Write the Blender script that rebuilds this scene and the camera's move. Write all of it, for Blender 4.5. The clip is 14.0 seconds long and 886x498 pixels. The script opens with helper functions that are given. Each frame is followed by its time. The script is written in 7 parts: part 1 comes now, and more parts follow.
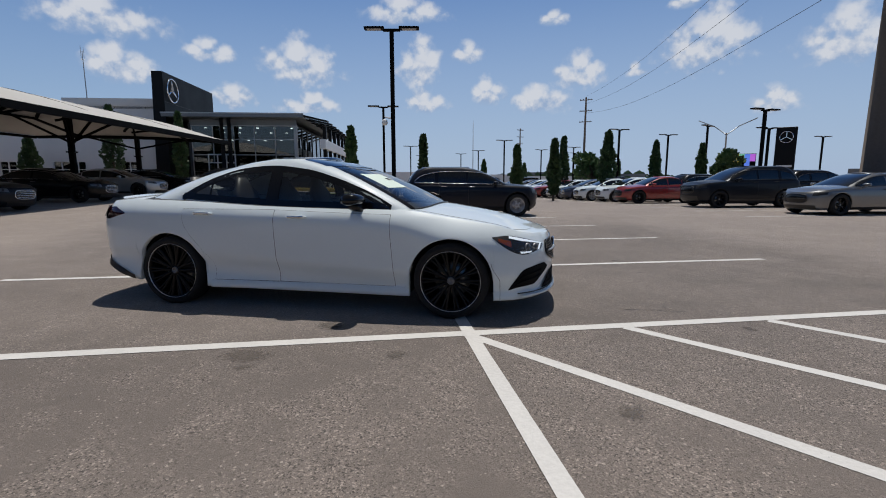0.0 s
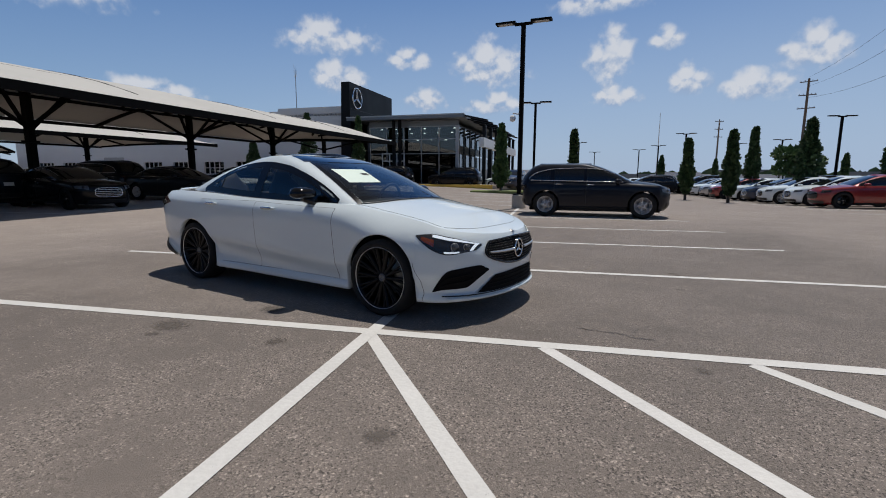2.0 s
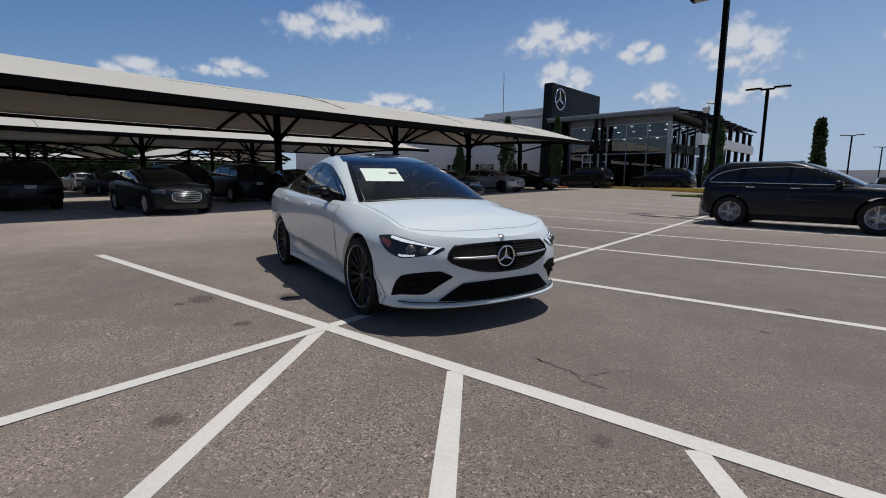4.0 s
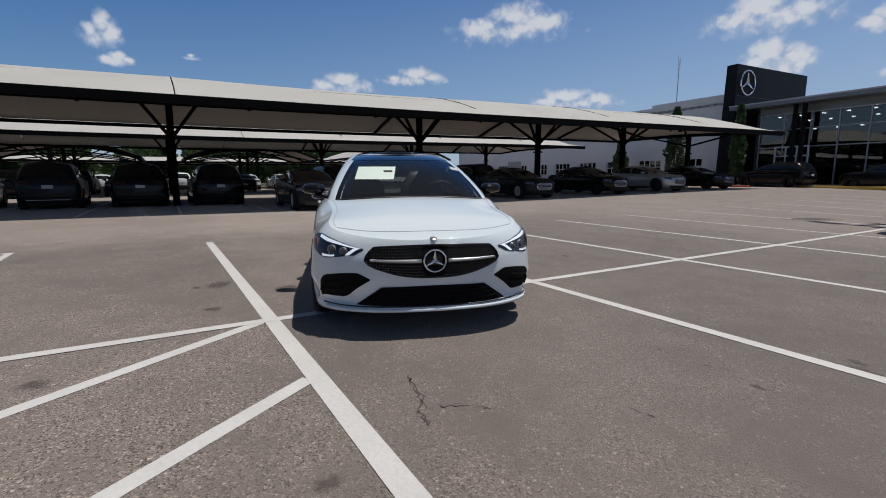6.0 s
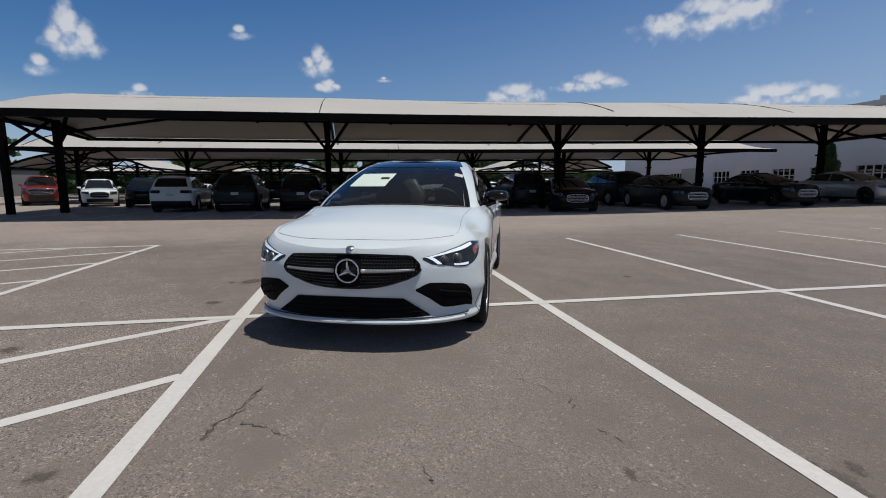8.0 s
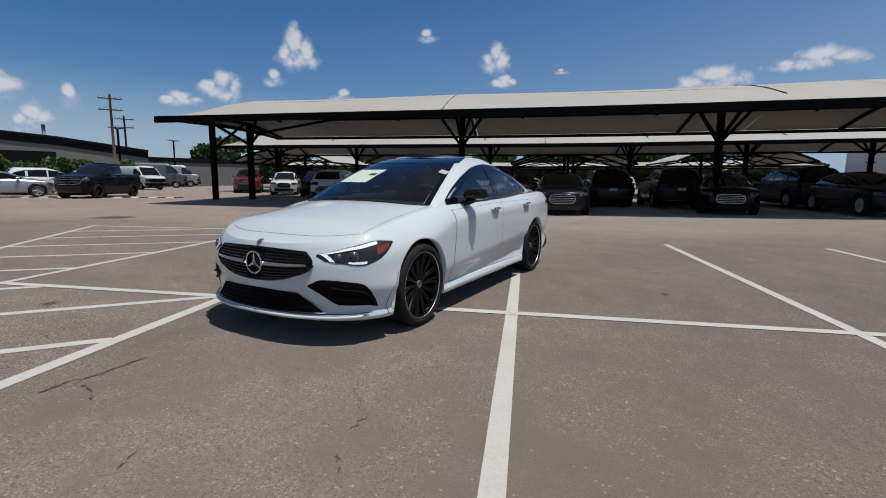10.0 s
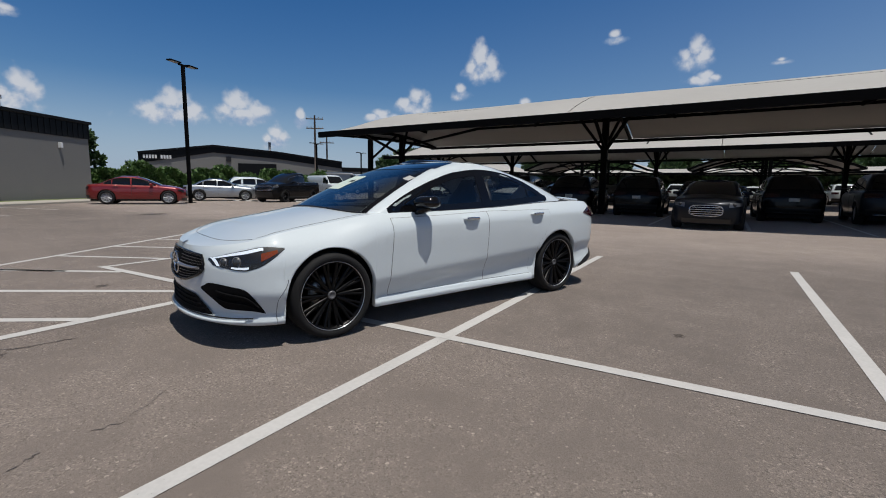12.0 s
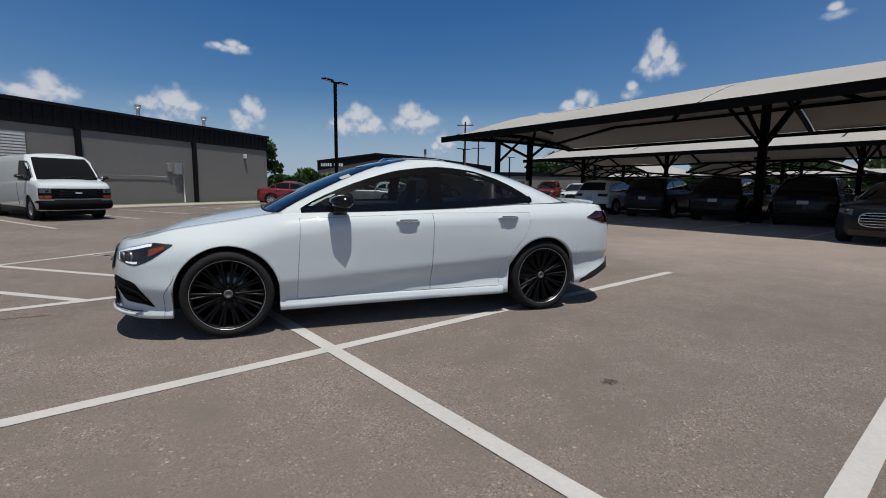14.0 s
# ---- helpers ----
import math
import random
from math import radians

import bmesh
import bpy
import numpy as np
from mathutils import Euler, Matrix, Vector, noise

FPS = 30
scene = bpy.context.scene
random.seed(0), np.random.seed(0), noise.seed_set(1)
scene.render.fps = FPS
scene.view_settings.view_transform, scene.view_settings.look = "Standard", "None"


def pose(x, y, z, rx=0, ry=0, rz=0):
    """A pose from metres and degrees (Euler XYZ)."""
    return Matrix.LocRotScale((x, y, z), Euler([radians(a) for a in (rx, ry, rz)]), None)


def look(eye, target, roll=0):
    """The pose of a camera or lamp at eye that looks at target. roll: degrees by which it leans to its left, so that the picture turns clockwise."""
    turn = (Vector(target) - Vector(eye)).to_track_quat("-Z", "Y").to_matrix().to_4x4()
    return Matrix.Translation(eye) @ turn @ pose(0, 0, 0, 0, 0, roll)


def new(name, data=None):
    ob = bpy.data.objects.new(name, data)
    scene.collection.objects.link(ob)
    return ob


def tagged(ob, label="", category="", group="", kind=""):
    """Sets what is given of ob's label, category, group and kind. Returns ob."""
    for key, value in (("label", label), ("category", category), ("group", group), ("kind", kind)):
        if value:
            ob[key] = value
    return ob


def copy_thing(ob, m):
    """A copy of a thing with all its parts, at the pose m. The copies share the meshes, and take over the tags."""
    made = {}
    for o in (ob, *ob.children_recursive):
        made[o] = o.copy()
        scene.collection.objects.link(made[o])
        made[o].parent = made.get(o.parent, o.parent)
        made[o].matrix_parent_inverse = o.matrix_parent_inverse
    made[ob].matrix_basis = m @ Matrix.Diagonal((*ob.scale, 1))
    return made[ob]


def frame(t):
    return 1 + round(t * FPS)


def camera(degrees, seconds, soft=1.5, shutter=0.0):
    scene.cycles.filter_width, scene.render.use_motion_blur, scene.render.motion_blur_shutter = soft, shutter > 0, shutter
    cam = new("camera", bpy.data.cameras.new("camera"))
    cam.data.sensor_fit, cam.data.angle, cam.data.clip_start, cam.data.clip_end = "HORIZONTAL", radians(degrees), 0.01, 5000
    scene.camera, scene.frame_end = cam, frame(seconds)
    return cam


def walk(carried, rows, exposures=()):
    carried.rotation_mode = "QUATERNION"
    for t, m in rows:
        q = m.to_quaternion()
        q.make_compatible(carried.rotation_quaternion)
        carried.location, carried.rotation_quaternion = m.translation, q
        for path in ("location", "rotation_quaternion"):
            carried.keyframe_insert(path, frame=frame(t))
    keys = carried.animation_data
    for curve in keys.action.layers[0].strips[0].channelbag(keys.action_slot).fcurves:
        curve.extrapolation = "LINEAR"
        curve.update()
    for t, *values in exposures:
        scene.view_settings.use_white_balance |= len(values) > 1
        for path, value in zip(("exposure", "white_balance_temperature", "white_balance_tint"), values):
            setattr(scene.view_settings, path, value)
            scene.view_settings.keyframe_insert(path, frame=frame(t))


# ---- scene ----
cam = camera(86.7, 14.0, 1.0)
PATH = [
    (0, (-0.919, -3.517, 1.206), (-0.647, -1.557, 0.914), -0.1),
    (0.5, (-0.414, -3.556, 1.216), (-0.277, -1.582, 0.924), -0.3),
    (1, (0.139, -3.516, 1.212), (0.087, -1.538, 0.921), -0.3),
    (1.5, (0.603, -3.426, 1.199), (0.369, -1.461, 0.905), -0.2),
    (2, (1.124, -3.273, 1.184), (0.665, -1.35, 0.882), 0.2),
    (2.5, (1.537, -3.02, 1.173), (0.872, -1.159, 0.867), 0.3),
    (3, (2.022, -2.77, 1.155), (1.127, -1.007, 0.857), 0.4),
    (3.5, (2.377, -2.493, 1.154), (1.299, -0.835, 0.855), 0.3),
    (3.7, (2.524, -2.374, 1.159), (1.373, -0.765, 0.862), 0.3),
    (5.8, (3.614, -0.798, 1.148), (1.942, 0.255, 0.843), -0.2),
    (6, (3.68, -0.657, 1.148), (1.974, 0.342, 0.847), -0.1),
    (6.5, (3.81, -0.251, 1.144), (2.028, 0.609, 0.855), 0.1),
    (7, (3.911, 0.191, 1.137), (2.056, 0.883, 0.857), 0.1),
    (7.5, (3.972, 0.579, 1.134), (2.065, 1.116, 0.861), -0.1),
    (8, (4.015, 1.041, 1.129), (2.063, 1.392, 0.865), -0.1),
    (8.2, (4.003, 1.239, 1.124), (2.039, 1.51, 0.861), -0.1),
    (10.3, (3.772, 3.156, 1.165), (1.844, 2.711, 0.875), 0.6),
    (10.5, (3.697, 3.35, 1.152), (1.786, 2.834, 0.865), 0.5),
    (11, (3.451, 3.818, 1.164), (1.597, 3.119, 0.889), 0.6),
    (11.5, (3.196, 4.218, 1.175), (1.41, 3.359, 0.906), 0.7),
    (12, (2.831, 4.592, 1.176), (1.134, 3.569, 0.909), 0.8),
    (12.5, (2.485, 4.93, 1.171), (0.869, 3.781, 0.908), 0.9),
    (13, (2.054, 5.231, 1.16), (0.537, 3.954, 0.894), 0.8),
    (13.5, (1.676, 5.521, 1.16), (0.264, 4.13, 0.893), 0.7),
    (14, (1.231, 5.779, 1.153), (-0.036, 4.253, 0.896), 0.7),
]
walk(cam, [(t, look(e, a, r)) for t, e, a, r in PATH], [(0, 0.07), (3.5, 0.02), (8, -0.02), (14, -0.1)])

TURN = math.pi * 2


# ---- light ----
SUN_EL, SUN_AZ = radians(73.6), radians(73.0)
sun_dir = Vector((math.cos(SUN_EL) * math.cos(SUN_AZ), math.cos(SUN_EL) * math.sin(SUN_AZ), math.sin(SUN_EL)))
sun_data = bpy.data.lights.new("sun", "SUN")
sun_data.energy, sun_data.angle, sun_data.color = 3.75, radians(0.53), (1.0, 0.96, 0.9)
sun = new("sun", sun_data)
sun.matrix_world = look(sun_dir * 50, (0, 0, 0))


def chain(nt, op, a, b=None, c=None):
    """One math node; a, b, c are sockets or numbers."""
    n = nt.nodes.new("ShaderNodeMath")
    n.operation = op
    for i, v in enumerate((a, b, c)):
        if v is None:
            continue
        if isinstance(v, (int, float)):
            n.inputs[i].default_value = v
        else:
            nt.links.new(v, n.inputs[i])
    return n.outputs[0]


# azimuth, elevation, half width, half height of each cumulus in degrees, and to which side its head leans
CLOUDS_SUNWARD = (
    (115.9, 15.2, 5.2, 1.8, 0.5), (115.3, 11.3, 3.0, 1.9, 0.6), (107.2, 13.3, 2.5, 1.2, 0.3), (98.4, 13.0, 3.9, 2.7, 0.1), (97.8, 8.5, 3.5, 1.2, -0.5),
    (105.4, 8.9, 2.3, 1.3, 0.1), (86.3, 18.5, 4.3, 1.4, 0.2), (85.0, 13.5, 2.5, 2.8, -0.4), (84.0, 9.2, 2.5, 1.4, 0.3), (79.1, 14.3, 1.8, 1.2, 0.0),
    (76.7, 10.2, 2.1, 1.6, 0.4), (70.6, 9.2, 3.4, 1.6, 0.4), (66.8, 12.0, 2.9, 1.9, -0.1), (69.8, 17.4, 1.7, 0.8, -0.5), (60.8, 11.7, 1.2, 0.7, 0.0),
)
CLOUDS_EAST_AND_UNSEEN = (
    (54.3, 14.0, 4.3, 3.0, -0.4), (56.2, 17.6, 1.6, 0.7, 0.0), (43.0, 12.8, 3.6, 2.5, -0.2), (47.6, 7.6, 2.2, 1.3, 0.3),
    # these four stay out of view, added only for the light they give
    (20.0, 15.0, 8.0, 5.0, 0.2), (0.0, 13.0, 7.0, 4.0, -0.3), (335.0, 15.0, 8.0, 5.0, 0.3), (310.0, 12.0, 7.0, 4.0, 0.0),
)
CLOUDS_WEST = (
    (134.3, 8.6, 4.5, 1.1, 0.4), (142.2, 16.9, 6.0, 1.9, -0.3), (153.4, 11.4, 3.5, 0.9, -0.4), (161.7, 10.4, 3.4, 1.2, -0.3), (176.7, 12.2, 0.8, 0.35, 0.0),
    (184.2, 13.7, 1.5, 1.7, -0.1), (183.2, 11.3, 1.6, 0.7, -0.2), (192.0, 16.0, 1.3, 0.7, 0.3), (201.9, 9.4, 1.3, 0.7, -0.2), (206.7, 13.9, 2.0, 2.2, 0.3), (209.3, 10.8, 1.1, 0.9, 0.0),
)
CLOUDS_SOUTH = (
    (214.8, 9.6, 2.2, 1.6, -0.4), (218.4, 8.0, 2.2, 0.7, 0.0), (227.6, 7.3, 0.9, 1.1, 0.2), (230.5, 5.1, 1.5, 1.3, 0.0), (233.6, 8.0, 3.0, 1.6, 0.4),
    (241.0, 7.6, 3.4, 1.7, -0.3), (252.7, 7.8, 1.9, 1.8, -0.3), (254.0, 14.5, 2.1, 0.7, -0.2), (260.0, 8.1, 3.1, 1.7, -0.3), (270.2, 8.4, 2.9, 1.4, -0.3),
)
sky_world = bpy.data.worlds.new("sky")
scene.world = sky_world
sky_world.use_nodes = True
wt = sky_world.node_tree
wt.nodes.clear()
sky = wt.nodes.new("ShaderNodeTexSky")
sky.sky_type, sky.sun_disc = "NISHITA", False
sky.sun_elevation, sky.sun_rotation = SUN_EL, radians(90) - SUN_AZ
sky.air_density, sky.dust_density, sky.ozone_density = 1.0, 0.7, 4.2
tc = wt.nodes.new("ShaderNodeTexCoord")
sep = wt.nodes.new("ShaderNodeSeparateXYZ")
wt.links.new(tc.outputs["Generated"], sep.inputs[0])
el = chain(wt, "MULTIPLY", chain(wt, "ARCSINE", sep.outputs[2]), 57.29578)
az0 = chain(wt, "MULTIPLY", chain(wt, "ARCTAN2", sep.outputs[1], sep.outputs[0]), 57.29578)
az = chain(wt, "MODULO", chain(wt, "ADD", az0, 360.0), 360.0)
def fluff(scale, detail, rise):
    """Billows, read a little higher up the sky by rise."""
    n = wt.nodes.new("ShaderNodeTexNoise")
    n.inputs["Scale"].default_value, n.inputs["Detail"].default_value, n.inputs["Roughness"].default_value = scale, detail, 0.52
    at = wt.nodes.new("ShaderNodeVectorMath")
    at.operation = "ADD"
    at.inputs[1].default_value = (0.0, 0.0, rise)
    wt.links.new(tc.outputs["Generated"], at.inputs[0])
    wt.links.new(at.outputs[0], n.inputs["Vector"])
    return n


puff, puff_up = fluff(34.0, 8.0, 0.0), fluff(34.0, 8.0, 0.010)
wisp = fluff(9.0, 5.0, 0.3)
heap = wt.nodes.new("ShaderNodeTexVoronoi")
heap.feature = "SMOOTH_F1"
heap.inputs["Scale"].default_value, heap.inputs["Smoothness"].default_value = 62.0, 0.3
wt.links.new(tc.outputs["Generated"], heap.inputs["Vector"])


def lobe(nearest, ca, ce, cw, ch):
    """The least squared distance, in lobe sizes, so far and to this lobe."""
    dx = chain(wt, "MULTIPLY_ADD", az, 1 / cw, -ca / cw)
    dy = chain(wt, "MULTIPLY_ADD", el, 1 / ch, -ce / ch)
    d = chain(wt, "MULTIPLY_ADD", dy, dy, chain(wt, "MULTIPLY", dx, dx))
    return d if nearest is None else chain(wt, "MINIMUM", nearest, d)


heads, feet = None, None
for ca, ce, cw, ch, lean in CLOUDS_SUNWARD + CLOUDS_EAST_AND_UNSEEN + CLOUDS_WEST + CLOUDS_SOUTH:
    feet = lobe(feet, ca, ce - 0.42 * ch, cw, 0.6 * ch)
    heads = lobe(heads, ca + lean * 0.55 * cw, ce + 0.36 * ch, 0.52 * cw, 0.72 * ch)
    if cw > 1.4:
        heads = lobe(heads, ca - (0.55 - 0.25 * lean) * cw, ce - 0.05 * ch, 0.46 * cw, 0.6 * ch)
        heads = lobe(heads, ca + (0.55 + 0.25 * lean) * cw, ce - 0.15 * ch, 0.42 * cw, 0.52 * ch)
field = chain(wt, "SQRT", chain(wt, "MINIMUM", heads, feet))
under_side = chain(wt, "SUBTRACT", chain(wt, "SQRT", heads), chain(wt, "SQRT", feet))
ragged = chain(wt, "ADD", field, chain(wt, "MULTIPLY", chain(wt, "SUBTRACT", puff.outputs[0], 0.5), 1.7))
ragged = chain(wt, "ADD", ragged, chain(wt, "MULTIPLY", chain(wt, "SUBTRACT", heap.outputs["Distance"], 0.5), 0.4))
ragged = chain(wt, "ADD", ragged, chain(wt, "MULTIPLY", chain(wt, "SUBTRACT", wisp.outputs[0], 0.5), 0.5))
cover = wt.nodes.new("ShaderNodeMapRange")
cover.interpolation_type = "SMOOTHSTEP"
cover.inputs[1].default_value, cover.inputs[2].default_value = 1.30, 0.28
cover.inputs[3].default_value, cover.inputs[4].default_value = 0.0, 0.9
wt.links.new(ragged, cover.inputs[0])
# haze near the horizon
haze = wt.nodes.new("ShaderNodeMapRange")
haze.interpolation_type = "SMOOTHSTEP"
haze.inputs[1].default_value, haze.inputs[2].default_value = 34.0, -1.0
haze.inputs[3].default_value, haze.inputs[4].default_value = 0.0, 0.92
wt.links.new(el, haze.inputs[0])
# thicker towards the sun
sunward = chain(wt, "ADD", 0.54, chain(wt, "MULTIPLY", chain(wt, "COSINE", chain(wt, "MULTIPLY", chain(wt, "SUBTRACT", az, 60.0), 0.0174533)), 0.46))
veil = chain(wt, "MULTIPLY", haze.outputs[0], sunward)
low = wt.nodes.new("ShaderNodeMapRange")
low.interpolation_type = "SMOOTHSTEP"
low.inputs[1].default_value, low.inputs[2].default_value = 13.0, -1.0
low.inputs[3].default_value, low.inputs[4].default_value = 0.0, 0.8
wt.links.new(el, low.inputs[0])
veil = chain(wt, "MAXIMUM", veil, low.outputs[0])
tone = wt.nodes.new("ShaderNodeMapRange")
tone.inputs[1].default_value, tone.inputs[2].default_value = 1.05, 0.1
tone.inputs[3].default_value, tone.inputs[4].default_value = 0.0, 1.0
# bright heads, grey-blue feet
lit = chain(wt, "ADD", chain(wt, "MULTIPLY", ragged, 0.7), chain(wt, "MULTIPLY", chain(wt, "SUBTRACT", puff.outputs[0], puff_up.outputs[0]), 3.5))
lit = chain(wt, "ADD", lit, chain(wt, "MULTIPLY", under_side, 0.42))
wt.links.new(lit, tone.inputs[0])
cloud_col = wt.nodes.new("ShaderNodeMix")
cloud_col.data_type = "RGBA"
cloud_col.inputs[6].default_value, cloud_col.inputs[7].default_value = (5.6, 7.4, 10.6, 1), (11.7, 12.1, 13.0, 1)
wt.links.new(tone.outputs[0], cloud_col.inputs[0])
hazed = wt.nodes.new("ShaderNodeMix")
hazed.data_type = "RGBA"
hazed.inputs[7].default_value = (6.7, 8.7, 12.0, 1)
wt.links.new(veil, hazed.inputs[0])
deep = wt.nodes.new("ShaderNodeHueSaturation")
deep.inputs["Hue"].default_value, deep.inputs["Saturation"].default_value = 0.506, 1.38
wt.links.new(sky.outputs[0], deep.inputs["Color"])
high = wt.nodes.new("ShaderNodeMapRange")
high.interpolation_type = "SMOOTHSTEP"
high.inputs[1].default_value, high.inputs[2].default_value = 20.0, 65.0
high.inputs[3].default_value, high.inputs[4].default_value = 1.5, 0.32
wt.links.new(el, high.inputs[0])
wt.links.new(high.outputs[0], deep.inputs["Value"])
pale_top = wt.nodes.new("ShaderNodeMapRange")
pale_top.interpolation_type = "SMOOTHSTEP"
pale_top.inputs[1].default_value, pale_top.inputs[2].default_value = 24.0, 55.0
pale_top.inputs[3].default_value, pale_top.inputs[4].default_value = 0.0, 0.75
wt.links.new(el, pale_top.inputs[0])
overhead = wt.nodes.new("ShaderNodeMix")
overhead.data_type = "RGBA"
overhead.inputs[7].default_value = (2.0, 2.15, 2.4, 1)
wt.links.new(pale_top.outputs[0], overhead.inputs[0])
wt.links.new(deep.outputs[0], overhead.inputs[6])
wt.links.new(overhead.outputs[2], hazed.inputs[6])
mixed = wt.nodes.new("ShaderNodeMix")
mixed.data_type = "RGBA"
wt.links.new(cover.outputs[0], mixed.inputs[0])
wt.links.new(hazed.outputs[2], mixed.inputs[6])
wt.links.new(cloud_col.outputs[2], mixed.inputs[7])
bg = wt.nodes.new("ShaderNodeBackground")
bg.inputs[1].default_value = 0.052
wt.links.new(mixed.outputs[2], bg.inputs[0])
wo = wt.nodes.new("ShaderNodeOutputWorld")
wt.links.new(bg.outputs[0], wo.inputs[0])


# ---- materials ----
def material(name, color, rough=0.5, metal=0.0, grain=0.0, scale=20.0, bump=0.0, coat=0.0, vary=0.0, blotch=0.0, emit=0.0):
    """A principled material; grain and blotch vary the colour at a fine and a coarse size, vary by object."""
    m = bpy.data.materials.new(name)
    m.use_nodes = True
    nt = m.node_tree
    p = nt.nodes["Principled BSDF"]
    p.inputs["Roughness"].default_value, p.inputs["Metallic"].default_value = rough, metal
    p.inputs["Coat Weight"].default_value, p.inputs["Coat Roughness"].default_value = coat, 0.03
    p.inputs["Base Color"].default_value = (*color, 1)
    if emit:
        p.inputs["Emission Color"].default_value, p.inputs["Emission Strength"].default_value = (*color, 1), emit
    if grain or bump or blotch or vary:
        t = nt.nodes.new("ShaderNodeTexCoord")
        fine = nt.nodes.new("ShaderNodeTexNoise")
        fine.inputs["Scale"].default_value, fine.inputs["Detail"].default_value = scale, 6.0
        nt.links.new(t.outputs["Object"], fine.inputs["Vector"])
        coarse = nt.nodes.new("ShaderNodeTexNoise")
        coarse.inputs["Scale"].default_value, coarse.inputs["Detail"].default_value = scale * 0.07, 4.0
        nt.links.new(t.outputs["Object"], coarse.inputs["Vector"])
        k = chain(nt, "ADD", 1.0, chain(nt, "MULTIPLY", chain(nt, "SUBTRACT", fine.outputs[0], 0.5), 2 * grain))
        k = chain(nt, "ADD", k, chain(nt, "MULTIPLY", chain(nt, "SUBTRACT", coarse.outputs[0], 0.5), 2 * blotch))
        if vary:
            info = nt.nodes.new("ShaderNodeObjectInfo")
            k = chain(nt, "ADD", k, chain(nt, "MULTIPLY", chain(nt, "SUBTRACT", info.outputs["Random"], 0.5), 2 * vary))
        vm = nt.nodes.new("ShaderNodeVectorMath")
        vm.operation = "SCALE"
        vm.inputs[0].default_value = color
        nt.links.new(k, vm.inputs["Scale"])
        nt.links.new(vm.outputs[0], p.inputs["Base Color"])
        r = chain(nt, "ADD", rough, chain(nt, "MULTIPLY", chain(nt, "SUBTRACT", coarse.outputs[0], 0.5), 0.25 * min(1, rough * 2)))
        nt.links.new(r, p.inputs["Roughness"])
        if bump:
            b = nt.nodes.new("ShaderNodeBump")
            b.inputs["Strength"].default_value, b.inputs["Distance"].default_value = bump, 0.01
            nt.links.new(fine.outputs[0], b.inputs["Height"])
            nt.links.new(b.outputs[0], p.inputs["Normal"])
    return m


def glass(name, tint, rough=0.0, ior=1.55):
    """A thin tinted pane: dyed see-through, mirrored by Fresnel."""
    m = bpy.data.materials.new(name)
    m.use_nodes = True
    nt = m.node_tree
    nt.nodes.clear()
    tr, gl = nt.nodes.new("ShaderNodeBsdfTransparent"), nt.nodes.new("ShaderNodeBsdfGlossy")
    tr.inputs[0].default_value = (*tint, 1)
    gl.inputs["Roughness"].default_value = rough
    lw = nt.nodes.new("ShaderNodeLayerWeight")
    lw.inputs[0].default_value = 0.5
    f0 = ((ior - 1) / (ior + 1)) ** 2
    sheen = chain(nt, "ADD", f0, chain(nt, "MULTIPLY", chain(nt, "POWER", lw.outputs["Facing"], 5.0), 1 - f0))
    mx = nt.nodes.new("ShaderNodeMixShader")
    # both faces of the pane mirror
    sheen = chain(nt, "DIVIDE", chain(nt, "MULTIPLY", sheen, 2.0), chain(nt, "ADD", sheen, 1.0))
    nt.links.new(sheen, mx.inputs[0])
    nt.links.new(tr.outputs[0], mx.inputs[1])
    nt.links.new(gl.outputs[0], mx.inputs[2])
    out = nt.nodes.new("ShaderNodeOutputMaterial")
    nt.links.new(mx.outputs[0], out.inputs[0])
    return m


def paint(name, color, flake=0.0, rough=0.35, coat=1.0):
    m = material(name, color, rough, flake, grain=0.02, scale=60, coat=coat)
    if max(color) < 0.06:
        m.node_tree.nodes["Principled BSDF"].inputs["Specular IOR Level"].default_value = 0.15
    return m


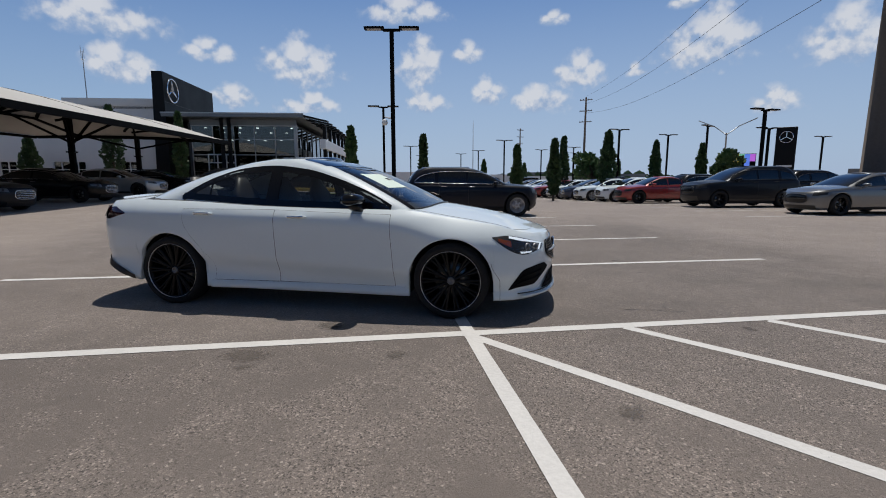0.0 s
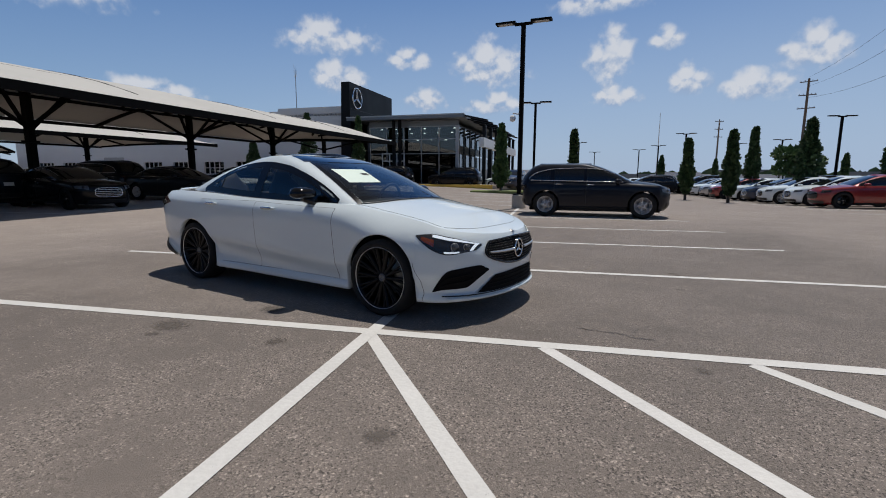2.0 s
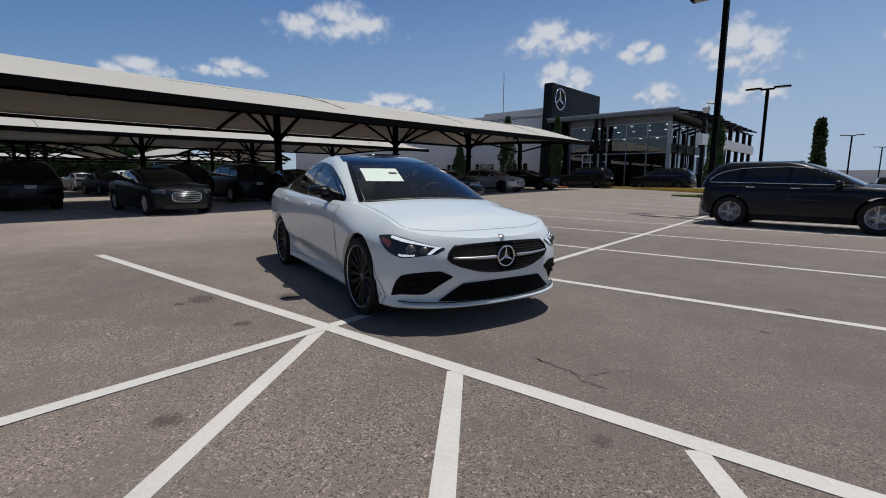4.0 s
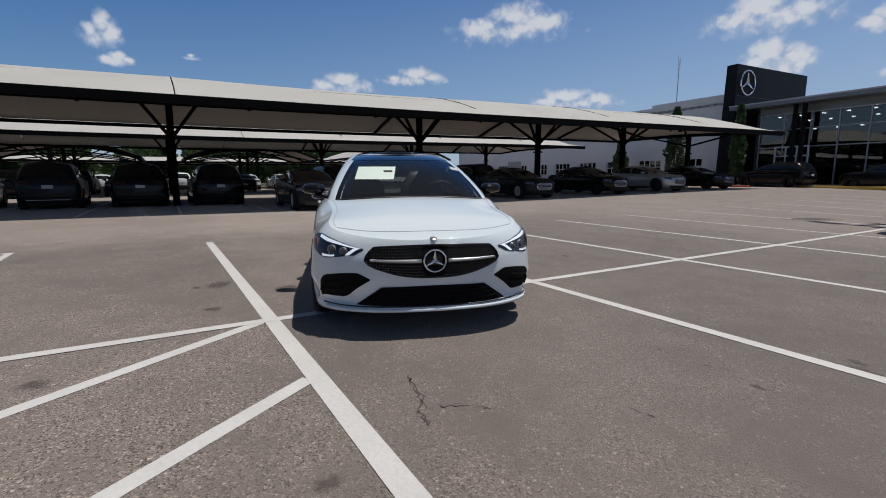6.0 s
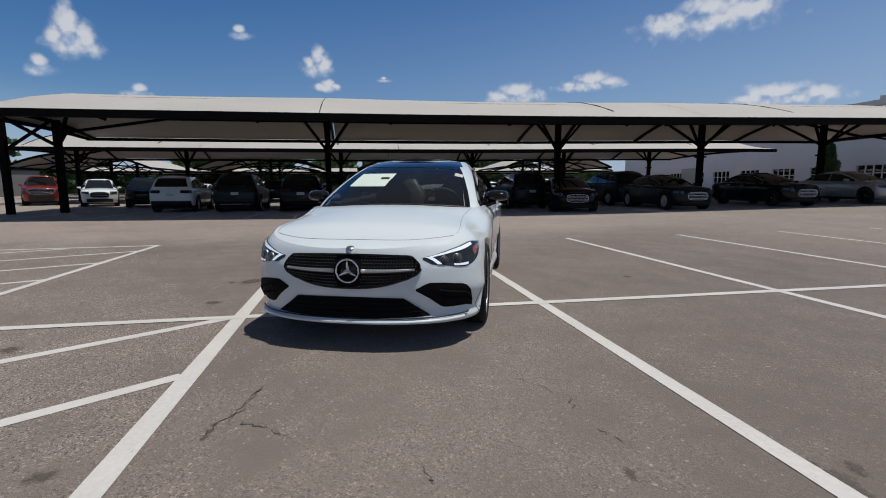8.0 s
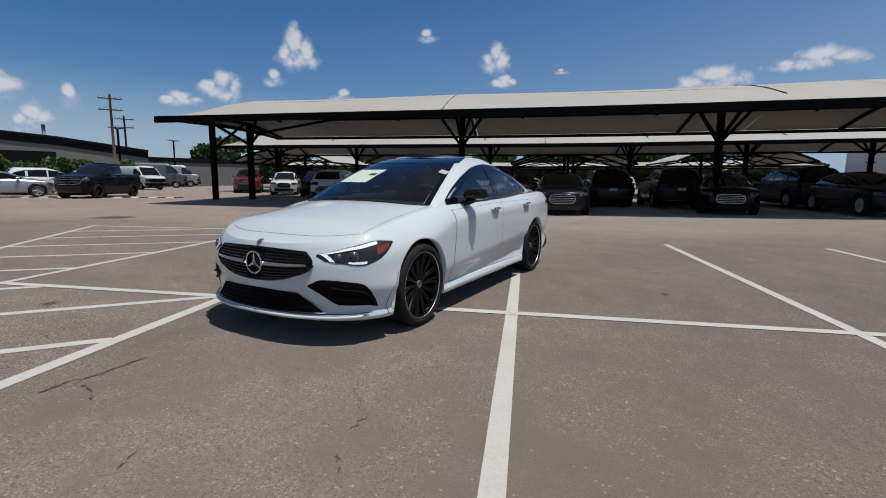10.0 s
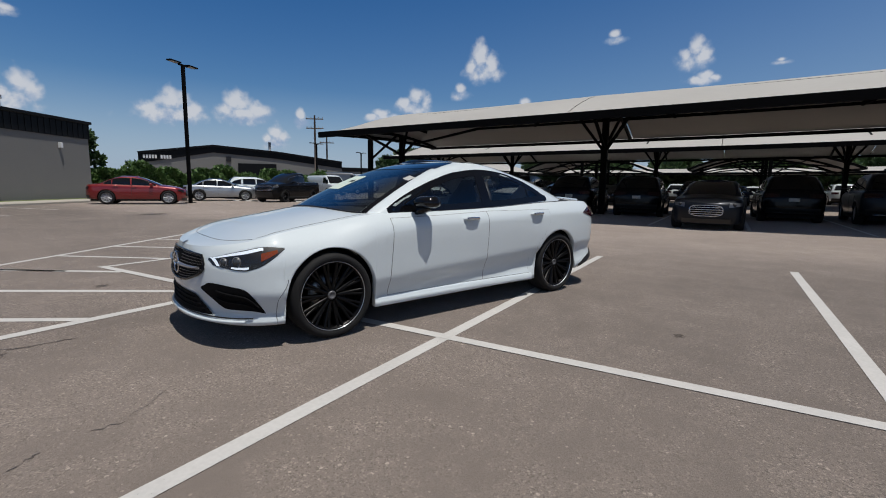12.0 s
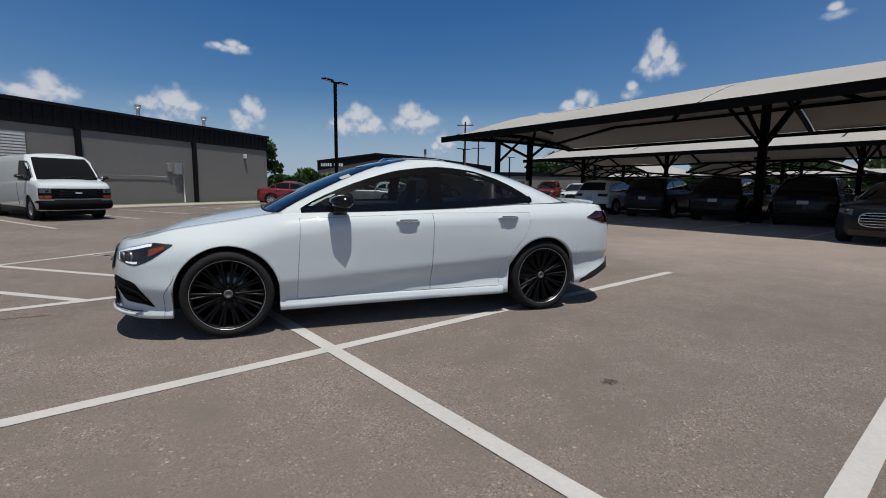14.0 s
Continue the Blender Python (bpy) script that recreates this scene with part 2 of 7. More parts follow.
def asphalt_material():
    m = bpy.data.materials.new("worn_asphalt")
    m.use_nodes = True
    nt = m.node_tree
    p = nt.nodes["Principled BSDF"]
    t = nt.nodes.new("ShaderNodeTexCoord")

    def tex(scale, detail=4.0, rough=0.55, kind="noise"):
        n = nt.nodes.new("ShaderNodeTexNoise" if kind == "noise" else "ShaderNodeTexVoronoi")
        n.inputs["Scale"].default_value, n.inputs["Detail"].default_value = scale, detail
        n.inputs["Roughness"].default_value = rough
        nt.links.new(t.outputs["Object"], n.inputs["Vector"])
        return n
    stones = tex(125, 0, kind="voronoi")
    pebbles = tex(48, 0, kind="voronoi")
    grit = tex(300, 3)
    patches = tex(0.5, 6, 0.6)
    broad = tex(0.07, 3)
    worn = tex(2.3, 6, 0.65)
    val = nt.nodes.new("ShaderNodeSeparateColor")
    nt.links.new(stones.outputs["Color"], val.inputs[0])
    val2 = nt.nodes.new("ShaderNodeSeparateColor")
    nt.links.new(pebbles.outputs["Color"], val2.inputs[0])
    pale = chain(nt, "GREATER_THAN", val.outputs[0], 0.84)
    speck = chain(nt, "MULTIPLY", chain(nt, "GREATER_THAN", val2.outputs[0], 0.93), chain(nt, "LESS_THAN", pebbles.outputs["Distance"], 0.32))
    dark = chain(nt, "LESS_THAN", val.outputs[1], 0.2)
    # the paving seal is worn off in some lanes, where the stones lie open
    open_ = nt.nodes.new("ShaderNodeMapRange")
    open_.inputs[1].default_value, open_.inputs[2].default_value = 0.40, 0.56
    nt.links.new(chain(nt, "ADD", chain(nt, "MULTIPLY", patches.outputs[0], 0.5), chain(nt, "MULTIPLY", worn.outputs[0], 0.5)), open_.inputs[0])
    # least driven, and so roughest, inside the hatched islands
    place = nt.nodes.new("ShaderNodeSeparateXYZ")
    nt.links.new(t.outputs["Object"], place.inputs[0])
    rough_zone = nt.nodes.new("ShaderNodeMapRange")
    rough_zone.interpolation_type = "SMOOTHSTEP"
    rough_zone.inputs[1].default_value, rough_zone.inputs[2].default_value = 1.2, -0.6
    rough_zone.inputs[3].default_value, rough_zone.inputs[4].default_value = 0.6, 1.0
    nt.links.new(chain(nt, "ADD", place.outputs[1], chain(nt, "MULTIPLY", chain(nt, "SUBTRACT", patches.outputs[0], 0.5), 3.0)), rough_zone.inputs[0])
    coarse = chain(nt, "MULTIPLY", open_.outputs[0], rough_zone.outputs[0])
    k = chain(nt, "ADD", 1.0, chain(nt, "MULTIPLY", chain(nt, "SUBTRACT", patches.outputs[0], 0.5), 0.62))
    k = chain(nt, "ADD", k, chain(nt, "MULTIPLY", chain(nt, "SUBTRACT", broad.outputs[0], 0.5), 0.7))
    k = chain(nt, "ADD", k, chain(nt, "MULTIPLY", chain(nt, "SUBTRACT", worn.outputs[0], 0.5), 0.55))
    k = chain(nt, "ADD", k, chain(nt, "MULTIPLY", chain(nt, "SUBTRACT", grit.outputs[0], 0.5), chain(nt, "ADD", 0.8, chain(nt, "MULTIPLY", rough_zone.outputs[0], 1.1))))
    k = chain(nt, "ADD", k, chain(nt, "MULTIPLY", chain(nt, "MULTIPLY", pale, 0.75), coarse))
    k = chain(nt, "ADD", k, chain(nt, "MULTIPLY", chain(nt, "MULTIPLY", speck, 0.9), rough_zone.outputs[0]))
    k = chain(nt, "SUBTRACT", k, chain(nt, "MULTIPLY", chain(nt, "MULTIPLY", dark, 0.6), coarse))
    # broken pale chips, lying in loose clusters
    chips = tex(34, 0, kind="voronoi")
    pick = nt.nodes.new("ShaderNodeSeparateColor")
    nt.links.new(chips.outputs["Color"], pick.inputs[0])
    cluster = chain(nt, "GREATER_THAN", worn.outputs[0], 0.55)
    chip = chain(nt, "MULTIPLY", chain(nt, "GREATER_THAN", pick.outputs[0], 0.93), chain(nt, "LESS_THAN", chips.outputs["Distance"], 0.3))
    k = chain(nt, "ADD", k, chain(nt, "MULTIPLY", chain(nt, "MULTIPLY", chip, cluster), 0.8))
    k = chain(nt, "SUBTRACT", k, chain(nt, "MULTIPLY", chain(nt, "SUBTRACT", rough_zone.outputs[0], 0.6), 0.34))
    # the driven lanes beyond the stall ends are worn pale, with grazing brightness painted in
    lane = nt.nodes.new("ShaderNodeMapRange")
    lane.interpolation_type = "SMOOTHSTEP"
    lane.inputs[1].default_value, lane.inputs[2].default_value = 4.6, 8.2
    off_axis = chain(nt, "ABSOLUTE", chain(nt, "ADD", place.outputs[0], 0.3))
    nt.links.new(chain(nt, "ADD", off_axis, chain(nt, "MULTIPLY", chain(nt, "SUBTRACT", patches.outputs[0], 0.5), 2.5)), lane.inputs[0])
    # the far stall field is lightened too, painting in its brightness at grazing view
    back = nt.nodes.new("ShaderNodeMapRange")
    back.interpolation_type = "SMOOTHSTEP"
    back.inputs[1].default_value, back.inputs[2].default_value = 6.2, 12.5
    nt.links.new(place.outputs[1], back.inputs[0])
    k = chain(nt, "ADD", k, chain(nt, "MULTIPLY", chain(nt, "MAXIMUM", lane.outputs[0], back.outputs[0]), 0.44))
    # oil drips and tyre smudges
    drips = tex(1.1, 5, 0.7)
    spot = nt.nodes.new("ShaderNodeMapRange")
    spot.inputs[1].default_value, spot.inputs[2].default_value = 0.66, 0.75
    nt.links.new(drips.outputs[0], spot.inputs[0])
    k = chain(nt, "SUBTRACT", k, chain(nt, "MULTIPLY", spot.outputs[0], 0.3))
    vm = nt.nodes.new("ShaderNodeVectorMath")
    vm.operation = "SCALE"
    vm.inputs[0].default_value = (0.229, 0.191, 0.165)
    nt.links.new(k, vm.inputs["Scale"])
    nt.links.new(vm.outputs[0], p.inputs["Base Color"])
    p.inputs["Roughness"].default_value = 0.85
    p.inputs["Diffuse Roughness"].default_value = 0.8
    b = nt.nodes.new("ShaderNodeBump")
    b.inputs["Strength"].default_value, b.inputs["Distance"].default_value = 0.7, 0.006
    nt.links.new(chain(nt, "ADD", chain(nt, "MULTIPLY", stones.outputs["Distance"], 0.6), grit.outputs[0]), b.inputs["Height"])
    nt.links.new(b.outputs[0], p.inputs["Normal"])
    return m


def line_material():
    m = material("road_paint", (0.545, 0.53, 0.507), 0.7, grain=0.12, scale=40, bump=0.3, blotch=0.12)
    nt = m.node_tree
    p = nt.nodes["Principled BSDF"]
    t = nt.nodes.new("ShaderNodeTexCoord")
    w = nt.nodes.new("ShaderNodeTexNoise")
    w.inputs["Scale"].default_value, w.inputs["Detail"].default_value, w.inputs["Roughness"].default_value = 28, 8, 0.75
    nt.links.new(t.outputs["Object"], w.inputs["Vector"])
    gone = nt.nodes.new("ShaderNodeMapRange")
    gone.inputs[1].default_value, gone.inputs[2].default_value = 0.64, 0.70
    gone.inputs[3].default_value, gone.inputs[4].default_value = 1.0, 0.35
    nt.links.new(w.outputs[0], gone.inputs[0])
    src = p.inputs["Base Color"].links[0].from_socket
    vm = nt.nodes.new("ShaderNodeVectorMath")
    vm.operation = "SCALE"
    nt.links.new(src, vm.inputs[0])
    nt.links.new(gone.outputs[0], vm.inputs["Scale"])
    nt.links.new(vm.outputs[0], p.inputs["Base Color"])
    return m


ASPHALT, LINE = asphalt_material(), line_material()
WHITE_PAINT = paint("white_car_paint", (0.665, 0.728, 0.75))
WHITE_PAINT.node_tree.nodes["Principled BSDF"].inputs["Specular IOR Level"].default_value = 0.1
BLACK_PAINT = paint("black_car_paint", (0.006, 0.006, 0.007), 0, 0.25, coat=0.22)
NAVY_PAINT = paint("dark_blue_car_paint", (0.006, 0.008, 0.015), 0.1, coat=0.25)
GREY_PAINT = paint("dark_grey_car_paint", (0.011, 0.0135, 0.019), 0.3, coat=0.18)
SILVER_PAINT = paint("silver_car_paint", (0.42, 0.44, 0.46), 0.6)
MIDGREY_PAINT = paint("mid_grey_car_paint", (0.13, 0.135, 0.14), 0.6)
RED_PAINT = paint("red_car_paint", (0.22, 0.012, 0.012), 0.2)
BLUE_PAINT = paint("blue_car_paint", (0.012, 0.025, 0.06), 0.2, coat=0.45)
GLOSS_BLACK = material("gloss_black_plastic", (0.005, 0.005, 0.006), 0.12, coat=0.35)
GLOSS_BLACK.node_tree.nodes["Principled BSDF"].inputs["Specular IOR Level"].default_value = 0.2
VENT_BLACK = material("matte_black_vent", (0.003, 0.003, 0.0035), 0.8, grain=0.1, scale=90)
VENT_BLACK.node_tree.nodes["Principled BSDF"].inputs["Specular IOR Level"].default_value = 0.15
SEAM = material("shaded_panel_gap", (0.16, 0.17, 0.175), 0.6)
TRIM = material("black_trim", (0.012, 0.012, 0.013), 0.45, grain=0.1, scale=90)
RUBBER = material("tyre_rubber", (0.0045, 0.0045, 0.005), 0.85, grain=0.25, scale=60, bump=0.2)
RIM_BLACK = material("gloss_black_wheel", (0.002, 0.002, 0.0022), 0.35, coat=0.03)
RIM_BLACK.node_tree.nodes["Principled BSDF"].inputs["Specular IOR Level"].default_value = 0.2
RIM_SILVER = material("silver_wheel", (0.5, 0.5, 0.52), 0.35, 0.35)
CHROME = material("chrome", (0.75, 0.76, 0.78), 0.1, 1.0)
SATIN = material("satin_silver", (0.6, 0.61, 0.63), 0.3, 0.9)
HUB = material("dull_hub_cap", (0.13, 0.13, 0.135), 0.45, 0.3)
DISC = material("brake_disc_steel", (0.35, 0.34, 0.33), 0.35, 0.9, grain=0.1, scale=50)
UNDER = material("underbody_black", (0.006, 0.006, 0.006), 0.9)
CABIN = material("cabin_black", (0.012, 0.012, 0.013), 0.7, grain=0.15, scale=40)
LEATHER = material("dark_leather", (0.02, 0.019, 0.019), 0.5, grain=0.1, scale=70, bump=0.1)
PANE = glass("tinted_window", (0.55, 0.58, 0.57))
SCREEN = glass("windscreen_glass", (0.50, 0.57, 0.58), ior=1.85)
ROOF_GLASS = material("panorama_roof_glass", (0.004, 0.005, 0.007), 0.03, coat=1.0)
DARK_PANE = material("privacy_glass", (0.006, 0.007, 0.008), 0.04, coat=0.5)
LAMP_GLASS = glass("lamp_cover", (0.94, 0.95, 0.96), ior=1.3)
LAMP_HOUSE = material("lamp_housing", (0.008, 0.008, 0.009), 0.5, 0.0)
LENS_DARK = material("projector_lens", (0.05, 0.055, 0.06), 0.25, coat=0.3)
LED = material("daytime_led", (0.55, 0.6, 0.65), 0.5, emit=0.8)
AMBER = material("amber_reflector", (0.24, 0.05, 0.012), 0.15, coat=1.0)
TAIL_RED = material("red_tail_lamp", (0.026, 0.002, 0.005), 0.15, coat=0.5)
PLATE = material("plate_white", (0.5, 0.5, 0.48), 0.5)
PAPER = material("sticker_paper", (0.62, 0.72, 0.64), 0.6)
STEEL_BLACK = material("black_painted_steel", (0.0045, 0.0044, 0.0044), 0.6, grain=0.15, scale=25)
STEEL_BLACK.node_tree.nodes["Principled BSDF"].inputs["Specular IOR Level"].default_value = 0.05
LAMP_GREY = material("lamp_interior", (0.12, 0.125, 0.135), 0.35, 0.6)
FABRIC = material("canopy_fabric", (0.45, 0.437, 0.41), 0.75, grain=0.05, scale=6, blotch=0.12)
_p = FABRIC.node_tree
_t = _p.nodes.new("ShaderNodeBsdfTranslucent")
_t.inputs[0].default_value = (0.45, 0.43, 0.39, 1)
_m = _p.nodes.new("ShaderNodeMixShader")
_m.inputs[0].default_value = 0.05
_p.links.new(_p.nodes["Principled BSDF"].outputs[0], _m.inputs[1])
_p.links.new(_t.outputs[0], _m.inputs[2])
_p.links.new(_m.outputs[0], _p.nodes["Material Output"].inputs[0])
CONCRETE = material("concrete", (0.42, 0.39, 0.34), 0.85, grain=0.15, scale=25, bump=0.3, blotch=0.15)
WHITE_WALL = material("white_render_wall", (0.6, 0.61, 0.62), 0.7, grain=0.03, scale=10, blotch=0.06)
GREY_WALL = material("grey_painted_block", (0.185, 0.182, 0.172), 0.75, grain=0.05, scale=12, bump=0.15, blotch=0.08)
DARK_CLAD = material("anthracite_cladding", (0.008, 0.0085, 0.0095), 0.45, 0.0, grain=0.08, scale=8)
DARK_CLAD.node_tree.nodes["Principled BSDF"].inputs["Specular IOR Level"].default_value = 0.12
SOFFIT = material("grey_metal_fascia", (0.16, 0.17, 0.18), 0.45, 0.4, grain=0.05, scale=10)
SHOP_GLASS = glass("showroom_glass", (0.30, 0.34, 0.35))
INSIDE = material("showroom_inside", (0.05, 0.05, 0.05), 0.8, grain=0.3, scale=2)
LEAF = material("cypress_leaf", (0.035, 0.075, 0.022), 0.6, vary=0.2, grain=0.5, scale=3)
LEAF_LIGHT = material("hedge_leaf", (0.07, 0.135, 0.03), 0.6, grain=0.5, scale=3)
LEAF_BROAD = material("broad_leaf", (0.055, 0.105, 0.03), 0.6, vary=0.15, grain=0.5, scale=2)
BARK = material("bark", (0.09, 0.065, 0.045), 0.9, grain=0.3, scale=20, bump=0.5)
WOOD_POLE = material("weathered_pole", (0.12, 0.095, 0.075), 0.85, grain=0.25, scale=10)
GALV = material("galvanised_steel", (0.38, 0.38, 0.38), 0.5, 0.6, grain=0.1, scale=15)
WHITE_METAL = material("white_metal", (0.7, 0.7, 0.69), 0.5)
GRASS = material("dry_grass", (0.12, 0.15, 0.05), 0.9, grain=0.5, scale=6, blotch=0.3)
RED_CURB = material("red_kerb_paint", (0.35, 0.06, 0.04), 0.7, grain=0.2, scale=15)
YELLOW_CURB = material("yellow_kerb_paint", (0.6, 0.42, 0.08), 0.7, grain=0.2, scale=15)


# ---- mesh helpers ----
def mesh_of(name, v, f, mats, smooth=True, index=None):
    me = bpy.data.meshes.new(name)
    me.from_pydata([tuple(p) for p in v], [], [tuple(q) for q in f])
    for m in (mats if isinstance(mats, (list, tuple)) else [mats]):
        me.materials.append(m)
    if smooth:
        me.polygons.foreach_set("use_smooth", [True] * len(me.polygons))
    if index is not None:
        me.polygons.foreach_set("material_index", index)
    me.update()
    return me


def thing(name, m=None, label="", category="", group="", kind=""):
    ob = new(name)
    ob.empty_display_size = 0.2
    if m is not None:
        ob.matrix_basis = m
    return tagged(ob, label, category, group, kind)


def part(name, data, parent=None, label="", m=None):
    """data: a mesh, or (verts, faces, material[, smooth])."""
    if isinstance(data, tuple):
        data = mesh_of(name, data[0], data[1], data[2], data[3] if len(data) > 3 else True)
    ob = new(name, data)
    if parent is not None:
        ob.parent = parent
    if m is not None:
        ob.matrix_basis = m
    return tagged(ob, label)


def grid(P, close_u=False, close_v=False):
    n, k = len(P), len(P[0])
    v = [tuple(p) for row in P for p in row]
    f = []
    for i in range(n if close_u else n - 1):
        for j in range(k if close_v else k - 1):
            a, b = i, (i + 1) % n
            c, d = j, (j + 1) % k
            f.append((a * k + c, b * k + c, b * k + d, a * k + d))
    return v, f


def merge(*vf):
    V, F = [], []
    for v, f in vf:
        o = len(V)
        V += list(v)
        F += [tuple(i + o for i in q) for q in f]
    return V, F


def flip(vf):
    return vf[0], [tuple(reversed(q)) for q in vf[1]]


def mirror(vf):
    return [(x, -y, z) for x, y, z in vf[0]], [tuple(reversed(q)) for q in vf[1]]


def moved(vf, m):
    return [tuple(m @ Vector(p)) for p in vf[0]], vf[1]


def box(x0, y0, z0, x1, y1, z1, b=0.0):
    """A box with its edges bevelled by b."""
    if b <= 0:
        v = [(x, y, z) for x in (x0, x1) for y in (y0, y1) for z in (z0, z1)]
        return v, [(0, 1, 3, 2), (4, 6, 7, 5), (0, 4, 5, 1), (2, 3, 7, 6), (0, 2, 6, 4), (1, 5, 7, 3)]
    lo, hi = (x0, y0, z0), (x1, y1, z1)
    v, idx = [], {}
    for cx in (0, 1):
        for cy in (0, 1):
            for cz in (0, 1):
                c = (cx, cy, cz)
                for ax in range(3):
                    p = [(lo[i] + b, hi[i] - b)[c[i]] for i in range(3)]
                    p[ax] = (lo[ax], hi[ax])[c[ax]]
                    idx[c, ax] = len(v)
                    v.append(tuple(p))
    f = []
    for ax in range(3):
        o1, o2 = [i for i in range(3) if i != ax]
        for s in (0, 1):
            q = []
            for a, bb in ((0, 0), (1, 0), (1, 1), (0, 1)):
                c = [0, 0, 0]
                c[ax], c[o1], c[o2] = s, a, bb
                q.append(idx[tuple(c), ax])
            f.append(tuple(q))
        for a in (0, 1):
            for bb in (0, 1):
                c0, c1 = [0, 0, 0], [0, 0, 0]
                c0[o1] = c1[o1] = a
                c0[o2] = c1[o2] = bb
                c1[ax] = 1
                f.append((idx[tuple(c0), o1], idx[tuple(c1), o1], idx[tuple(c1), o2], idx[tuple(c0), o2]))
    for c in [(a, bb, cc) for a in (0, 1) for bb in (0, 1) for cc in (0, 1)]:
        f.append((idx[c, 0], idx[c, 1], idx[c, 2]))
    bm = bmesh.new()
    vs = [bm.verts.new(p) for p in v]
    for q in f:
        bm.faces.new([vs[i] for i in q])
    bmesh.ops.recalc_face_normals(bm, faces=bm.faces)
    out = [tuple(p.co) for p in bm.verts], [tuple(p.index for p in q.verts) for q in bm.faces]
    bm.verts.index_update()
    out = [tuple(p.co) for p in bm.verts], [tuple(p.index for p in q.verts) for q in bm.faces]
    bm.free()
    return out


def tube(points, r, n=8, caps=True):
    """A round bar along points; r: one radius or one for each point."""
    pts = [Vector(p) for p in points]
    rs = r if isinstance(r, (list, tuple)) else [r] * len(pts)
    rows = []
    up = Vector((0, 0, 1))
    for i, p in enumerate(pts):
        d = (pts[min(i + 1, len(pts) - 1)] - pts[max(i - 1, 0)]).normalized()
        ref = up if abs(d.z) < 0.95 else Vector((1, 0, 0))
        a = d.cross(ref).normalized()
        b = a.cross(d)
        rows.append([tuple(p + rs[i] * (math.cos(TURN * k / n) * a + math.sin(TURN * k / n) * b)) for k in range(n)])
    v, f = grid(rows, close_v=True)
    if caps:
        f.append(tuple(reversed(range(n))))
        f.append(tuple(range(len(v) - n, len(v))))
    return v, f


def bar(a, b, w, h):
    """A square bar from a to b, w wide and h high."""
    a, b = Vector(a), Vector(b)
    d = (b - a).normalized()
    ref = Vector((0, 0, 1)) if abs(d.z) < 0.95 else Vector((1, 0, 0))
    s = d.cross(ref).normalized() * w / 2
    u = s.cross(d).normalized() * h / 2
    v = [tuple(p + i * s + j * u) for p in (a, b) for i, j in ((-1, -1), (1, -1), (1, 1), (-1, 1))]
    return v, [(3, 2, 1, 0), (4, 5, 6, 7), (0, 1, 5, 4), (1, 2, 6, 5), (2, 3, 7, 6), (3, 0, 4, 7)]


def strip(points, w, h):
    """One square bar that bends through all the points."""
    pts = [Vector(p) for p in points]
    rows = []
    for i, p in enumerate(pts):
        d = (pts[min(i + 1, len(pts) - 1)] - pts[max(i - 1, 0)]).normalized()
        s = d.cross(Vector((0, 0, 1))).normalized() * w / 2
        u = s.cross(d).normalized() * h / 2
        rows.append([tuple(p + a * s + b * u) for a, b in ((-1, -1), (1, -1), (1, 1), (-1, 1))])
    v, f = grid(rows, close_v=True)
    return v, f + [(0, 1, 2, 3), tuple(len(v) - 1 - k for k in range(4))]


def lathe(profile, n=32, axis="y"):
    """Turn a profile of (radius, offset along the axis)."""
    rows = []
    for r, o in profile:
        row = []
        for k in range(n):
            c, s = r * math.cos(TURN * k / n), r * math.sin(TURN * k / n)
            row.append((c, o, s) if axis == "y" else (c, s, o) if axis == "z" else (o, c, s))
        rows.append(row)
    return grid(rows, close_v=True)


def curve(table, x):
    """A smooth curve through the (x, value) pairs of table, which fall or rise in x."""
    t = sorted(table)
    xs, ys = [p[0] for p in t], [p[1] for p in t]
    if x <= xs[0]:
        return ys[0]
    if x >= xs[-1]:
        return ys[-1]
    i = max(k for k in range(len(xs)) if xs[k] <= x)
    i = min(i, len(xs) - 2)

    def slope(k):
        if k == 0 or k == len(xs) - 1:
            a, b = (0, 1) if k == 0 else (len(xs) - 2, len(xs) - 1)
            return (ys[b] - ys[a]) / (xs[b] - xs[a])
        l, r = (ys[k] - ys[k - 1]) / (xs[k] - xs[k - 1]), (ys[k + 1] - ys[k]) / (xs[k + 1] - xs[k])
        return 0.0 if l * r <= 0 else 2 * l * r / (l + r)
    h = xs[i + 1] - xs[i]
    u = (x - xs[i]) / h
    a, b = slope(i) * h, slope(i + 1) * h
    d = ys[i + 1] - ys[i]
    return ys[i] + u * (a + u * (3 * d - 2 * a - b + u * (a + b - 2 * d)))


def smooth(a, b, x):
    u = min(1, max(0, (x - a) / (b - a)))
    return u * u * (3 - 2 * u)


def lie(x, y):
    """Height of the graded ground: level round the car, rising gently towards the showroom and falling to the open rows."""
    return 0.45 * smooth(2, 34, y) * smooth(4, -13, x) - 0.27 * smooth(13, 34, y) * smooth(-2, 9, x)


def yawed(x, y, deg, z=None):
    return pose(x, y, lie(x, y) if z is None else z, 0, 0, deg)


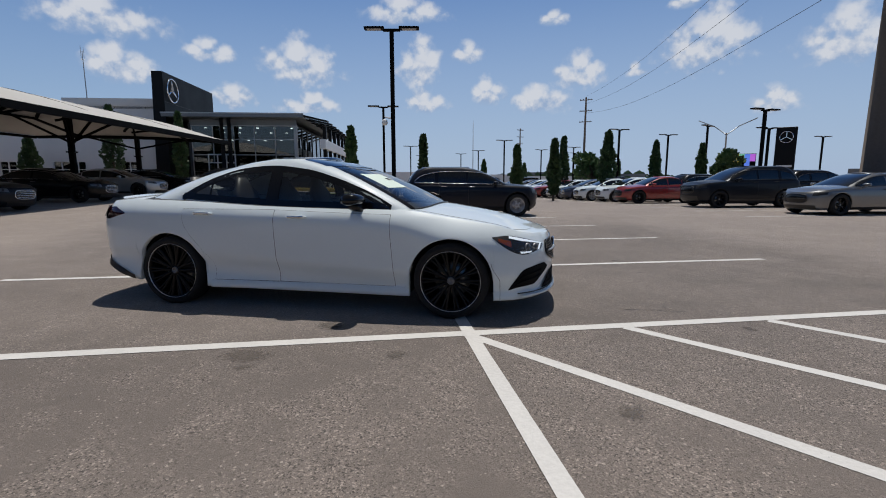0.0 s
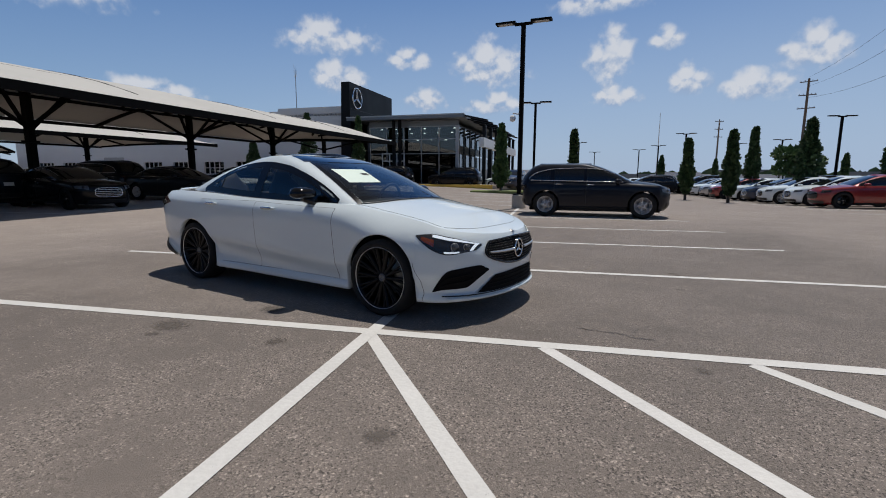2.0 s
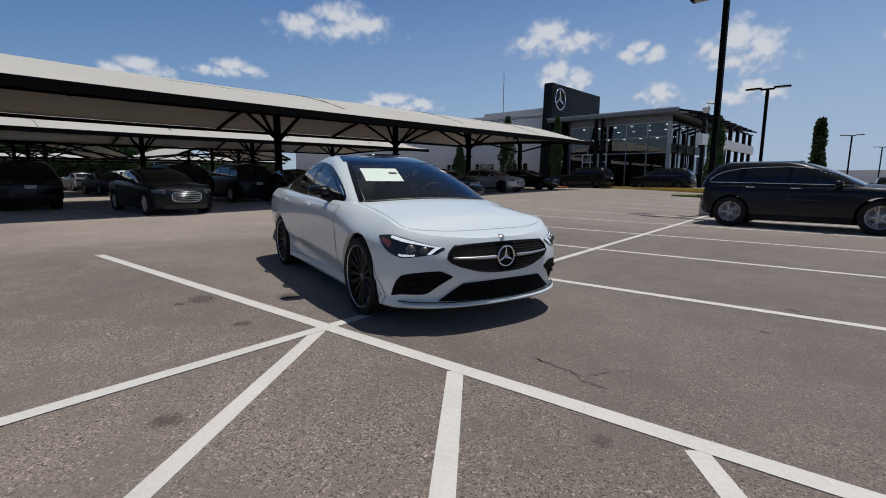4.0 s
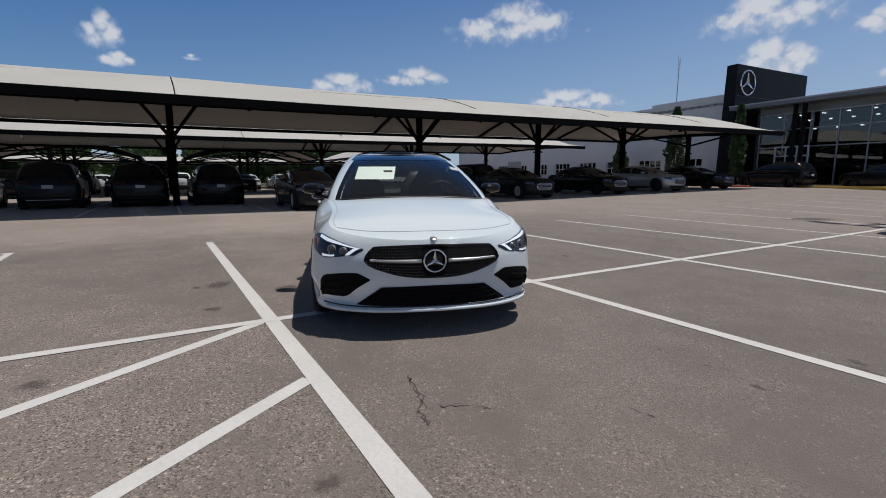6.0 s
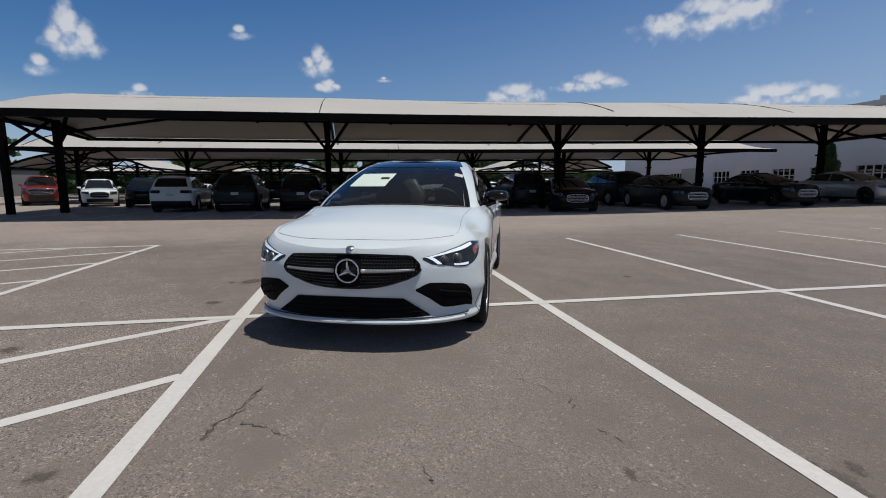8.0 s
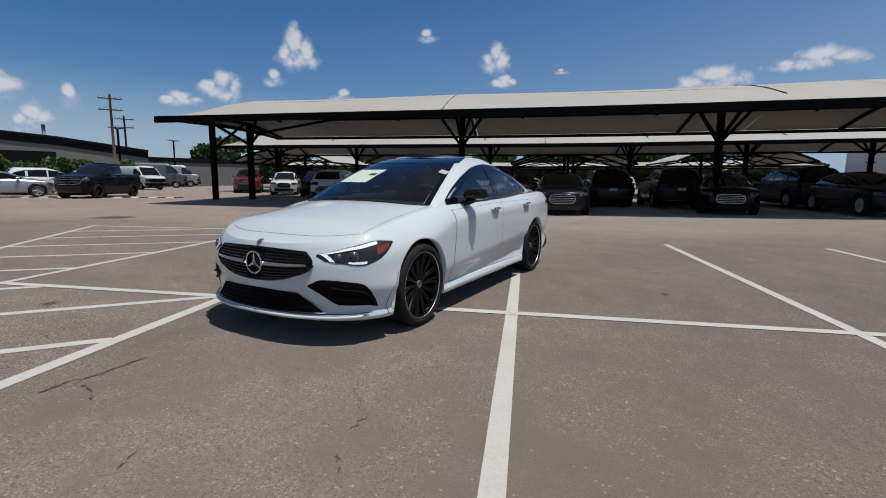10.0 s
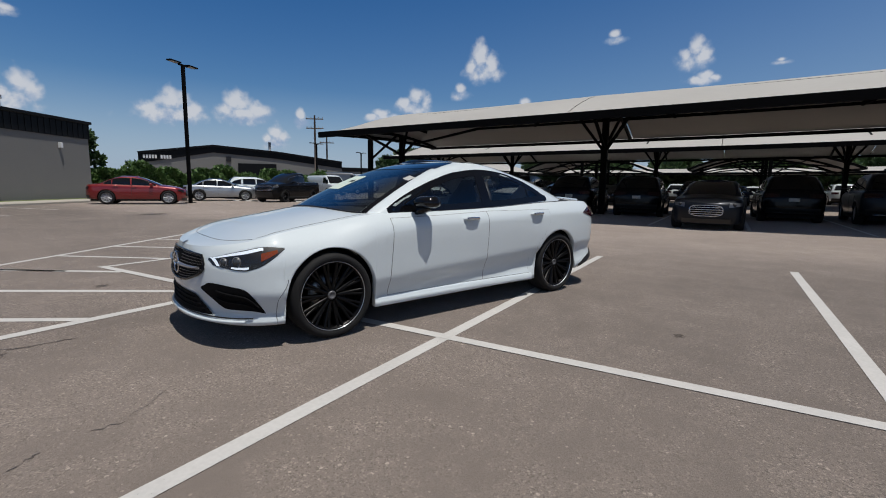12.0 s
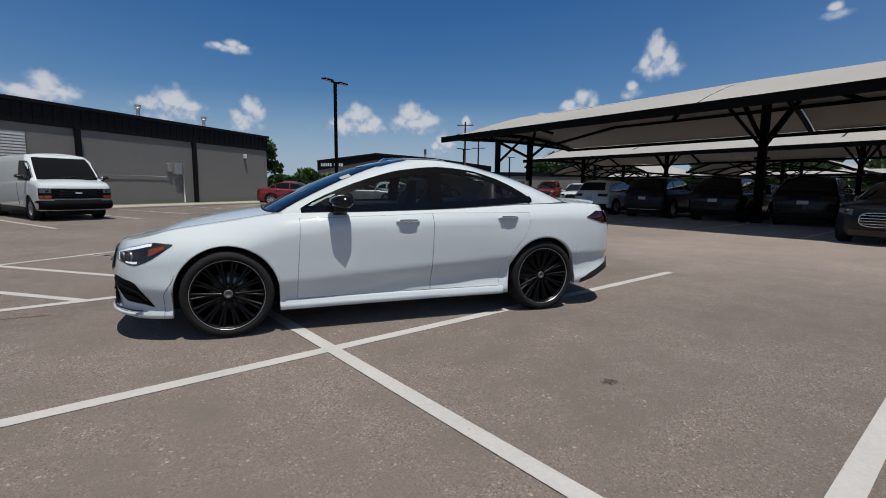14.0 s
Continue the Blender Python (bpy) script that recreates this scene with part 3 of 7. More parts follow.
# ---- cars ----
class Shell:
    """The outer skin of a car, nose towards +x, ground at 0, origin midway between the axles."""

    def __init__(self, c):
        self.c = c

    def rim(self, x):
        return curve(self.c["rim"], x)

    def low(self, x):
        c = self.c
        z = curve(c["sill"], x)
        for ax in c["axles"]:
            d = c["arch"] ** 2 - (x - ax) ** 2
            if d > 0:
                z = max(z, c["hub"] + math.sqrt(d))
        return z

    def half(self, x, z):
        c = self.c
        zc = z + c.get("tilt", 0.0) * max(-1.3, min(1.0, x)) * smooth(0.64, 0.5, z) * smooth(0.2, 0.3, z)
        w = curve(c["wide"], zc) * curve(c["taper"], x)
        for ax in c["axles"]:
            w += c.get("flare", 0.012) * math.exp(-((x - ax) / 0.42) ** 2) * math.exp(-((z - c["hub"] - 0.3) / 0.2) ** 2)
        d = self.rim(x) - z
        r, tuck = c.get("round", 0.1), c.get("tuck", 0.05)
        if "shoulder" in c:
            r, tuck = curve(c["shoulder"][0], x), curve(c["shoulder"][1], x)
        if d < r:
            w -= tuck * (1 - max(0, d) / r) ** 2
        for fx, sx, fz, sz, amt in c.get("fill", ()):
            w += amt * math.exp(-((x - fx) / sx) ** 2 - ((z - fz) / sz) ** 2)
        f0, r0 = c["nose"] - c["lf"], c["tail"] + c["lr"]
        if x > f0:
            t = min(1, (x - f0) / c["lf"])
            w *= max(0, 1 - t ** c["nf"]) ** (1 / c["nf"])
        if x < r0:
            t = min(1, (r0 - x) / c["lr"])
            w *= max(0, 1 - t ** c["nr"]) ** (1 / c["nr"])
        return max(0, w)

    def shift(self, x, z):
        c = self.c
        return x + curve(c["front"], z) * smooth(c["nose"] - c["lf"], c["nose"] - 0.1 * c["lf"], x) + \
            curve(c["back"], z) * smooth(c["tail"] + c["lr"], c["tail"] + 0.1 * c["lr"], x)

    def side(self, x, z, off=0.0):
        """A point of the left flank, off metres outwards."""
        e = 0.01
        y = self.half(x, z)
        a = Vector((self.shift(x + e, z) - self.shift(x - e, z), self.half(x + e, z) - self.half(x - e, z), 0))
        b = Vector((self.shift(x, z + e) - self.shift(x, z - e), self.half(x, z + e) - self.half(x, z - e), 2 * e))
        n = b.cross(a).normalized()
        if n.y < 0 and abs(n.y) > 0.2:
            n = -n
        p = Vector((self.shift(x, z), y, z)) + n * off
        return tuple(p)

    def nose_at(self, y, z, off=0.0, back=False):
        """A point of the front (or back) at the half width y."""
        c = self.c
        lx, n = (c["lr"], c["nr"]) if back else (c["lf"], c["nf"])
        s = -1 if back else 1
        x0 = c["tail"] + lx if back else c["nose"] - lx
        base = self.half(x0, z)

        def xx(yy, zz):
            t = max(0.0, 1 - min(1, abs(yy) / base) ** n) ** (1 / n)
            return self.shift(x0 + s * t * lx, zz)
        e = 0.008
        a = Vector((xx(abs(y) + e, z) - xx(abs(y) - e, z), 2 * e, 0))
        b = Vector((xx(y, z + e) - xx(y, z - e), 0, 2 * e))
        nn = a.cross(b).normalized()
        if nn.x * s < 0:
            nn = -nn
        if y < 0:
            nn.y = -nn.y
        return tuple(Vector((xx(y, z), y, z)) + nn * off)

    def columns(self, step):
        c = self.c
        f0, r0 = c["nose"] - c["lf"], c["tail"] + c["lr"]
        q = max(6, int(c["lf"] / step * 1.3))
        xs = [f0 + c["lf"] * math.sin(math.pi / 2 * (1 - i / q)) for i in range(q)]
        n = int((f0 - r0) / step)
        xs += [f0 + (r0 - f0) * i / n for i in range(n)]
        q = max(6, int(c["lr"] / step * 1.3))
        xs += [r0 - c["lr"] * math.sin(math.pi / 2 * i / q) for i in range(q + 1)]
        for ax in c["axles"]:
            R = c["arch"]
            for k in (0.9999, 0.985, 0.95, 0.88):
                xs += [ax + R * k, ax - R * k]
            xs += [ax + R * 1.004, ax - R * 1.004]
        xs = sorted(set(round(x, 4) for x in xs), reverse=True)
        return xs

    def body(self, step=0.05, rows=16, cabin=None, deck=10):
        c = self.c
        xs = self.columns(step)
        P = []
        for x in xs:
            zl, zr = self.low(x), self.rim(x)
            row = [(self.shift(x, zl), max(0, self.half(x, zl) - 0.05), zl + 0.004)]
            for k in range(rows + 1):
                u = k / rows
                u = u + 0.35 * u * (1 - u)
                z = zl + (zr - zl) * u
                row.append((self.shift(x, z), self.half(x, z), z))
            P.append(row)
        left = flip(grid(P))
        parts, idx = [left, mirror(left)], []
        idx = [0] * (2 * len(left[1]))
        D = []
        for x, row in zip(xs, P):
            xx, yy, zz = row[-1]
            h = curve(c["crown"], x)
            D.append([(xx, yy * (1 - 2 * j / deck), zz + h * (1 - abs(1 - 2 * j / deck) ** 2.4)) for j in range(deck + 1)])
        v, f = grid(D)
        keep = []
        for i in range(len(xs) - 1):
            mid = (xs[i] + xs[i + 1]) / 2
            for j in range(deck):
                inside = cabin and cabin[1] < mid < (cabin[0] if len(cabin) < 4 else cabin[3]((v[f[i * deck + j][0]][1] + v[f[i * deck + j][2]][1]) / 2))
                if inside and cabin[2] and 0 < j < deck - 1:
                    continue
                keep.append(f[i * deck + j])
                idx.append(1 if inside else 0)
        parts.append((v, keep))
        V, F = merge(*parts)
        return V, F, idx

    # the cabin above the belt
    def glev(self, z):
        g = self.c["cab"]
        return curve([(r[0], r[1]) for r in g], z), curve([(r[0], r[2]) for r in g], z), curve([(r[0], r[3]) for r in g], z)

    def gside(self, x, z, off=0.0):
        xf, xr, w = self.glev(z)
        c = self.c
        n, lf, lr = c["gn"], c["glf"], c["glr"]
        lf, lr = min(lf, (xf - xr) * 0.45), min(lr, (xf - xr) * 0.45)
        y = w
        if x > xf - lf:
            y *= max(0, 1 - min(1, (x - xf + lf) / lf) ** n) ** (1 / n)
        if x < xr + lr:
            y *= max(0, 1 - min(1, (xr + lr - x) / lr) ** n) ** (1 / n)
        y *= 1 - 0.03 * ((x - (xf + xr) / 2) / (xf - xr) * 2) ** 2
        return (x, y + off, z + off * 0.45)

    def gend(self, y, z, off=0.0, back=False):
        xf, xr, w = self.glev(z)
        c = self.c
        n = c["gn"]
        l = min(c["glr"] if back else c["glf"], (xf - xr) * 0.45)
        w *= 0.975
        t = max(0, 1 - min(1, abs(y) / w) ** n) ** (1 / n)
        x = (xr + l - l * t) if back else (xf - l + l * t)
        return (x + (-off if back else off) * 0.75, y, z + off * 0.65)

    def cabin(self, cols=40, rows=14, hole=None):
        c = self.c
        z0, z1 = c["cab"][0][0], c["cab"][-1][0]
        P = []
        q = max(8, cols // 3)
        for k in range(rows + 1):
            z = z0 + (z1 - z0) * (1 - (1 - k / rows) ** 1.5)
            xf, xr, w = self.glev(z)
            lf, lr = min(c["glf"], (xf - xr) * 0.45), min(c["glr"], (xf - xr) * 0.45)
            xs = [xf - lf + lf * math.sin(math.pi / 2 * (1 - i / q)) for i in range(q)]
            xs += [xf - lf + (xr + lr - xf + lf) * i / cols for i in range(cols)]
            xs += [xr + lr - lr * math.sin(math.pi / 2 * i / q) for i in range(q + 1)]
            P.append([self.gside(x, z) for x in xs])
        m = len(P[0])
        v, f = grid(P)
        if hole:
            f = [q for q in f if not all(hole(*v[i]) for i in q)]
        left = (v, f)
        top = P[-1]
        D = []
        for x, y, z in top:
            D.append([(x, y * (1 - 2 * j / 10), z + c["dome"] * (1 - abs(1 - 2 * j / 10) ** 2.2) * min(1, y / (0.5 * c["cab"][-1][3]))) for j in range(11)])
        self.D = D
        return merge(left, mirror(left), grid(D))


def side_patch(fn, x0, x1, lowf, topf, off, nx=24, nz=8):
    P = []
    for i in range(nx + 1):
        x = x0 + (x1 - x0) * i / nx
        a, b = lowf(x), max(lowf(x) + 0.002, topf(x))
        P.append([fn(x, a + (b - a) * k / nz, off) for k in range(nz + 1)])
    return grid(P) if x1 < x0 else flip(grid(P))


def ring(fn_pts, width_pts):
    """A strip between two closed outlines of as many points."""
    return grid([fn_pts, width_pts], close_v=True)


def wheel_meshes(r, rim_r, width, spokes, rim_mat, edge=True, hub_mat=None, twin=True):
    """Meshes of one wheel, its outer face towards +y, axis through the origin."""
    hw = width / 2
    tyre = lathe([(rim_r - 0.005, -hw * 0.8), (rim_r + 0.015, -hw * 0.95), (r - 0.03, -hw), (r - 0.008, -hw * 0.86), (r, -hw * 0.6), (r + 0.001, 0), (r, hw * 0.6), (r - 0.008, hw * 0.86),
                  (r - 0.03, hw), (rim_r + 0.015, hw * 0.97), (rim_r, hw * 0.86), (rim_r - 0.005, hw * 0.8)], 48)
    barrel = lathe([(rim_r, hw * 0.82), (rim_r - 0.012, hw * 0.8), (rim_r - 0.02, hw * 0.5), (rim_r - 0.03, -hw * 0.6), (0.05, -hw * 0.62)], 40)
    V, F = [], []
    pieces = []
    for s in range(spokes):
        a0 = TURN * s / spokes
        for sg in ((-1, 1) if twin else (0,)):
            a1 = a0 + sg * 0.32 * TURN / spokes / 2
            rows = []
            for u in (0.0, 0.3, 0.7, 1.0):
                rad = 0.045 + (rim_r - 0.055) * u
                ang = a0 + (a1 - a0) * min(1, u * 1.2)
                w = (0.0095 if twin else 0.03) * (1 - 0.25 * u) + 0.003
                y = hw * (0.55 + 0.22 * u ** 2)
                c, sn = math.cos(ang), math.sin(ang)
                rows.append([(rad * c - k * w * sn, y + d, rad * sn + k * w * c) for k, d in ((-1, -0.03), (-0.8, 0.0), (0.8, 0.0), (1, -0.03))])
            pieces.append(grid(rows))
    pieces.append(lathe([(0.001, hw * 0.5), (0.06, hw * 0.52), (0.066, hw * 0.45), (0.066, hw * 0.2)], 24))
    spoke = merge(*pieces)
    cap = lathe([(0.001, hw * 0.56), (0.018, hw * 0.56), (0.020, hw * 0.6), (0.031, hw * 0.6), (0.034, hw * 0.55), (0.035, hw * 0.45)], 20)
    out = {"tyre": mesh_of("tyre", *tyre, RUBBER), "rim": mesh_of("rim", *merge(barrel, spoke), rim_mat, True), "cap": mesh_of("hub_cap", *cap, hub_mat or DISC)}
    if edge:
        out["edge"] = mesh_of("rim_edge", *lathe([(rim_r + 0.001, hw * 0.86), (rim_r, hw * 0.9), (rim_r - 0.0025, hw * 0.9), (rim_r - 0.004, hw * 0.84)], 48), SATIN)
    disc = lathe([(0.07, -0.02), (0.16, -0.02), (0.16, -0.045), (0.07, -0.045)], 32)
    out["disc"] = mesh_of("brake_disc", *disc, DISC)
    return out


def add_wheels(car, meshes, axles, track, hub):
    for ax in axles:
        for s in (1, -1):
            w = part("wheel", meshes["tyre"], car, "", pose(ax, s * track, hub, 0, 0, 0 if s > 0 else 180))
            w.name = "wheel"
            part("rim", meshes["rim"], w)
            part("hub_cap", meshes["cap"], w)
            if "edge" in meshes:
                part("rim_edge", meshes["edge"], w, "thin machined silver wheel edge")
            part("brake_disc", meshes["disc"], w)


def under(c):
    """The dark floor pan and the wheel housings."""
    x0, x1 = c["tail"] + 0.12, c["nose"] - 0.12
    w = c["wide"][2][1]
    pieces = [box(x0 + 0.15, -w + 0.30, 0.17, x1 - 0.15, w - 0.30, c["hub"] + 0.30, 0.02)]
    a, b = c["axles"]
    pieces.append(box(b + c["arch"], -w + 0.04, 0.19, a - c["arch"], w - 0.04, 0.42, 0.02))
    for ax in (a, b):
        for s in (1, -1):
            rows = []
            for k in range(17):
                t = math.pi * k / 16
                p = (ax + (c["arch"] + 0.004) * math.cos(t), c["hub"] + (c["arch"] + 0.004) * math.sin(t))
                rows.append([(p[0], s * (w - 0.04), p[1]), (p[0], s * (w - 0.36), p[1])])
            pieces.append(grid(rows))
    return merge(*pieces)


def mirrors(c, mat, at):
    x, y, z = at
    rows = []
    for k in range(9):
        t = k / 8
        yy = y + 0.02 + 0.235 * t
        r = math.sqrt(max(0.0, 1 - (2 * t - 1) ** 4)) * 0.95 + 0.05
        rows.append([(x + 0.11 * r * math.cos(a) * (1 if math.cos(a) > 0 else 0.55) - 0.03 * t, yy, z + 0.062 * r * math.sin(a) * (1 if math.sin(a) > 0 else 0.85 - 0.2 * t)) for a in [TURN * i / 14 for i in range(14)]])
    v, f = grid(rows, close_v=True)
    f.append(tuple(range(14)))
    f.append(tuple(reversed(range(len(v) - 14, len(v)))))
    stalk = bar((x + 0.01, y - 0.04, z - 0.11), (x, y + 0.12, z - 0.045), 0.10, 0.05)
    return merge((v, f), stalk)


# ---- the white saloon with its coupe roofline ----
CLA = dict(
    nose=2.262, tail=-2.44, lf=0.56, lr=0.50, nf=2.3, nr=2.6, tilt=0.062, axles=(1.372, -1.385), arch=0.372, hub=0.332,
    wide=[(0.12, 0.85), (0.2, 0.872), (0.27, 0.834), (0.33, 0.838), (0.43, 0.876), (0.47, 0.8925), (0.58, 0.898), (0.75, 0.905), (0.86, 0.902), (0.95, 0.882), (1.05, 0.85)],
    taper=[(2.3, 0.95), (1.75, 0.968), (1.3, 0.985), (0.8, 1.0), (-0.4, 1.0), (-1.3, 1.0), (-1.8, 0.975), (-2.44, 0.92)],
    front=[(0.12, -0.04), (0.2, 0.0), (0.3, -0.018), (0.45, -0.004), (0.56, -0.014), (0.65, -0.04), (0.72, -0.07), (0.8, -0.15)],
    back=[(0.2, 0.10), (0.3, 0.03), (0.4, 0.0), (0.55, 0.01), (0.75, 0.01), (0.84, 0.04), (0.92, 0.09), (1.0, 0.10), (1.05, 0.09)],
    rim=[(2.32, 0.69), (2.2, 0.722), (2.1, 0.745), (1.75, 0.816), (1.365, 0.874), (0.9, 0.942), (0.4, 0.948), (-0.4, 0.968), (-1.2, 1.008), (-1.8, 1.02), (-2.2, 1.0), (-2.44, 0.985)],
    crown=[(2.32, 0.0), (2.2, 0.008), (2.05, 0.018), (1.8, 0.037), (1.3, 0.060), (0.9, 0.036), (0.3, 0.04), (-1.4, 0.05), (-1.8, 0.045), (-2.2, 0.035), (-2.44, 0.02)],
    sill=[(2.3, 0.195), (1.8, 0.178), (1.0, 0.185), (-1.0, 0.195), (-1.75, 0.225), (-2.17, 0.345), (-2.44, 0.38)],
    cab=[(0.90, 1.20, -2.16, 0.815), (0.98, 1.08, -2.04, 0.795), (1.06, 0.93, -1.86, 0.765), (1.15, 0.745, -1.65, 0.722), (1.24, 0.54, -1.41, 0.672), (1.32, 0.33, -1.13, 0.618), (1.38, 0.12, -0.84, 0.565), (1.405, -0.02, -0.62, 0.535)],
    gn=2.6, glf=0.36, glr=0.62, dome=0.035, flare=0.016, 
    shoulder=([(2.3, 0.14), (1.9, 0.22), (1.4, 0.26), (0.9, 0.18), (0.4, 0.13), (-2.4, 0.13)], [(2.3, 0.05), (2.0, 0.09), (1.75, 0.13), (1.4, 0.16), (0.95, 0.10), (0.4, 0.055), (-2.4, 0.055)]),
    fill=((1.62, 0.45, 0.33, 0.17, 0.045), (-1.5, 0.42, 0.36, 0.16, 0.035), (-2.2, 0.34, 0.34, 0.09, 0.055)))


def saloon(m):
    c = CLA
    sh = Shell(c)
    car = thing("white_car", m, "glossy white four-door coupe saloon parked across painted stall lines", "car")
    # windows: where the flank opens
    def belt(x):
        return curve([(0.82, 0.952), (0.4, 0.958), (-0.4, 0.985), (-1.3, 1.042)], x)

    def arc(x):
        return curve([(0.84, 0.955), (0.70, 1.035), (0.5, 1.125), (0.25, 1.215), (-0.05, 1.293), (-0.4, 1.328), (-0.7, 1.305), (-0.95, 1.235), (-1.15, 1.140), (-1.30, 1.045)], x)

    def header(y):
        return 1.385 - 0.03 * (y / 0.5) ** 2

    def opened(x, y, z):
        y = abs(y)
        if belt(x) + 0.012 < z < arc(x) - 0.012 and -1.28 < x < 0.8 and y > 0.5:
            return True
        xf, xr, w = sh.glev(z)
        if x > xf - c["glf"] - 0.02 and y < 0.84 * w and 0.91 < z < header(y) - 0.01:
            return True
        if x < xr + c["glr"] and y < 0.76 * w and 1.06 < z < 1.36:
            return True
        return False
    def deck_z(x, y):
        u = min(1, abs(y) / sh.half(x, sh.rim(x)))
        return sh.rim(x) + curve(c["crown"], x) * (1 - u ** 2.4)

    def cowl(y):
        """Where the bonnet meets the windscreen."""
        z = 0.96
        for _ in range(25):
            z = 0.5 * z + 0.5 * deck_z(sh.gend(y, z)[0], y)
        return sh.gend(y, z)[0] + 0.012 if abs(y) < 0.70 else 0.6
    v, f, idx = sh.body(0.024, 26, (1.15, -1.72, True, cowl), 22)
    part("body", mesh_of("body", v, f, [WHITE_PAINT, CABIN], True, idx), car, "glossy white painted body shell")
    part("cabin_frame", (*sh.cabin(110, 30, opened), WHITE_PAINT), car, "white pillars and roof rails")
    part("underbody", (*under(c), UNDER), car)

    def outline(fn, x0, x1, lo, hi, grow, off, n=40):
        """Closed outline round a window on the flank."""
        xs = [x0 + (x1 - x0) * i / n for i in range(n + 1)]
        mid = sum((lo(x) + hi(x)) / 2 for x in xs) / len(xs)
        pts = [(x, lo(x)) for x in xs] + [(x, hi(x)) for x in reversed(xs)]
        out = []
        for i, (x, z) in enumerate(pts):
            a, b = pts[i - 1], pts[(i + 1) % len(pts)]
            d = Vector((b[0] - a[0], b[1] - a[1]))
            if d.length < 1e-6:
                d = Vector((1, 0))
            d.normalize()
            nx, nz = d.y, -d.x
            s = 1 if x1 > x0 else -1
            out.append(fn(min(0.83, x + s * nx * grow), z + s * nz * grow, off))
        return out
    for s in (1, -1):
        side = (lambda g: g) if s > 0 else mirror
        edge = ring(outline(sh.gside, 0.815, -1.295, belt, arc, 0.014, 0.004), outline(sh.gside, 0.815, -1.295, belt, arc, -0.045, 0.004))
        part("window_surround", (*side(edge), GLOSS_BLACK), car, "gloss black window surround")
        part("front_window", (*side(side_patch(sh.gside, 0.80, -0.285, belt, arc, 0.002)), PANE), car).visible_shadow = False
        part("rear_window", (*side(side_patch(sh.gside, -0.375, -1.285, belt, arc, 0.002)), PANE), car).visible_shadow = False
        part("door_pillar", (*side(side_patch(sh.gside, -0.275, -0.395, belt, arc, 0.006, 4)), GLOSS_BLACK), car, "gloss black door pillar")
        part("quarter_divider", (*side(side_patch(sh.gside, -0.985, -1.005, belt, arc, 0.005, 2)), GLOSS_BLACK), car)
        # doors: thin shut lines round slightly proud skins
        def dlow(x):
            return 0.265 + 0.01 * (x < 0)

        def dtop(x):
            return curve([(0.9, 0.90), (0.4, 0.912), (-0.4, 0.938), (-1.2, 0.975)], x)

        def front_edge(z):
            return 0.865 - 0.03 * smooth(0.3, 0.9, z)
        doors = (("front_door", lambda z: front_edge(z), lambda z: -0.265 + 0.012 * smooth(0.9, 0.3, z)),
                 ("rear_door", lambda z: -0.2695 + 0.012 * smooth(0.9, 0.3, z), lambda z: -1.21 + 0.285 * smooth(0.86, 0.36, z)))
        for nm, fa, fb in doors:
            for grow, off, mt, name in ((0.003, 0.0012, TRIM, "shut_line"), (0.0, 0.003, WHITE_PAINT, nm)):
                P = []
                for i in range(33):
                    u = i / 32
                    row = []
                    for k in range(19):
                        z = dlow(0) - grow + (0.935 + grow - dlow(0) + grow) * k / 18
                        xa, xb = fa(z) + grow, fb(z) - grow
                        x = xa + (xb - xa) * u
                        zz = min(z, dtop(x) + grow)
                        row.append(sh.side(x, zz, off))
                    P.append(row)
                part(name, (*side(grid(P)), mt), car)
        for hx, hz in ((-0.035, 0.862), (-0.985, 0.882)):
            dish = []
            for rr, o in ((1.0, 0.0035), (0.7, 0.004), (0.01, 0.0045)):
                dish.append([sh.side(hx + 0.095 * rr * math.cos(t), hz + 0.034 * rr * math.sin(t) - 0.008, o) for t in [TURN * i / 20 for i in range(20)]])
            part("handle_recess", (*side(grid(dish, close_v=True)), WHITE_PAINT), car)
            pts = [sh.side(hx - 0.10 + 0.2 * i / 8, hz + 0.008, 0.008 + 0.016 * math.sin(math.pi * i / 8) ** 0.6) for i in range(9)]
            part("door_handle", (*side(tube(pts, [0.008, 0.014, 0.016, 0.017, 0.017, 0.017, 0.016, 0.014, 0.008], 10)), WHITE_PAINT), car, "white bow door handle with a chrome strip")
            part("handle_strip", (*side(tube([Vector(p) + Vector((0, 0.013, 0.003)) for p in pts[1:-1]], 0.0115, 6)), CHROME), car)
        part("mirror", (*side(mirrors(c, GLOSS_BLACK, (0.52, 0.80, 1.03))), GLOSS_BLACK), car, "gloss black door mirror")
        # sill blade with its bright edge
        sill = []
        for i in range(41):
            x = 0.96 - 1.92 * i / 40
            y = sh.half(x, 0.25)
            sill.append([(x, y + 0.001, 0.262), (x, y + 0.014, 0.25), (x, y + 0.016, 0.215), (x, y + 0.02, 0.195), (x, y - 0.02, 0.18)])
        part("side_skirt", (*side(grid(sill)), WHITE_PAINT), car)
        # head lamp
        def lampq(u, w, off):
            """u 0 inner to 1 outer, w 0 low to 1 high."""
            x, u = 2.182 - 0.455 * u, max(0.0, u)
            lo = curve([(0.0, 0.632), (0.05, 0.600), (0.12, 0.592), (0.40, 0.570), (0.55, 0.588), (1.0, 0.712)], u)
            hi = curve([(0.0, 0.645), (0.08, 0.662), (0.3, 0.700), (0.69, 0.733), (1.0, 0.722)], u)
            z = lo + (max(hi, lo + 0.003) - lo) * w
            return sh.side(x, z, off)
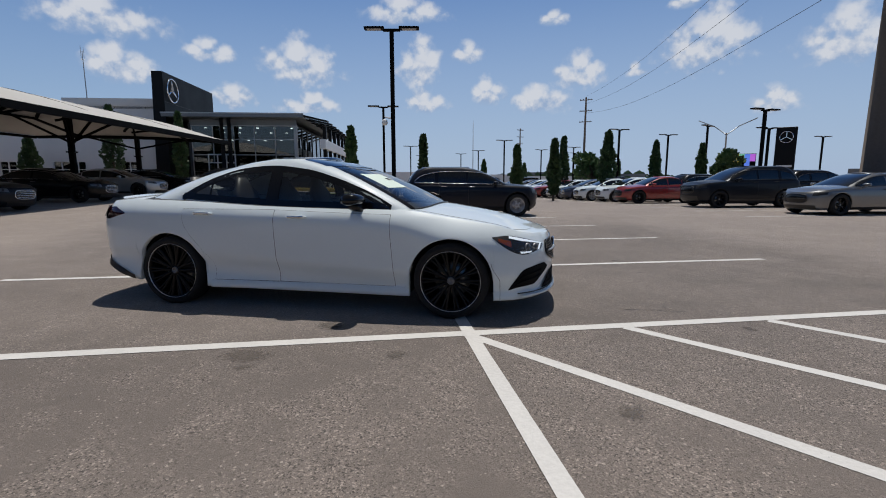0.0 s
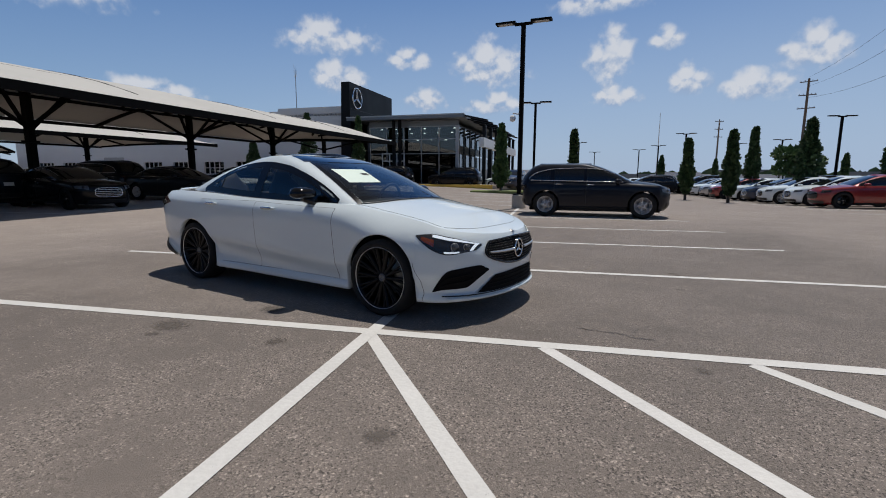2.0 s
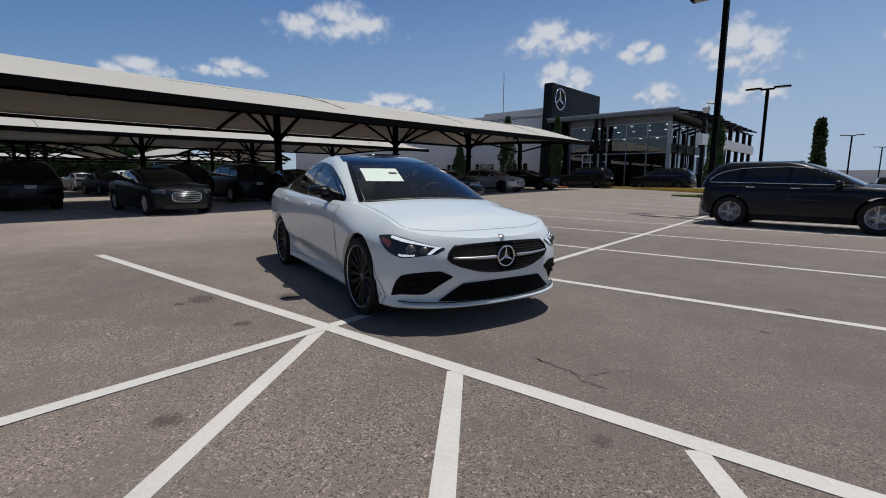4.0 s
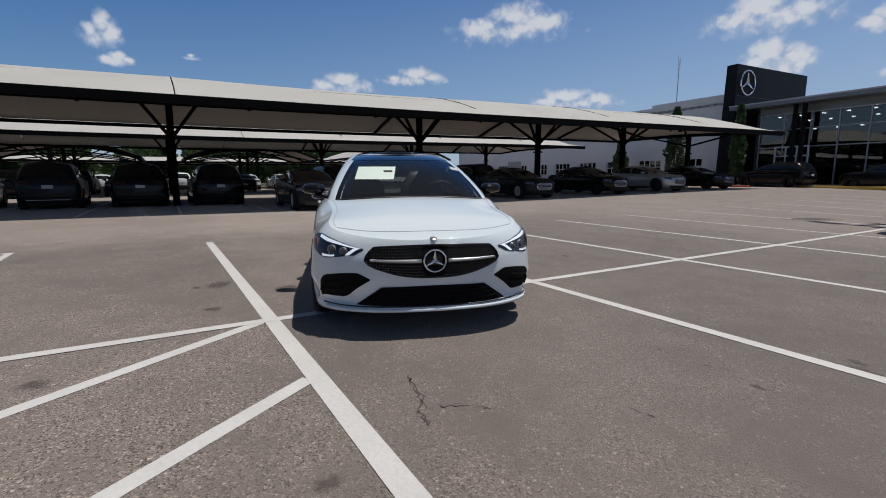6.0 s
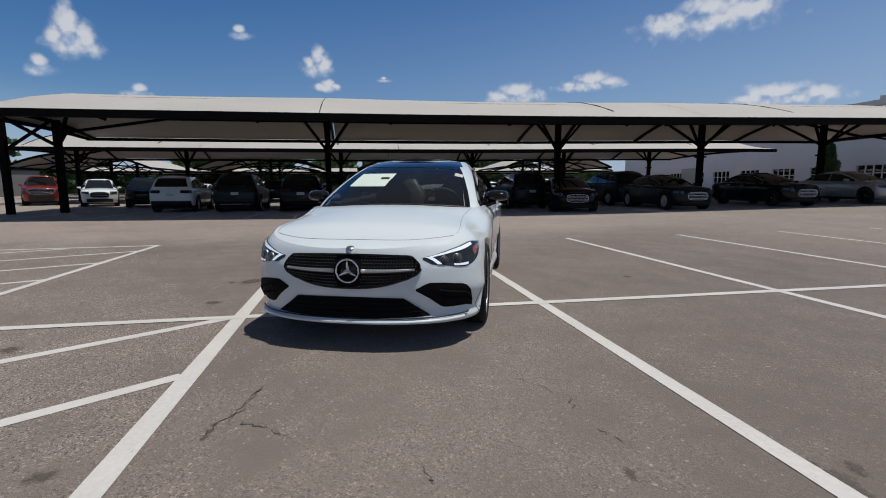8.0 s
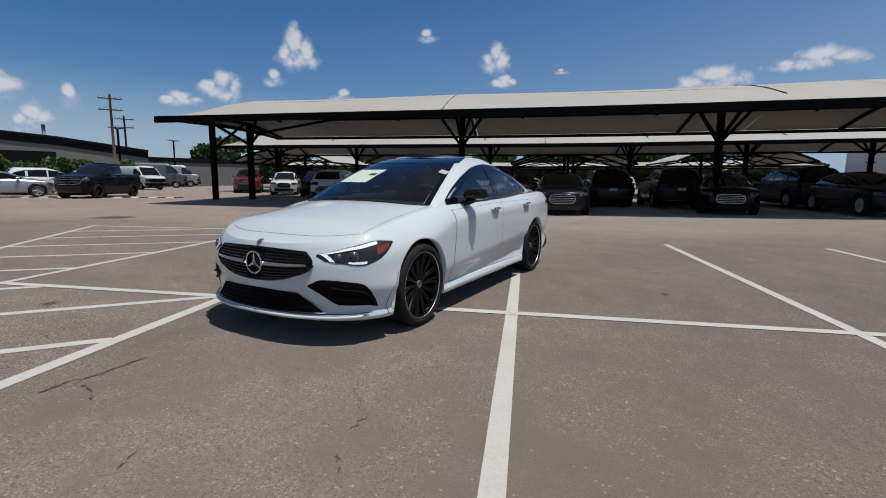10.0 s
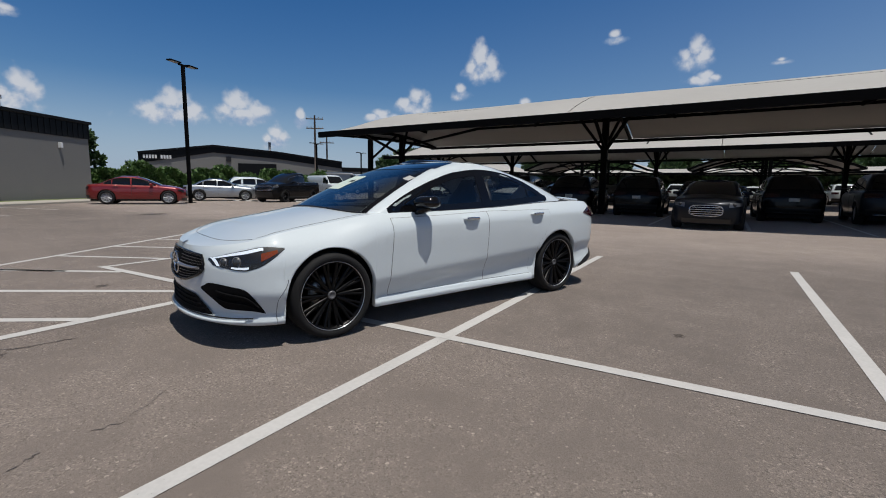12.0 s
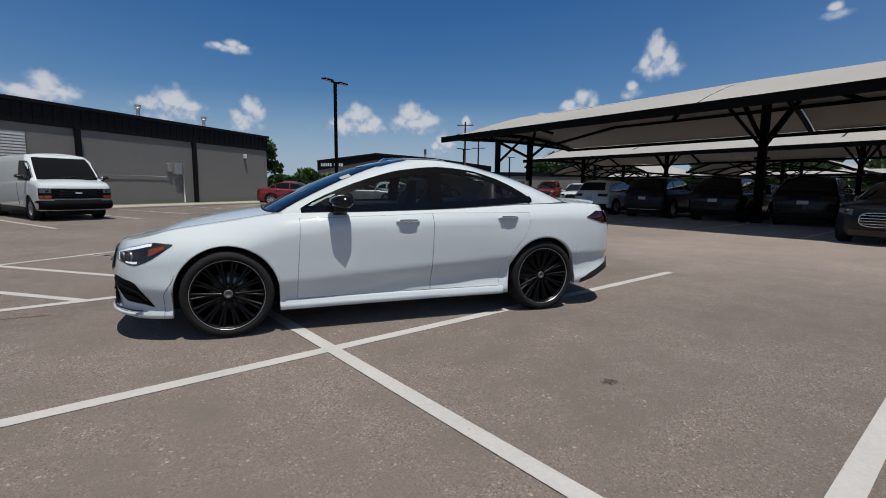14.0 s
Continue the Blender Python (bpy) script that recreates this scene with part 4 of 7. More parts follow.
        def lampgrid(u0, u1, w0, w1, off, nu=18, nw=8):
            return flip(grid([[lampq(u0 + (u1 - u0) * i / nu, w0 + (w1 - w0) * k / nw, off) for k in range(nw + 1)] for i in range(nu + 1)]))
        lamp = part("headlight", (*side(lampgrid(0, 1, 0, 1, 0.002)), LAMP_HOUSE), car, "clear headlight with a white light strip")
        top = lampgrid(0.045, 0.66, 0.80, 0.95, 0.0065, 24, 3)
        inner = flip(grid([[lampq(0.012 + 0.082 * (1 - k / 10) + 0.038 * q, 0.06 + 0.88 * k / 10, 0.0065) for k in range(11)] for q in range(2)]))
        hook = merge(lampgrid(0.25, 0.33, 0.06, 0.16, 0.0065, 8, 2), lampgrid(0.33, 0.46, 0.07, 0.18, 0.0065, 8, 2))
        part("light_strip", (*side(merge(top, inner, hook)), LED), lamp)
        for u, w, r in ((0.155, 0.42, 0.030), (0.30, 0.45, 0.036)):
            q = Vector(lampq(u, w, 0.0))
            ballv = lathe([(0.001, 0.022), (r * 0.5, 0.019), (r * 0.8, 0.010), (r * 0.86, 0.004)], 20, "x")
            rimv = lathe([(r * 0.84, 0.006), (r * 0.92, 0.010), (r, 0.006), (r, -0.004)], 24, "x")
            turn = Matrix.Translation(q) @ pose(0, 0, 0, 0, 0, 32)
            eye = part("projector", (*side(moved(ballv, turn)), LENS_DARK), lamp)
            part("projector_ring", (*side(moved(rimv, turn)), DISC), eye)
        part("turn_reflector", (*side(lampgrid(0.62, 0.88, 0.26, 0.66, 0.0055, 8, 4)), AMBER), lamp, "amber side reflector")
        cover = part("lamp_cover", (*side(lampgrid(-0.01, 1.01, -0.03, 1.03, 0.012)), LAMP_GLASS), lamp)
        cover.visible_shadow = False
        # corner air intake
        def intake(u, w, off):
            x = 2.2 - 0.33 * u
            lo = curve([(0.0, 0.424), (0.085, 0.380), (0.33, 0.292), (0.74, 0.282), (1.0, 0.262)], u)
            hi = curve([(0.0, 0.436), (0.11, 0.476), (0.45, 0.458), (0.6, 0.444), (0.85, 0.340), (1.0, 0.268)], u)
            z = lo + (hi - lo) * w
            return sh.side(x, z, off)
        rows = [[intake(i / 28, k / 6, 0.003) for k in range(7)] for i in range(29)]
        vent = part("air_intake", (*side(flip(grid(rows))), VENT_BLACK), car, "black corner air intake with fins")
        for w in (0.36, 0.66):
            part("fin", (*side(tube([intake(0.2 + 0.66 * i / 8, w, 0.010) for i in range(9)], 0.007, 6)), VENT_BLACK), vent)
        # canard edge in front of the wheel
        can = [sh.side(1.80 - 0.075 * smooth(0.34, 0.50, 0.19 + 0.31 * i / 16), 0.19 + 0.31 * i / 16, 0.002) for i in range(17)]
        part("bumper_seam", (*side(tube(can, 0.002, 6)), SEAM), car)
        # tail lamp
        rows = []
        for i in range(13):
            u = i / 12
            row = []
            for k in range(7):
                z = 0.80 + 0.05 * u + (0.93 - 0.80 - 0.02 * u) * k / 6
                row.append(sh.nose_at(0.28 + 0.535 * u, z, 0.006, True))
            rows.append(row)
        wrap = []
        for i in range(13):
            lo, hi = 0.884 - 0.055 * min(1, i / 5), 0.892 + 0.055 * min(1, i / 3) - 0.02 * max(0, i - 4) / 8
            wrap.append([sh.side(-1.87 - 0.52 * i / 12, lo + (hi - lo) * k / 4, 0.005) for k in range(5)])
        part("tail_light", (*side(merge(grid(rows), grid(wrap))), TAIL_RED), car, "slim dark red tail light")
        rows = [[sh.side(-1.82 - 0.58 * i / 10, sh.low(-1.82 - 0.58 * i / 10) + 0.085 * k / 3 * (0.5 + 0.5 * i / 10), 0.008) for k in range(4)] for i in range(11)]
        part("bumper_corner", (*side(grid(rows)), TRIM), car, "black lower bumper corner")
        rows = [[sh.nose_at(0.36 + 0.22 * i / 10, 0.48 + 0.07 * k / 4, 0.003, True) for k in range(5)] for i in range(11)]
        part("rear_vent", (*side(grid(rows)), GLOSS_BLACK), car)
    # windscreen, rear window, roof glass
    def ws(off, a, z0, z1, back=False, ny=28, nz=16, top=None):
        P = []
        for k in range(nz + 1):
            row = []
            for i in range(ny + 1):
                u = -1 + 2 * i / ny
                z = z0 + (z1 - z0) * k / nz
                w = sh.glev(z)[2]
                if top:
                    z = z - (0.03 * u * u) * k / nz
                row.append(sh.gend(u * a * w, z, off, back))
            P.append(row)
        g = grid(P)
        return g if not back else flip(g)
    part("windscreen", (*ws(0.002, 0.87, 0.905, 1.385, top=True), SCREEN), car, "clear windscreen with a paper sticker").visible_shadow = False
    part("rear_screen", (*ws(0.002, 0.79, 1.05, 1.365, True), PANE), car).visible_shadow = False
    def loop(a, z0, z1, off, back=False, n=20):
        pts = []
        for i in range(n):
            u = -1 + 2 * i / n
            pts.append((u, 0.0))
        pts += [(1.0, i / n) for i in range(n)] + [(1 - 2 * i / n, 1.0) for i in range(n)] + [(-1.0, 1 - i / n) for i in range(n)]
        out = []
        for u, w in pts:
            z = z0 + (z1 - z0) * w
            ww = sh.glev(z)[2]
            out.append(sh.gend(u * a * ww, z - (0 if back else 0.03 * u * u * w), off, back))
        return out
    part("windscreen_border", (*ring(loop(0.885, 0.90, 1.395, 0.004), loop(0.83, 0.945, 1.33, 0.004)), GLOSS_BLACK), car)
    part("rear_screen_border", (*ring(loop(0.81, 1.04, 1.375, 0.004, True), loop(0.72, 1.08, 1.33, 0.004, True)), GLOSS_BLACK), car)
    part("roof_header", (*ws(0.005, 0.9, 1.335, 1.405, nz=6), ROOF_GLASS), car, "black header above the windscreen")
    D = [r for r in sh.D]
    n = len(D)
    roof = []
    for r in D:
        row = []
        for j in range(21):
            u = -0.86 + 1.72 * j / 20
            p = (u + 1) / 2 * 10
            i0 = min(9, int(p))
            t = p - i0
            row.append(tuple(r[i0][q] * (1 - t) + r[i0 + 1][q] * t + (0.004 if q == 2 else 0) for q in range(3)))
        roof.append(row)
    part("roof_glass", (*grid(roof), ROOF_GLASS), car, "gloss black panoramic glass roof")
    # radiator grille
    def gr(u, w, off):
        """u -1..1 across, w 0..1 up."""
        hw = curve([(0.0, 0.31), (0.2, 0.42), (0.47, 0.492), (0.7, 0.478), (1.0, 0.425)], w)
        s = abs(u)
        lo = 0.447 + 0.035 * s ** 2.5
        hi = 0.668 - 0.012 * s ** 2
        return sh.nose_at(u * hw, lo + (hi - lo) * w, off)
    grille = part("grille", (*flip(grid([[gr(-1 + 2 * i / 40, k / 8, 0.002) for k in range(9)] for i in range(41)])), VENT_BLACK), car, "black diamond grille with chrome pins and a silver bar")
    frame_pts = [(-1 + 2 * i / 40, 0.0) for i in range(40)] + [(1, i / 6) for i in range(6)] + [(1 - 2 * i / 40, 1.0) for i in range(40)] + [(-1, 1 - i / 6) for i in range(6)]
    loop_t = [gr(u, w, 0.004) for u, w in frame_pts]
    part("grille_frame", (*tube(loop_t + loop_t[:1], 0.009, 6, False), GLOSS_BLACK), grille)
    pins = []
    for j in range(10):
        for i in range(45):
            u = -0.97 + 1.94 * (i + 0.5 * (j % 2)) / 44.5
            w = 0.06 + 0.88 * j / 9
            if abs(u) < 0.19 or abs(w - 0.52) < 0.06 or abs(u) > 0.98:
                continue
            p = gr(u, w, 0.006)
            pins.append(box(p[0] - 0.002, p[1] - 0.0022, p[2] - 0.002, p[0] + 0.0035, p[1] + 0.0022, p[2] + 0.002))
    pin_ob = part("grille_mesh", (*merge(*pins), DISC, False), grille, "rows of small chrome pins")
    tagged(pin_ob, kind="stuff")
    for s in (1, -1):
        part("grille_bar", (*tube([gr(s * (0.2 + 0.72 * i / 10), 0.52, 0.016) for i in range(11)], [0.008 + 0.006 * (1 - i / 10) for i in range(11)], 8), SATIN), grille)
    q = Vector(gr(0, 0.52, 0.006))
    badge = part("badge", (*moved(lathe([(0.001, 0.0), (0.079, 0.0), (0.081, -0.012)], 36, "x"), Matrix.Translation(q)), GLOSS_BLACK), grille, "round chrome badge")
    ring_v = tube([(q.x + 0.006, q.y + 0.079 * math.cos(TURN * i / 36), q.z + 0.079 * math.sin(TURN * i / 36)) for i in range(37)], 0.0075, 8, False)
    arms = []
    for k in range(3):
        a = math.pi / 2 + TURN * k / 3
        tip = (0.0, 0.076 * math.cos(a), 0.076 * math.sin(a))
        b1, b2 = (0.0, 0.016 * math.cos(a + 1.05), 0.016 * math.sin(a + 1.05)), (0.0, 0.016 * math.cos(a - 1.05), 0.016 * math.sin(a - 1.05))
        arms.append(([tuple(Vector(p) + q + Vector((0.006, 0, 0))) for p in (tip, b1, b2)] + [tuple(q + Vector((0.02, 0, 0)))], [(0, 1, 3), (0, 3, 2), (1, 2, 3)]))
    part("badge_ring", (*merge(ring_v, *arms), CHROME, True), badge)
    # lower opening and splitter
    def lower(u, w, off):
        s = abs(u)
        lo = 0.238 + 0.006 * s ** 4
        hi = 0.384 - 0.008 * s ** 2
        hw = 0.56 - 0.18 * w
        return sh.nose_at(u * hw, lo + (hi - lo) * w, off)
    intake_ob = part("lower_grille", (*flip(grid([[lower(-1 + 2 * i / 40, k / 6, 0.003) for k in range(7)] for i in range(41)])), VENT_BLACK), car, "black lower bumper grille")
    for w in (0.25, 0.5, 0.75):
        part("slat", (*tube([lower(-0.95 + 1.9 * i / 16, w, 0.008) for i in range(17)], 0.005, 6), VENT_BLACK), intake_ob)
    split = []
    for i in range(49):
        y = -0.775 + 1.55 * i / 48
        a = Vector(sh.nose_at(y, 0.212, 0.0))
        o = 0.016 * (1 - (abs(y) / 0.80) ** 4)
        split.append([tuple(a + Vector((-0.05, 0, 0.012))), tuple(a + Vector((o, 0, 0.006))), tuple(a + Vector((o + 0.004, 0, -0.012))), tuple(a + Vector((-0.05, 0, -0.022)))])
    part("splitter", (*grid(split), WHITE_PAINT), car, "white front splitter with a bright edge")
    part("splitter_trim", (*tube([sh.nose_at(-0.79 + 1.58 * i / 40, 0.233, 0.004) for i in range(41)], 0.005, 6), TRIM), car)
    # seal between bonnet and windscreen
    seal = []
    for i in range(41):
        y = -0.69 + 1.38 * i / 40
        x = cowl(y) + 0.006
        seal.append((x, y, deck_z(x, y) + 0.001))
    part("cowl_seal", (*tube(seal, 0.011, 6), TRIM), car)
    # bonnet shut line and little round badge
    def deck_at(x, u, off):
        y = sh.half(x, sh.rim(x)) * u
        return (sh.shift(x, sh.rim(x)), y, sh.rim(x) + curve(c["crown"], x) * (1 - abs(u) ** 2.4) + off)
    seam = [deck_at(2.125 - 0.20 * abs(u) ** 6 - 0.02 * u * u, u, 0.001) for u in [-0.95 + 1.9 * i / 60 for i in range(61)]]
    sides = [[deck_at(1.926 - 0.93 * i / 24, s * (0.95 - 0.01 * i / 24), 0.001) for i in range(25)] for s in (1, -1)]
    part("bonnet_seam", (*merge(tube(seam, 0.0017, 6), *[tube(p, 0.0014, 6) for p in sides]), SEAM), car)
    q = Vector(deck_at(2.255, 0, 0.002))
    part("bonnet_badge", (*moved(lathe([(0.001, 0.004), (0.022, 0.003), (0.026, 0.0)], 20, "z"), Matrix.Translation(q) @ pose(0, 0, 0, 0, 25, 0)), DISC), car)
    # boot lip
    lip = [[deck_at(-2.14 - 0.13 * k / 3, -0.86 + 1.72 * i / 20, 0.004 + 0.026 * (k / 3) ** 2) for k in range(4)] + [deck_at(-2.28, -0.86 + 1.72 * i / 20, -0.01)] for i in range(21)]
    part("boot_lip_spoiler", (*flip(grid(lip)), WHITE_PAINT), car)
    rows = [[sh.nose_at(-0.62 + 1.24 * i / 24, 0.395 + 0.05 * k / 4, 0.003, True) for k in range(5)] for i in range(25)]
    part("rear_diffuser", (*grid(rows), TRIM), car)
    # window sticker and small tag on the windscreen
    def glass_at(y, z, off):
        return sh.gend(y, z, off)
    for nm, y0, y1, z0, z1, lab in (("price_sticker", -0.50, -0.12, 1.13, 1.26, "pale green price sheet behind the windscreen"), ("stock_tag", 0.50, 0.585, 1.235, 1.265, "small white stock tag")):
        P = [[glass_at(y0 + (y1 - y0) * i / 10 + (0.05 if nm[0] == "p" else -0.0) * (k / 4 - 0.5), z0 + (z1 - z0) * k / 4 - (0.02 * i / 10 if nm[0] == "s" else 0), 0.0045) for k in range(5)] for i in range(11)]
        st = part(nm, (*flip(grid(P)), PAPER if nm[0] == "p" else PLATE), car, lab)
        if nm[0] == "p":
            P = [[glass_at(-0.23 + 0.09 * i / 6, 1.20 + 0.02 * k, 0.0065) for k in range(2)] for i in range(7)]
            part("printed_bar", (*flip(grid(P)), CABIN), st)
    # inside
    inner = []
    inner.append(box(-1.7, -0.74, 0.30, 1.0, 0.74, 0.36, 0.02))
    inner.append(box(-1.95, -0.72, 0.36, -1.45, 0.72, 0.98, 0.05))
    for s in (1, -1):
        inner.append(box(-1.45, s * 0.775 - 0.03, 0.3, 0.95, s * 0.775 + 0.03, 0.94, 0.02))
    part("cabin_tub", (*merge(*inner), CABIN, False), car)
    dash = [[(x - 0.10 * abs(j / 6 - 1) ** 3, -0.66 + 1.32 * j / 12, z - 0.03 * abs(j / 6 - 1) ** 2) for x, z in ((1.02, 0.945), (0.9, 0.965), (0.72, 0.965), (0.62, 0.92), (0.62, 0.7))] for j in range(13)]
    part("dashboard", (*grid(dash), CABIN), car)
    wheel_pts = [(0.46 + 0.06 * math.sin(TURN * i / 24), 0.38 + 0.185 * math.cos(TURN * i / 24), 0.93 + 0.175 * math.sin(TURN * i / 24)) for i in range(25)]
    part("steering_wheel", (*merge(tube(wheel_pts, 0.017, 8, False), bar((0.46, 0.20, 0.92), (0.46, 0.56, 0.92), 0.03, 0.05), tube([(0.47, 0.38, 0.92), (0.75, 0.38, 0.85)], 0.04, 8)), CABIN), car)
    for sx, rows_y in ((0.02, (0.37, -0.37)), (-0.95, (0.38, -0.38))):
        for sy in rows_y:
            back = []
            for k in range(9):
                t = k / 8
                z = 0.52 + 0.72 * t
                w = 0.25 * (1 - 0.25 * t ** 2) if t < 0.78 else 0.13 * (1 - max(0, (t - 0.9) * 4))
                x = sx - 0.28 - 0.20 * t
                th = 0.10 if t < 0.78 else 0.06
                back.append([(x + th * math.cos(a) * 0.7, sy + w * math.copysign(abs(math.sin(a)) ** 0.6, math.sin(a)), z) for a in [TURN * i / 14 for i in range(14)]])
            v, f = grid(back, close_v=True)
            f.append(tuple(reversed(range(len(v) - 14, len(v)))))
            cushion = box(sx - 0.32, sy - 0.26, 0.36, sx + 0.26, sy + 0.26, 0.56, 0.06)
            part("seat", (*merge((v, f), cushion), LEATHER), car, "dark leather seat with headrest")
    add_wheels(car, wheel_meshes(0.332, 0.266, 0.235, 14, RIM_BLACK, True, HUB), c["axles"], 0.785, c["hub"])
    return car


# ---- ground ----
def ground():
    rng = np.concatenate([-np.geomspace(1500, 45, 14), np.linspace(-42, 46, 45), np.geomspace(50, 1500, 14)])
    P = [[(x, y, lie(x, y)) for y in rng] for x in rng]
    ob = new("ground", mesh_of("ground", *grid(P), ASPHALT))
    tagged(ob, "worn grey-brown asphalt lot with oil spots", "parking lot", kind="structure")


ground()


def stripe(a, b, w=0.105, zz=0.004):
    """A painted line on the ground."""
    a, b = Vector((*a, 0)), Vector((*b, 0))
    d = (b - a)
    n = max(2, int(d.length / 1.5))
    s = Vector((-d.y, d.x, 0)).normalized() * w / 2
    P = []
    for i in range(n + 1):
        p = a + d * i / n
        P.append([(p.x + s.x * k, p.y + s.y * k, lie(p.x, p.y) + zz) for k in (1, -1)])
    return grid(P)


STALL = 2.743
CORNER = -0.25  # where the stall lines and the hatching meet


def markings():
    lot = thing("parking_lines", None, "white painted parking stall lines and hatched islands", "road marking", kind="structure")

    def add(a, b, w=0.105, zz=0.004):
        v, f = stripe(a, b, w, zz)
        part("painted_line", (v, flip((v, f))[1], LINE), lot)
    add((CORNER - 5.42, -0.06), (CORNER + 0.9, 0.012), 0.118)
    add((CORNER + 0.9, 0.012), (CORNER + 9.5, 0.11), 0.118)
    for k in range(1, 11):
        y = STALL * k
        add((CORNER - 5.2 - 0.03 * k, y + 0.05 - 0.025 * k), (CORNER + 5.17 - 0.04 * k, y + 0.08 - 0.03 * k))
    add((CORNER + 0.04, -2.76), (CORNER + 0.02, 2.6), 0.105, 0.0055)
    add((CORNER + 0.02, 2.6), (CORNER, 29), 0.105, 0.0055)

    # hatched islands
    def edge(x):
        return -4.36 + 0.525 * x
    add((CORNER - 5.65, -2.81), (CORNER + 0.09, -2.70), 0.1, 0.0045)
    add((CORNER - 5.6, -2.78), (CORNER - 5.3, edge(-5.3)), 0.1, 0.005)
    add((CORNER - 5.33, edge(-5.33)), (CORNER + 6.5, edge(6.5)), 0.1, 0.0035)
    for k in range(6):
        x0 = -4.2 + 1.045 * k
        y0 = edge(x0)
        t = min((x0 + 5.4) / 0.46, (-2.73 - y0) / 0.89)
        if t > 0.1:
            add((CORNER + x0, y0), (CORNER + x0 - 0.46 * t, y0 + 0.89 * t), 0.09, 0.003)
    add((CORNER + 0.08, -2.12), (CORNER + 1.06, edge(1.06)), 0.1, 0.003)
    for k in range(5):
        x0 = 1.315 * k - 0.015
        t = (0 - edge(x0)) / (0.81 + 0.585 * 0.525)
        add((CORNER + x0 + 0.03, -0.03), (CORNER + x0 + (0.555 if k == 0 else 0.578) * t, -0.81 * t), 0.1, 0.003)
    # stalls under the first canopy, towards the garage and by the far rows
    for k in range(-5, 13):
        y = STALL * k - 0.3
        add((-13.6 + 0.06 * y, y), (-24.5 + 0.06 * y, y), 0.09)
    for (a, b) in (((2.6, -14.4), (1.2, -9.8)), ((0.23, -17.0), (-1.0, -13.0)), ((-1.09, -20.3), (-3.0, -15.3)), ((-4.1, -23.4), (-5.4, -18.6)), ((6.2, -13.6), (4.6, -9.2))):
        add(a, b)
    for k in range(11):
        y = 10.2 + STALL * k
        add((10.9, y), (16.6, y))


markings()
car_pose = pose(-1.322, 1.692, 0, 0, 0, -19.0)
saloon(car_pose)


# ---- shade canopies ----


def canopy(name, front, back, y0, y1, eave, ridge, posts, lean, label, skew=0.0, seams=(), end_posts=(), rise=0.0):
    """A fabric roof on steel posts that runs along y between y0 and y1; x shifts by lean for each metre of y."""
    ob = thing(name, None, label, "shade canopy", "shade canopies")
    mid, hw = (front + back) / 2, (front - back) / 2

    def at(s, y):
        """s: -1 back eave .. 1 front eave."""
        end = min(1, 0.12 + max(0, (y - y0) / 2.4) ** 0.8, 0.12 + max(0, (y1 - y) / 2.4) ** 0.8)
        z = eave + rise * (1 - s) / 2 + (ridge - eave) * (1 - abs(s) ** 1.7) * end
        x = mid + hw * s + lean * y
        yy = y + skew * (1 - s) / 2 * (1 - smooth(y0, y0 + 6, y)) * -1
        return x, yy, z
    cuts = sorted(set([y0] + [s for s in seams] + [y1]))
    for a, b in zip(cuts, cuts[1:]):
        n = max(4, int((b - a) / 0.6))
        P = []
        for i in range(n + 1):
            y = a + 0.02 + (b - a - 0.04) * i / n
            sag = 0.05 * math.sin(math.pi * i / n)
            row = []
            for k in range(15):
                s = -1 + 2 * k / 14
                x, yy, z = at(s, y)
                row.append((x, yy, z + lie(x, yy) * 0.6 - sag * (1 - s * s)))
            P.append(row)
        v, f = grid(P)
        v2 = [(x, y, z - 0.03) for x, y, z in v]
        vf = merge((v, f), flip((v2, f)))
        part("fabric_panel", (*vf, FABRIC), ob, "stretched off-white fabric")

    def g(p, dz=0.0):
        return (p[0], p[1], p[2] + lie(p[0], p[1]) * 0.6 + dz)
    for s in (1, -1):
        n = max(2, int((y1 - y0) / 4))
        pts = [g(at(s, y0 + (y1 - y0) * i / n), -0.13) for i in range(n + 1)]
        part("eave_beam", (*strip(pts, 0.12, 0.26 if s > 0 else 0.16), STEEL_BLACK, False), ob)
        pts = [g(at(s * 0.55, y0 + (y1 - y0) * i / n), -0.11) for i in range(n + 1)]
        part("purlin", (*strip(pts, 0.08, 0.14), STEEL_BLACK, False), ob)
    for y in (y0, y1):
        pts = [g(at(-1 + 2 * k / 8, y), -0.08) for k in range(9)]
        part("end_beam", (*strip(pts, 0.1, 0.16), STEEL_BLACK, False), ob)
    for y in posts:
        x0 = mid + lean * y
        gz = lie(x0, y)
        top = g(at(0, y))[2] - 0.2
        e = eave - 0.25 + gz * 0.6
        part("post", (*merge(box(x0 - 0.13, y - 0.13, gz, x0 + 0.13, y + 0.13, top, 0.015), box(x0 - 0.2, y - 0.2, gz + 2.35, x0 + 0.2, y + 0.2, gz + 2.43)), STEEL_BLACK, False), ob)
        pts = [g(at(-1 + 2 * k / 10, y), -0.10) for k in range(11)]
        part("rafter", (*strip(pts, 0.1, 0.18), STEEL_BLACK, False), ob)
        for s in (0.5, -0.5):
            part("strut", (*bar((x0, y, gz + 2.9), g(at(s, y), -0.12), 0.11, 0.11), STEEL_BLACK, False), ob)
        for d in (1, -1):
            if y0 + 0.5 < y + d * 2.6 < y1 - 0.5:
                part("brace", (*bar((x0, y, gz + 2.75), g(at(0.1, y + d * 1.5), -0.25), 0.11, 0.11), STEEL_BLACK, False), ob)
                part("hanger", (*bar(g(at(0.42, y + d * 1.55), -0.2), g(at(0.2, y + d * 2.9), -1.05), 0.1, 0.12), STEEL_BLACK, False), ob)
